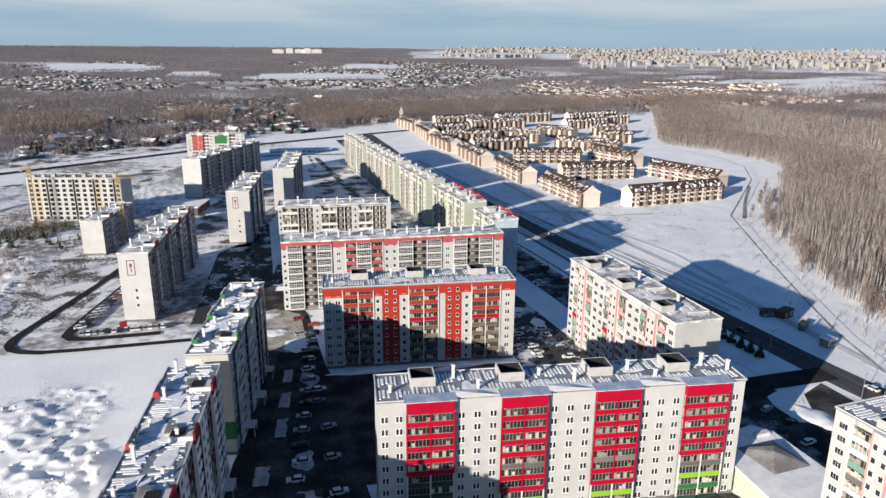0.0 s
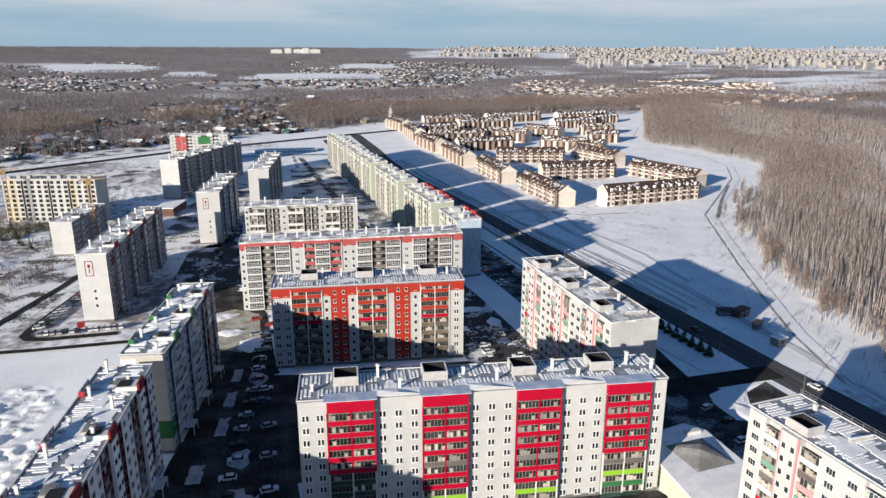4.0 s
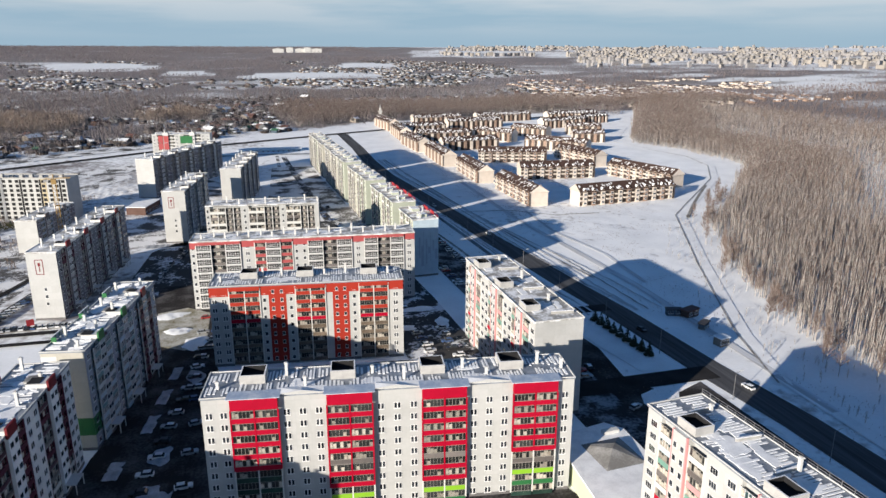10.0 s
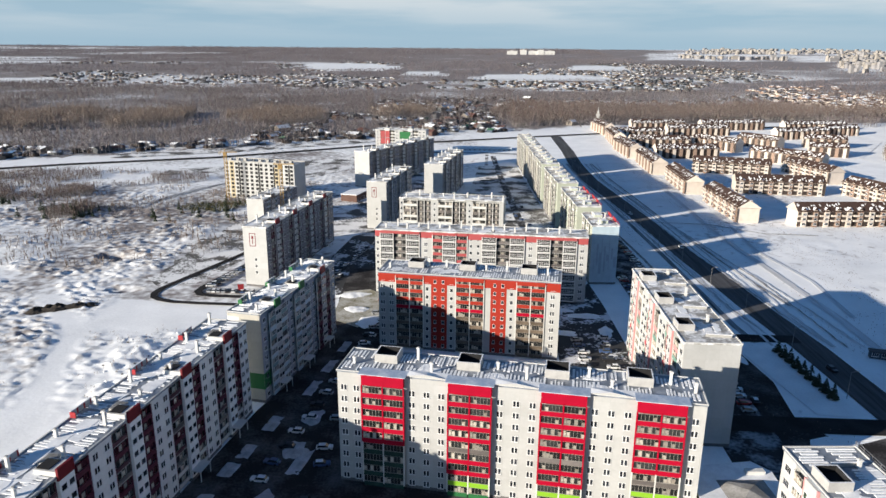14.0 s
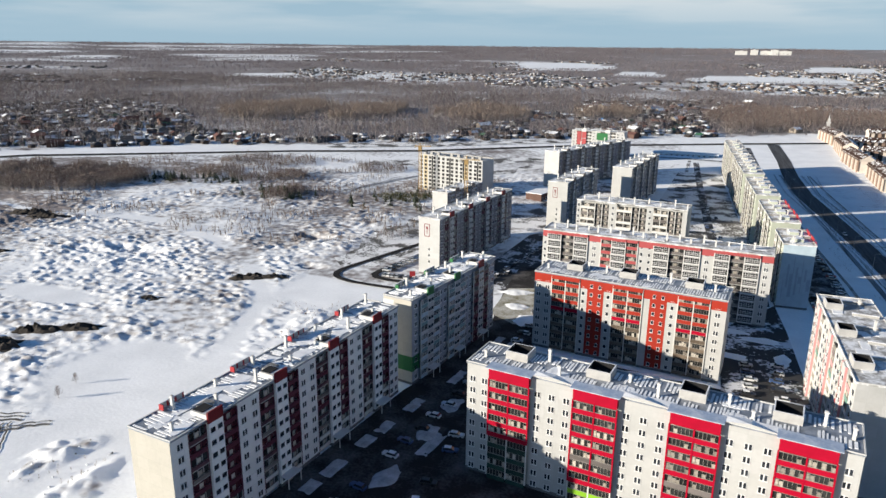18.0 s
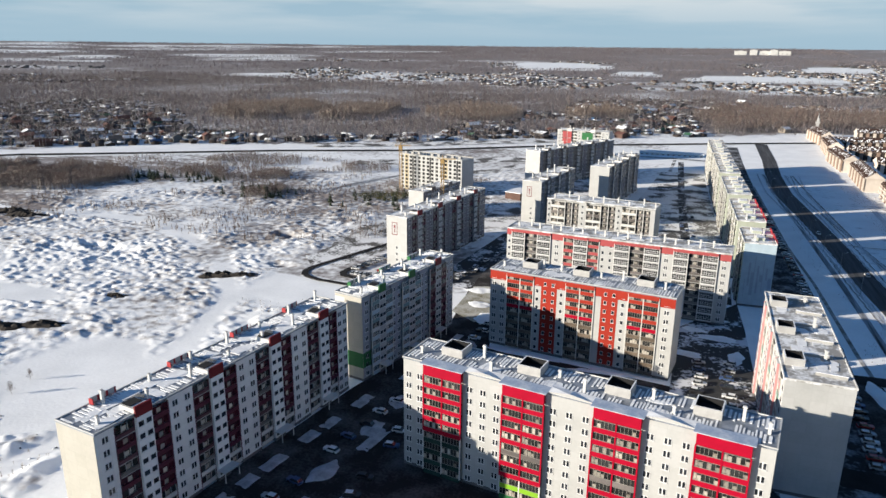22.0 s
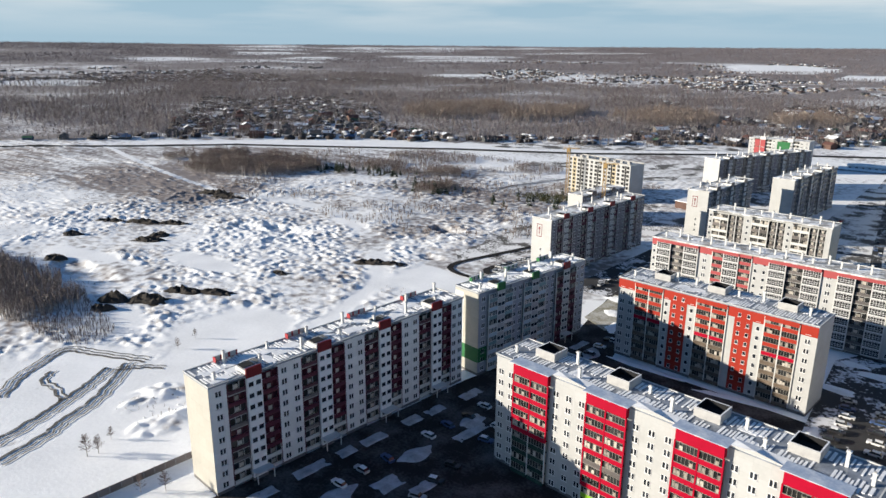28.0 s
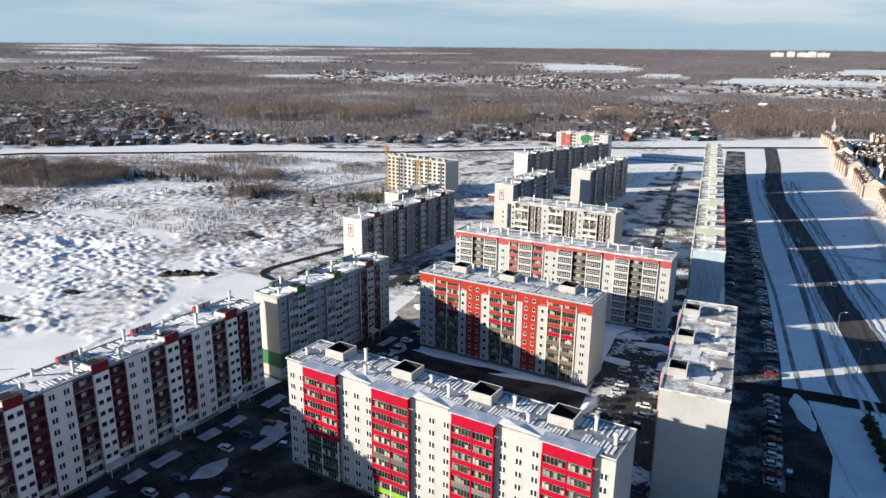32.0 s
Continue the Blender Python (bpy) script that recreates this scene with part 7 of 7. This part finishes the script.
def far_houses(name, boxes, n, seed, label, wall, roof, size=9.0):
    """Gabled houses too far off to tell apart, in one mesh."""
    r = np.random.default_rng(seed)
    xy = np.concatenate([np.column_stack([r.uniform(x0, x1, n), r.uniform(y0, y1, n)]) for x0, x1, y0, y1 in boxes])
    road_y = np.interp(xy[:, 0], [-900, -676, -521, -318, -200, -46, 120, 300, 520], [60, 304, 463, 590, 645, 752, 830, 905, 960])
    xy = xy[(lattice(xy[:, 0], xy[:, 1], 150, seed) > (0.3 if "near" not in name else -1)) & free_of_fields(xy) & (xy[:, 1] > road_y + 56) & (("near" not in name) | (village(xy[:, 0], xy[:, 1]) > 0.5)) & (("village" not in name) | ("near" in name) | (hamlets(xy[:, 0], xy[:, 1]) > 0.5))]
    k = len(xy)
    w, d, h = r.uniform(0.8, 1.4, k) * size / 2, r.uniform(0.7, 1.1, k) * size / 2, r.uniform(1.9, 3.4, k)
    a = r.uniform(-0.3, 0.3, k) + np.where(r.random(k) < 0.5, 0.6, 0.6 + np.pi / 2)
    loc = np.array([[-1, -1, 0], [1, -1, 0], [1, 1, 0], [-1, 1, 0], [-1, -1, 1], [1, -1, 1], [1, 1, 1], [-1, 1, 1], [-1, 0, 1.5], [1, 0, 1.5]], float)
    P = np.stack([loc[None, :, 0] * w[:, None], loc[None, :, 1] * d[:, None], loc[None, :, 2] * h[:, None] - (loc[None, :, 2] == 0)], -1)
    c, s = np.cos(a)[:, None], np.sin(a)[:, None]
    X = P[..., 0] * c - P[..., 1] * s + xy[:, 0, None]
    Y = P[..., 0] * s + P[..., 1] * c + xy[:, 1, None]
    Z = P[..., 2] + far_rise(xy[:, 0], xy[:, 1])[:, None]
    q = np.array([[0, 1, 5, 4], [1, 2, 6, 5], [2, 3, 7, 6], [3, 0, 4, 7], [4, 5, 9, 8], [6, 7, 8, 9], [5, 6, 9, 9], [7, 4, 8, 8]])
    tri = np.concatenate([q[:6][:, [0, 1, 2]], q[:6][:, [0, 2, 3]], q[6:][:, [0, 1, 2]]])
    mi = np.array([0, 0, 0, 0, 1, 1, 0, 0, 0, 0, 1, 1, 0, 0])
    F = (np.arange(k)[:, None, None] * 10 + tri[None]).reshape(-1, 3)
    me = numpy_mesh(name, np.stack([X, Y, Z], -1).reshape(-1, 3), F, [wall, roof], np.tile(mi, k))
    tagged(new(name, me), label, "houses", kind="stuff")


far_houses("near_village", [(-1700, 100, 380, 1500)], 4200, 4, "crowded village sheds and houses with dark roofs", "hut_a", "top_dark", 8.0)
far_houses("near_village_snow", [(-1700, 100, 380, 1500)], 2900, 14, "village sheds and houses with snowy roofs", "hut_d", "top_snow", 9.0)
for name, n, seed, label, wall, roof in (("far_village", 1500, 5, "far village houses with snowy roofs", "hut_b", "top_snow"), ("far_village_dark", 2200, 6, "far village houses with dark roofs", "hut_d", "top_dark"), ("far_village_red", 1500, 7, "far village houses with red roofs", "hut_b", "top_rust")):
    far_houses(name, [(-2000, -300, 600, 2600), (-500, 900, 1100, 2900)], n, seed, label, wall, roof)
far_houses("far_suburb", [(580, 1100, 960, 1400), (640, 1250, 1150, 1700)], 300, 8, "far ochre suburb houses", "town_brick", "top_snow", 11.0)
far_houses("far_suburb_brown", [(600, 1050, 960, 1350), (640, 1250, 1150, 1600)], 520, 9, "far brown-roofed suburb houses", "town_wall", "town_roof", 12.0)

# ---- the city on the horizon ----
city_r = random.Random(77)
SLABS = []
for w, d, h, m in ((52, 13, 22, "city"), (36, 13, 25, "city"), (20, 17, 33, "city"), (66, 13, 20, "city"), (46, 13, 22, "city_warm"), (20, 18, 30, "city_warm")):
    b = Build().box(-w / 2, w / 2, -d / 2, d / 2, -4, h, 0).box(-w / 2, w / 2, -d / 2, d / 2, h, h + 0.8, 1)
    for i in range(3):
        b.box(-w / 2 + w * (i + 0.4) / 3, -w / 2 + w * (i + 0.6) / 3, -2, 2, h + 0.8, h + 3.4, 0)
    SLABS.append(b.mesh("city_block", [m, "hut_d"]))
count = 0
while count < 270:
    a = radians(city_r.uniform(17.5, 52))
    d = city_r.uniform(2500, 4500)
    lim = 2500 if a > radians(27) else 3300
    x, y = d * math.sin(a), d * math.cos(a)
    if d < lim or float(lattice(x, y, 240, 91)) < 0.34:
        continue
    ob = new("city_block", SLABS[city_r.randrange(6)])
    ob.matrix_basis = pose(x, y, float(far_rise(x, y)), 0, 0, city_r.choice((10, 100, 35)) + city_r.uniform(-6, 6)) @ Matrix.Diagonal((0.62, 0.62, 0.5 if count % 3 else 0.72, 1))
    tagged(ob, "pale apartment block in the far city", "apartment block", "far city blocks")
    count += 1
rn = np.random.default_rng(78)
a, d = np.radians(rn.uniform(16, 54, 3000)), rn.uniform(2800, 4650, 3000)
xy = np.column_stack([d * np.sin(a), d * np.cos(a)])
xy = xy[(lattice(xy[:, 0], xy[:, 1], 240, 91) > 0.36) & ((a > radians(27)) | (d > 3400))]
k = len(xy)
w, e, h, turn = rn.uniform(5, 18, k), rn.uniform(4, 6, k), rn.choice([6, 9, 11, 14], k) * rn.uniform(0.9, 1.1, k), rn.choice([0.2, 0.6, 1.75], k)
loc = np.array([[-1, -1, -0.2], [1, -1, -0.2], [1, 1, -0.2], [-1, 1, -0.2], [-1, -1, 1], [1, -1, 1], [1, 1, 1], [-1, 1, 1]], float)
px, py = loc[None, :, 0] * w[:, None], loc[None, :, 1] * e[:, None]
c, q = np.cos(turn)[:, None], np.sin(turn)[:, None]
V = np.stack([px * c - py * q + xy[:, :1], px * q + py * c + xy[:, 1:], loc[None, :, 2] * h[:, None] + far_rise(xy[:, 0], xy[:, 1])[:, None]], -1)
quad = np.array([[0, 1, 5, 4], [1, 2, 6, 5], [2, 3, 7, 6], [3, 0, 4, 7], [4, 5, 6, 7]])
me = numpy_mesh("far_city", V.reshape(-1, 3), (np.arange(k)[:, None, None] * 8 + quad[None]).reshape(-1, 4), ["city", "city_warm"], np.repeat(rn.integers(0, 2, k), 5))
tagged(new("far_city", me), "crowded pale houses of the far city", "houses", kind="stuff")
WHITE = [Build().box(-w, w, -7, 7, -4, h, 0).box(-w, w, -7, 7, h, h + 0.8, 0).box(-w * 0.3, w * 0.3, -2, 2, h + 0.8, h + 3, 0).mesh("city_block", ["pale"]) for w, h in ((30, 20), (18, 26))]
for i, (x, y) in enumerate(((205, 3690), (262, 3690), (310, 3700), (350, 3690), (395, 3695))):
    ob = new("city_block", WHITE[i % 2])
    ob.matrix_basis = pose(x * 1.03, y * 1.03, float(far_rise(x * 1.03, y * 1.03)), 0, 0, 5) @ Matrix.Scale(0.9, 4)
    tagged(ob, "white apartment block standing alone far off", "apartment block", "far white blocks")

# red sign beside the emblem slab
sign = root("red_sign", -47.0, 261.0, float(ground_height(-47.0, 261.0)), 20, "upright red sign board on the snow beside the slab", "sign")
part("board", Build().box(-1.3, 1.3, -0.12, 0.12, 0.5, 4.2).mesh("board", ["rail_red"]), sign)
for px in (-1.0, 1.0):
    part("post", Build().box(px - 0.08, px + 0.08, 0.12, 0.26, -0.3, 4.0).mesh("post", ["steel"]), sign)

# low brick-red shop and blue-roofed hall by the slabs
for x, y, w, d, h, wall, roofm, lab, rz in ((-30, 452, 26, 12, 5, "hut_c", "roof_snow", "low red-brick hall with a snowy flat roof", 76), (26, 718, 62, 16, 3.5, "ice", "roof_snow", "low pale blue hall with a snowy roof", 0), (198, 206, 7, 3.5, 2.8, "hut_c", "top_rust", "small rust-red cabin beside the snowy field", 20), (193, 179, 4, 3.5, 3.0, "hut_b", "roof_snow", "small tan kiosk beside the path", 10), (192, 211, 6, 2.5, 2.4, "hut_e", "top_dark", "dark steel container beside the field", -15), (197, 194, 5, 2.4, 2.2, "hut_d", "top_dark", "grey steel container in the snow", 35)):
    top = root("low_building", x, y, 0, rz, lab, "building")
    part("wall", Build().box(0, w, 0, d, -0.5, h).mesh("wall", [wall]), top)
    part("roof", Build().box(-0.3, w + 0.3, -0.3, d + 0.3, h, h + 0.4).mesh("roof", [roofm]), top)
    for i in range(max(2, int(w / 5))):
        part("window", window_mesh("wide"), top, "", (w * (i + 0.5) / max(2, int(w / 5)), 0, 0.9))
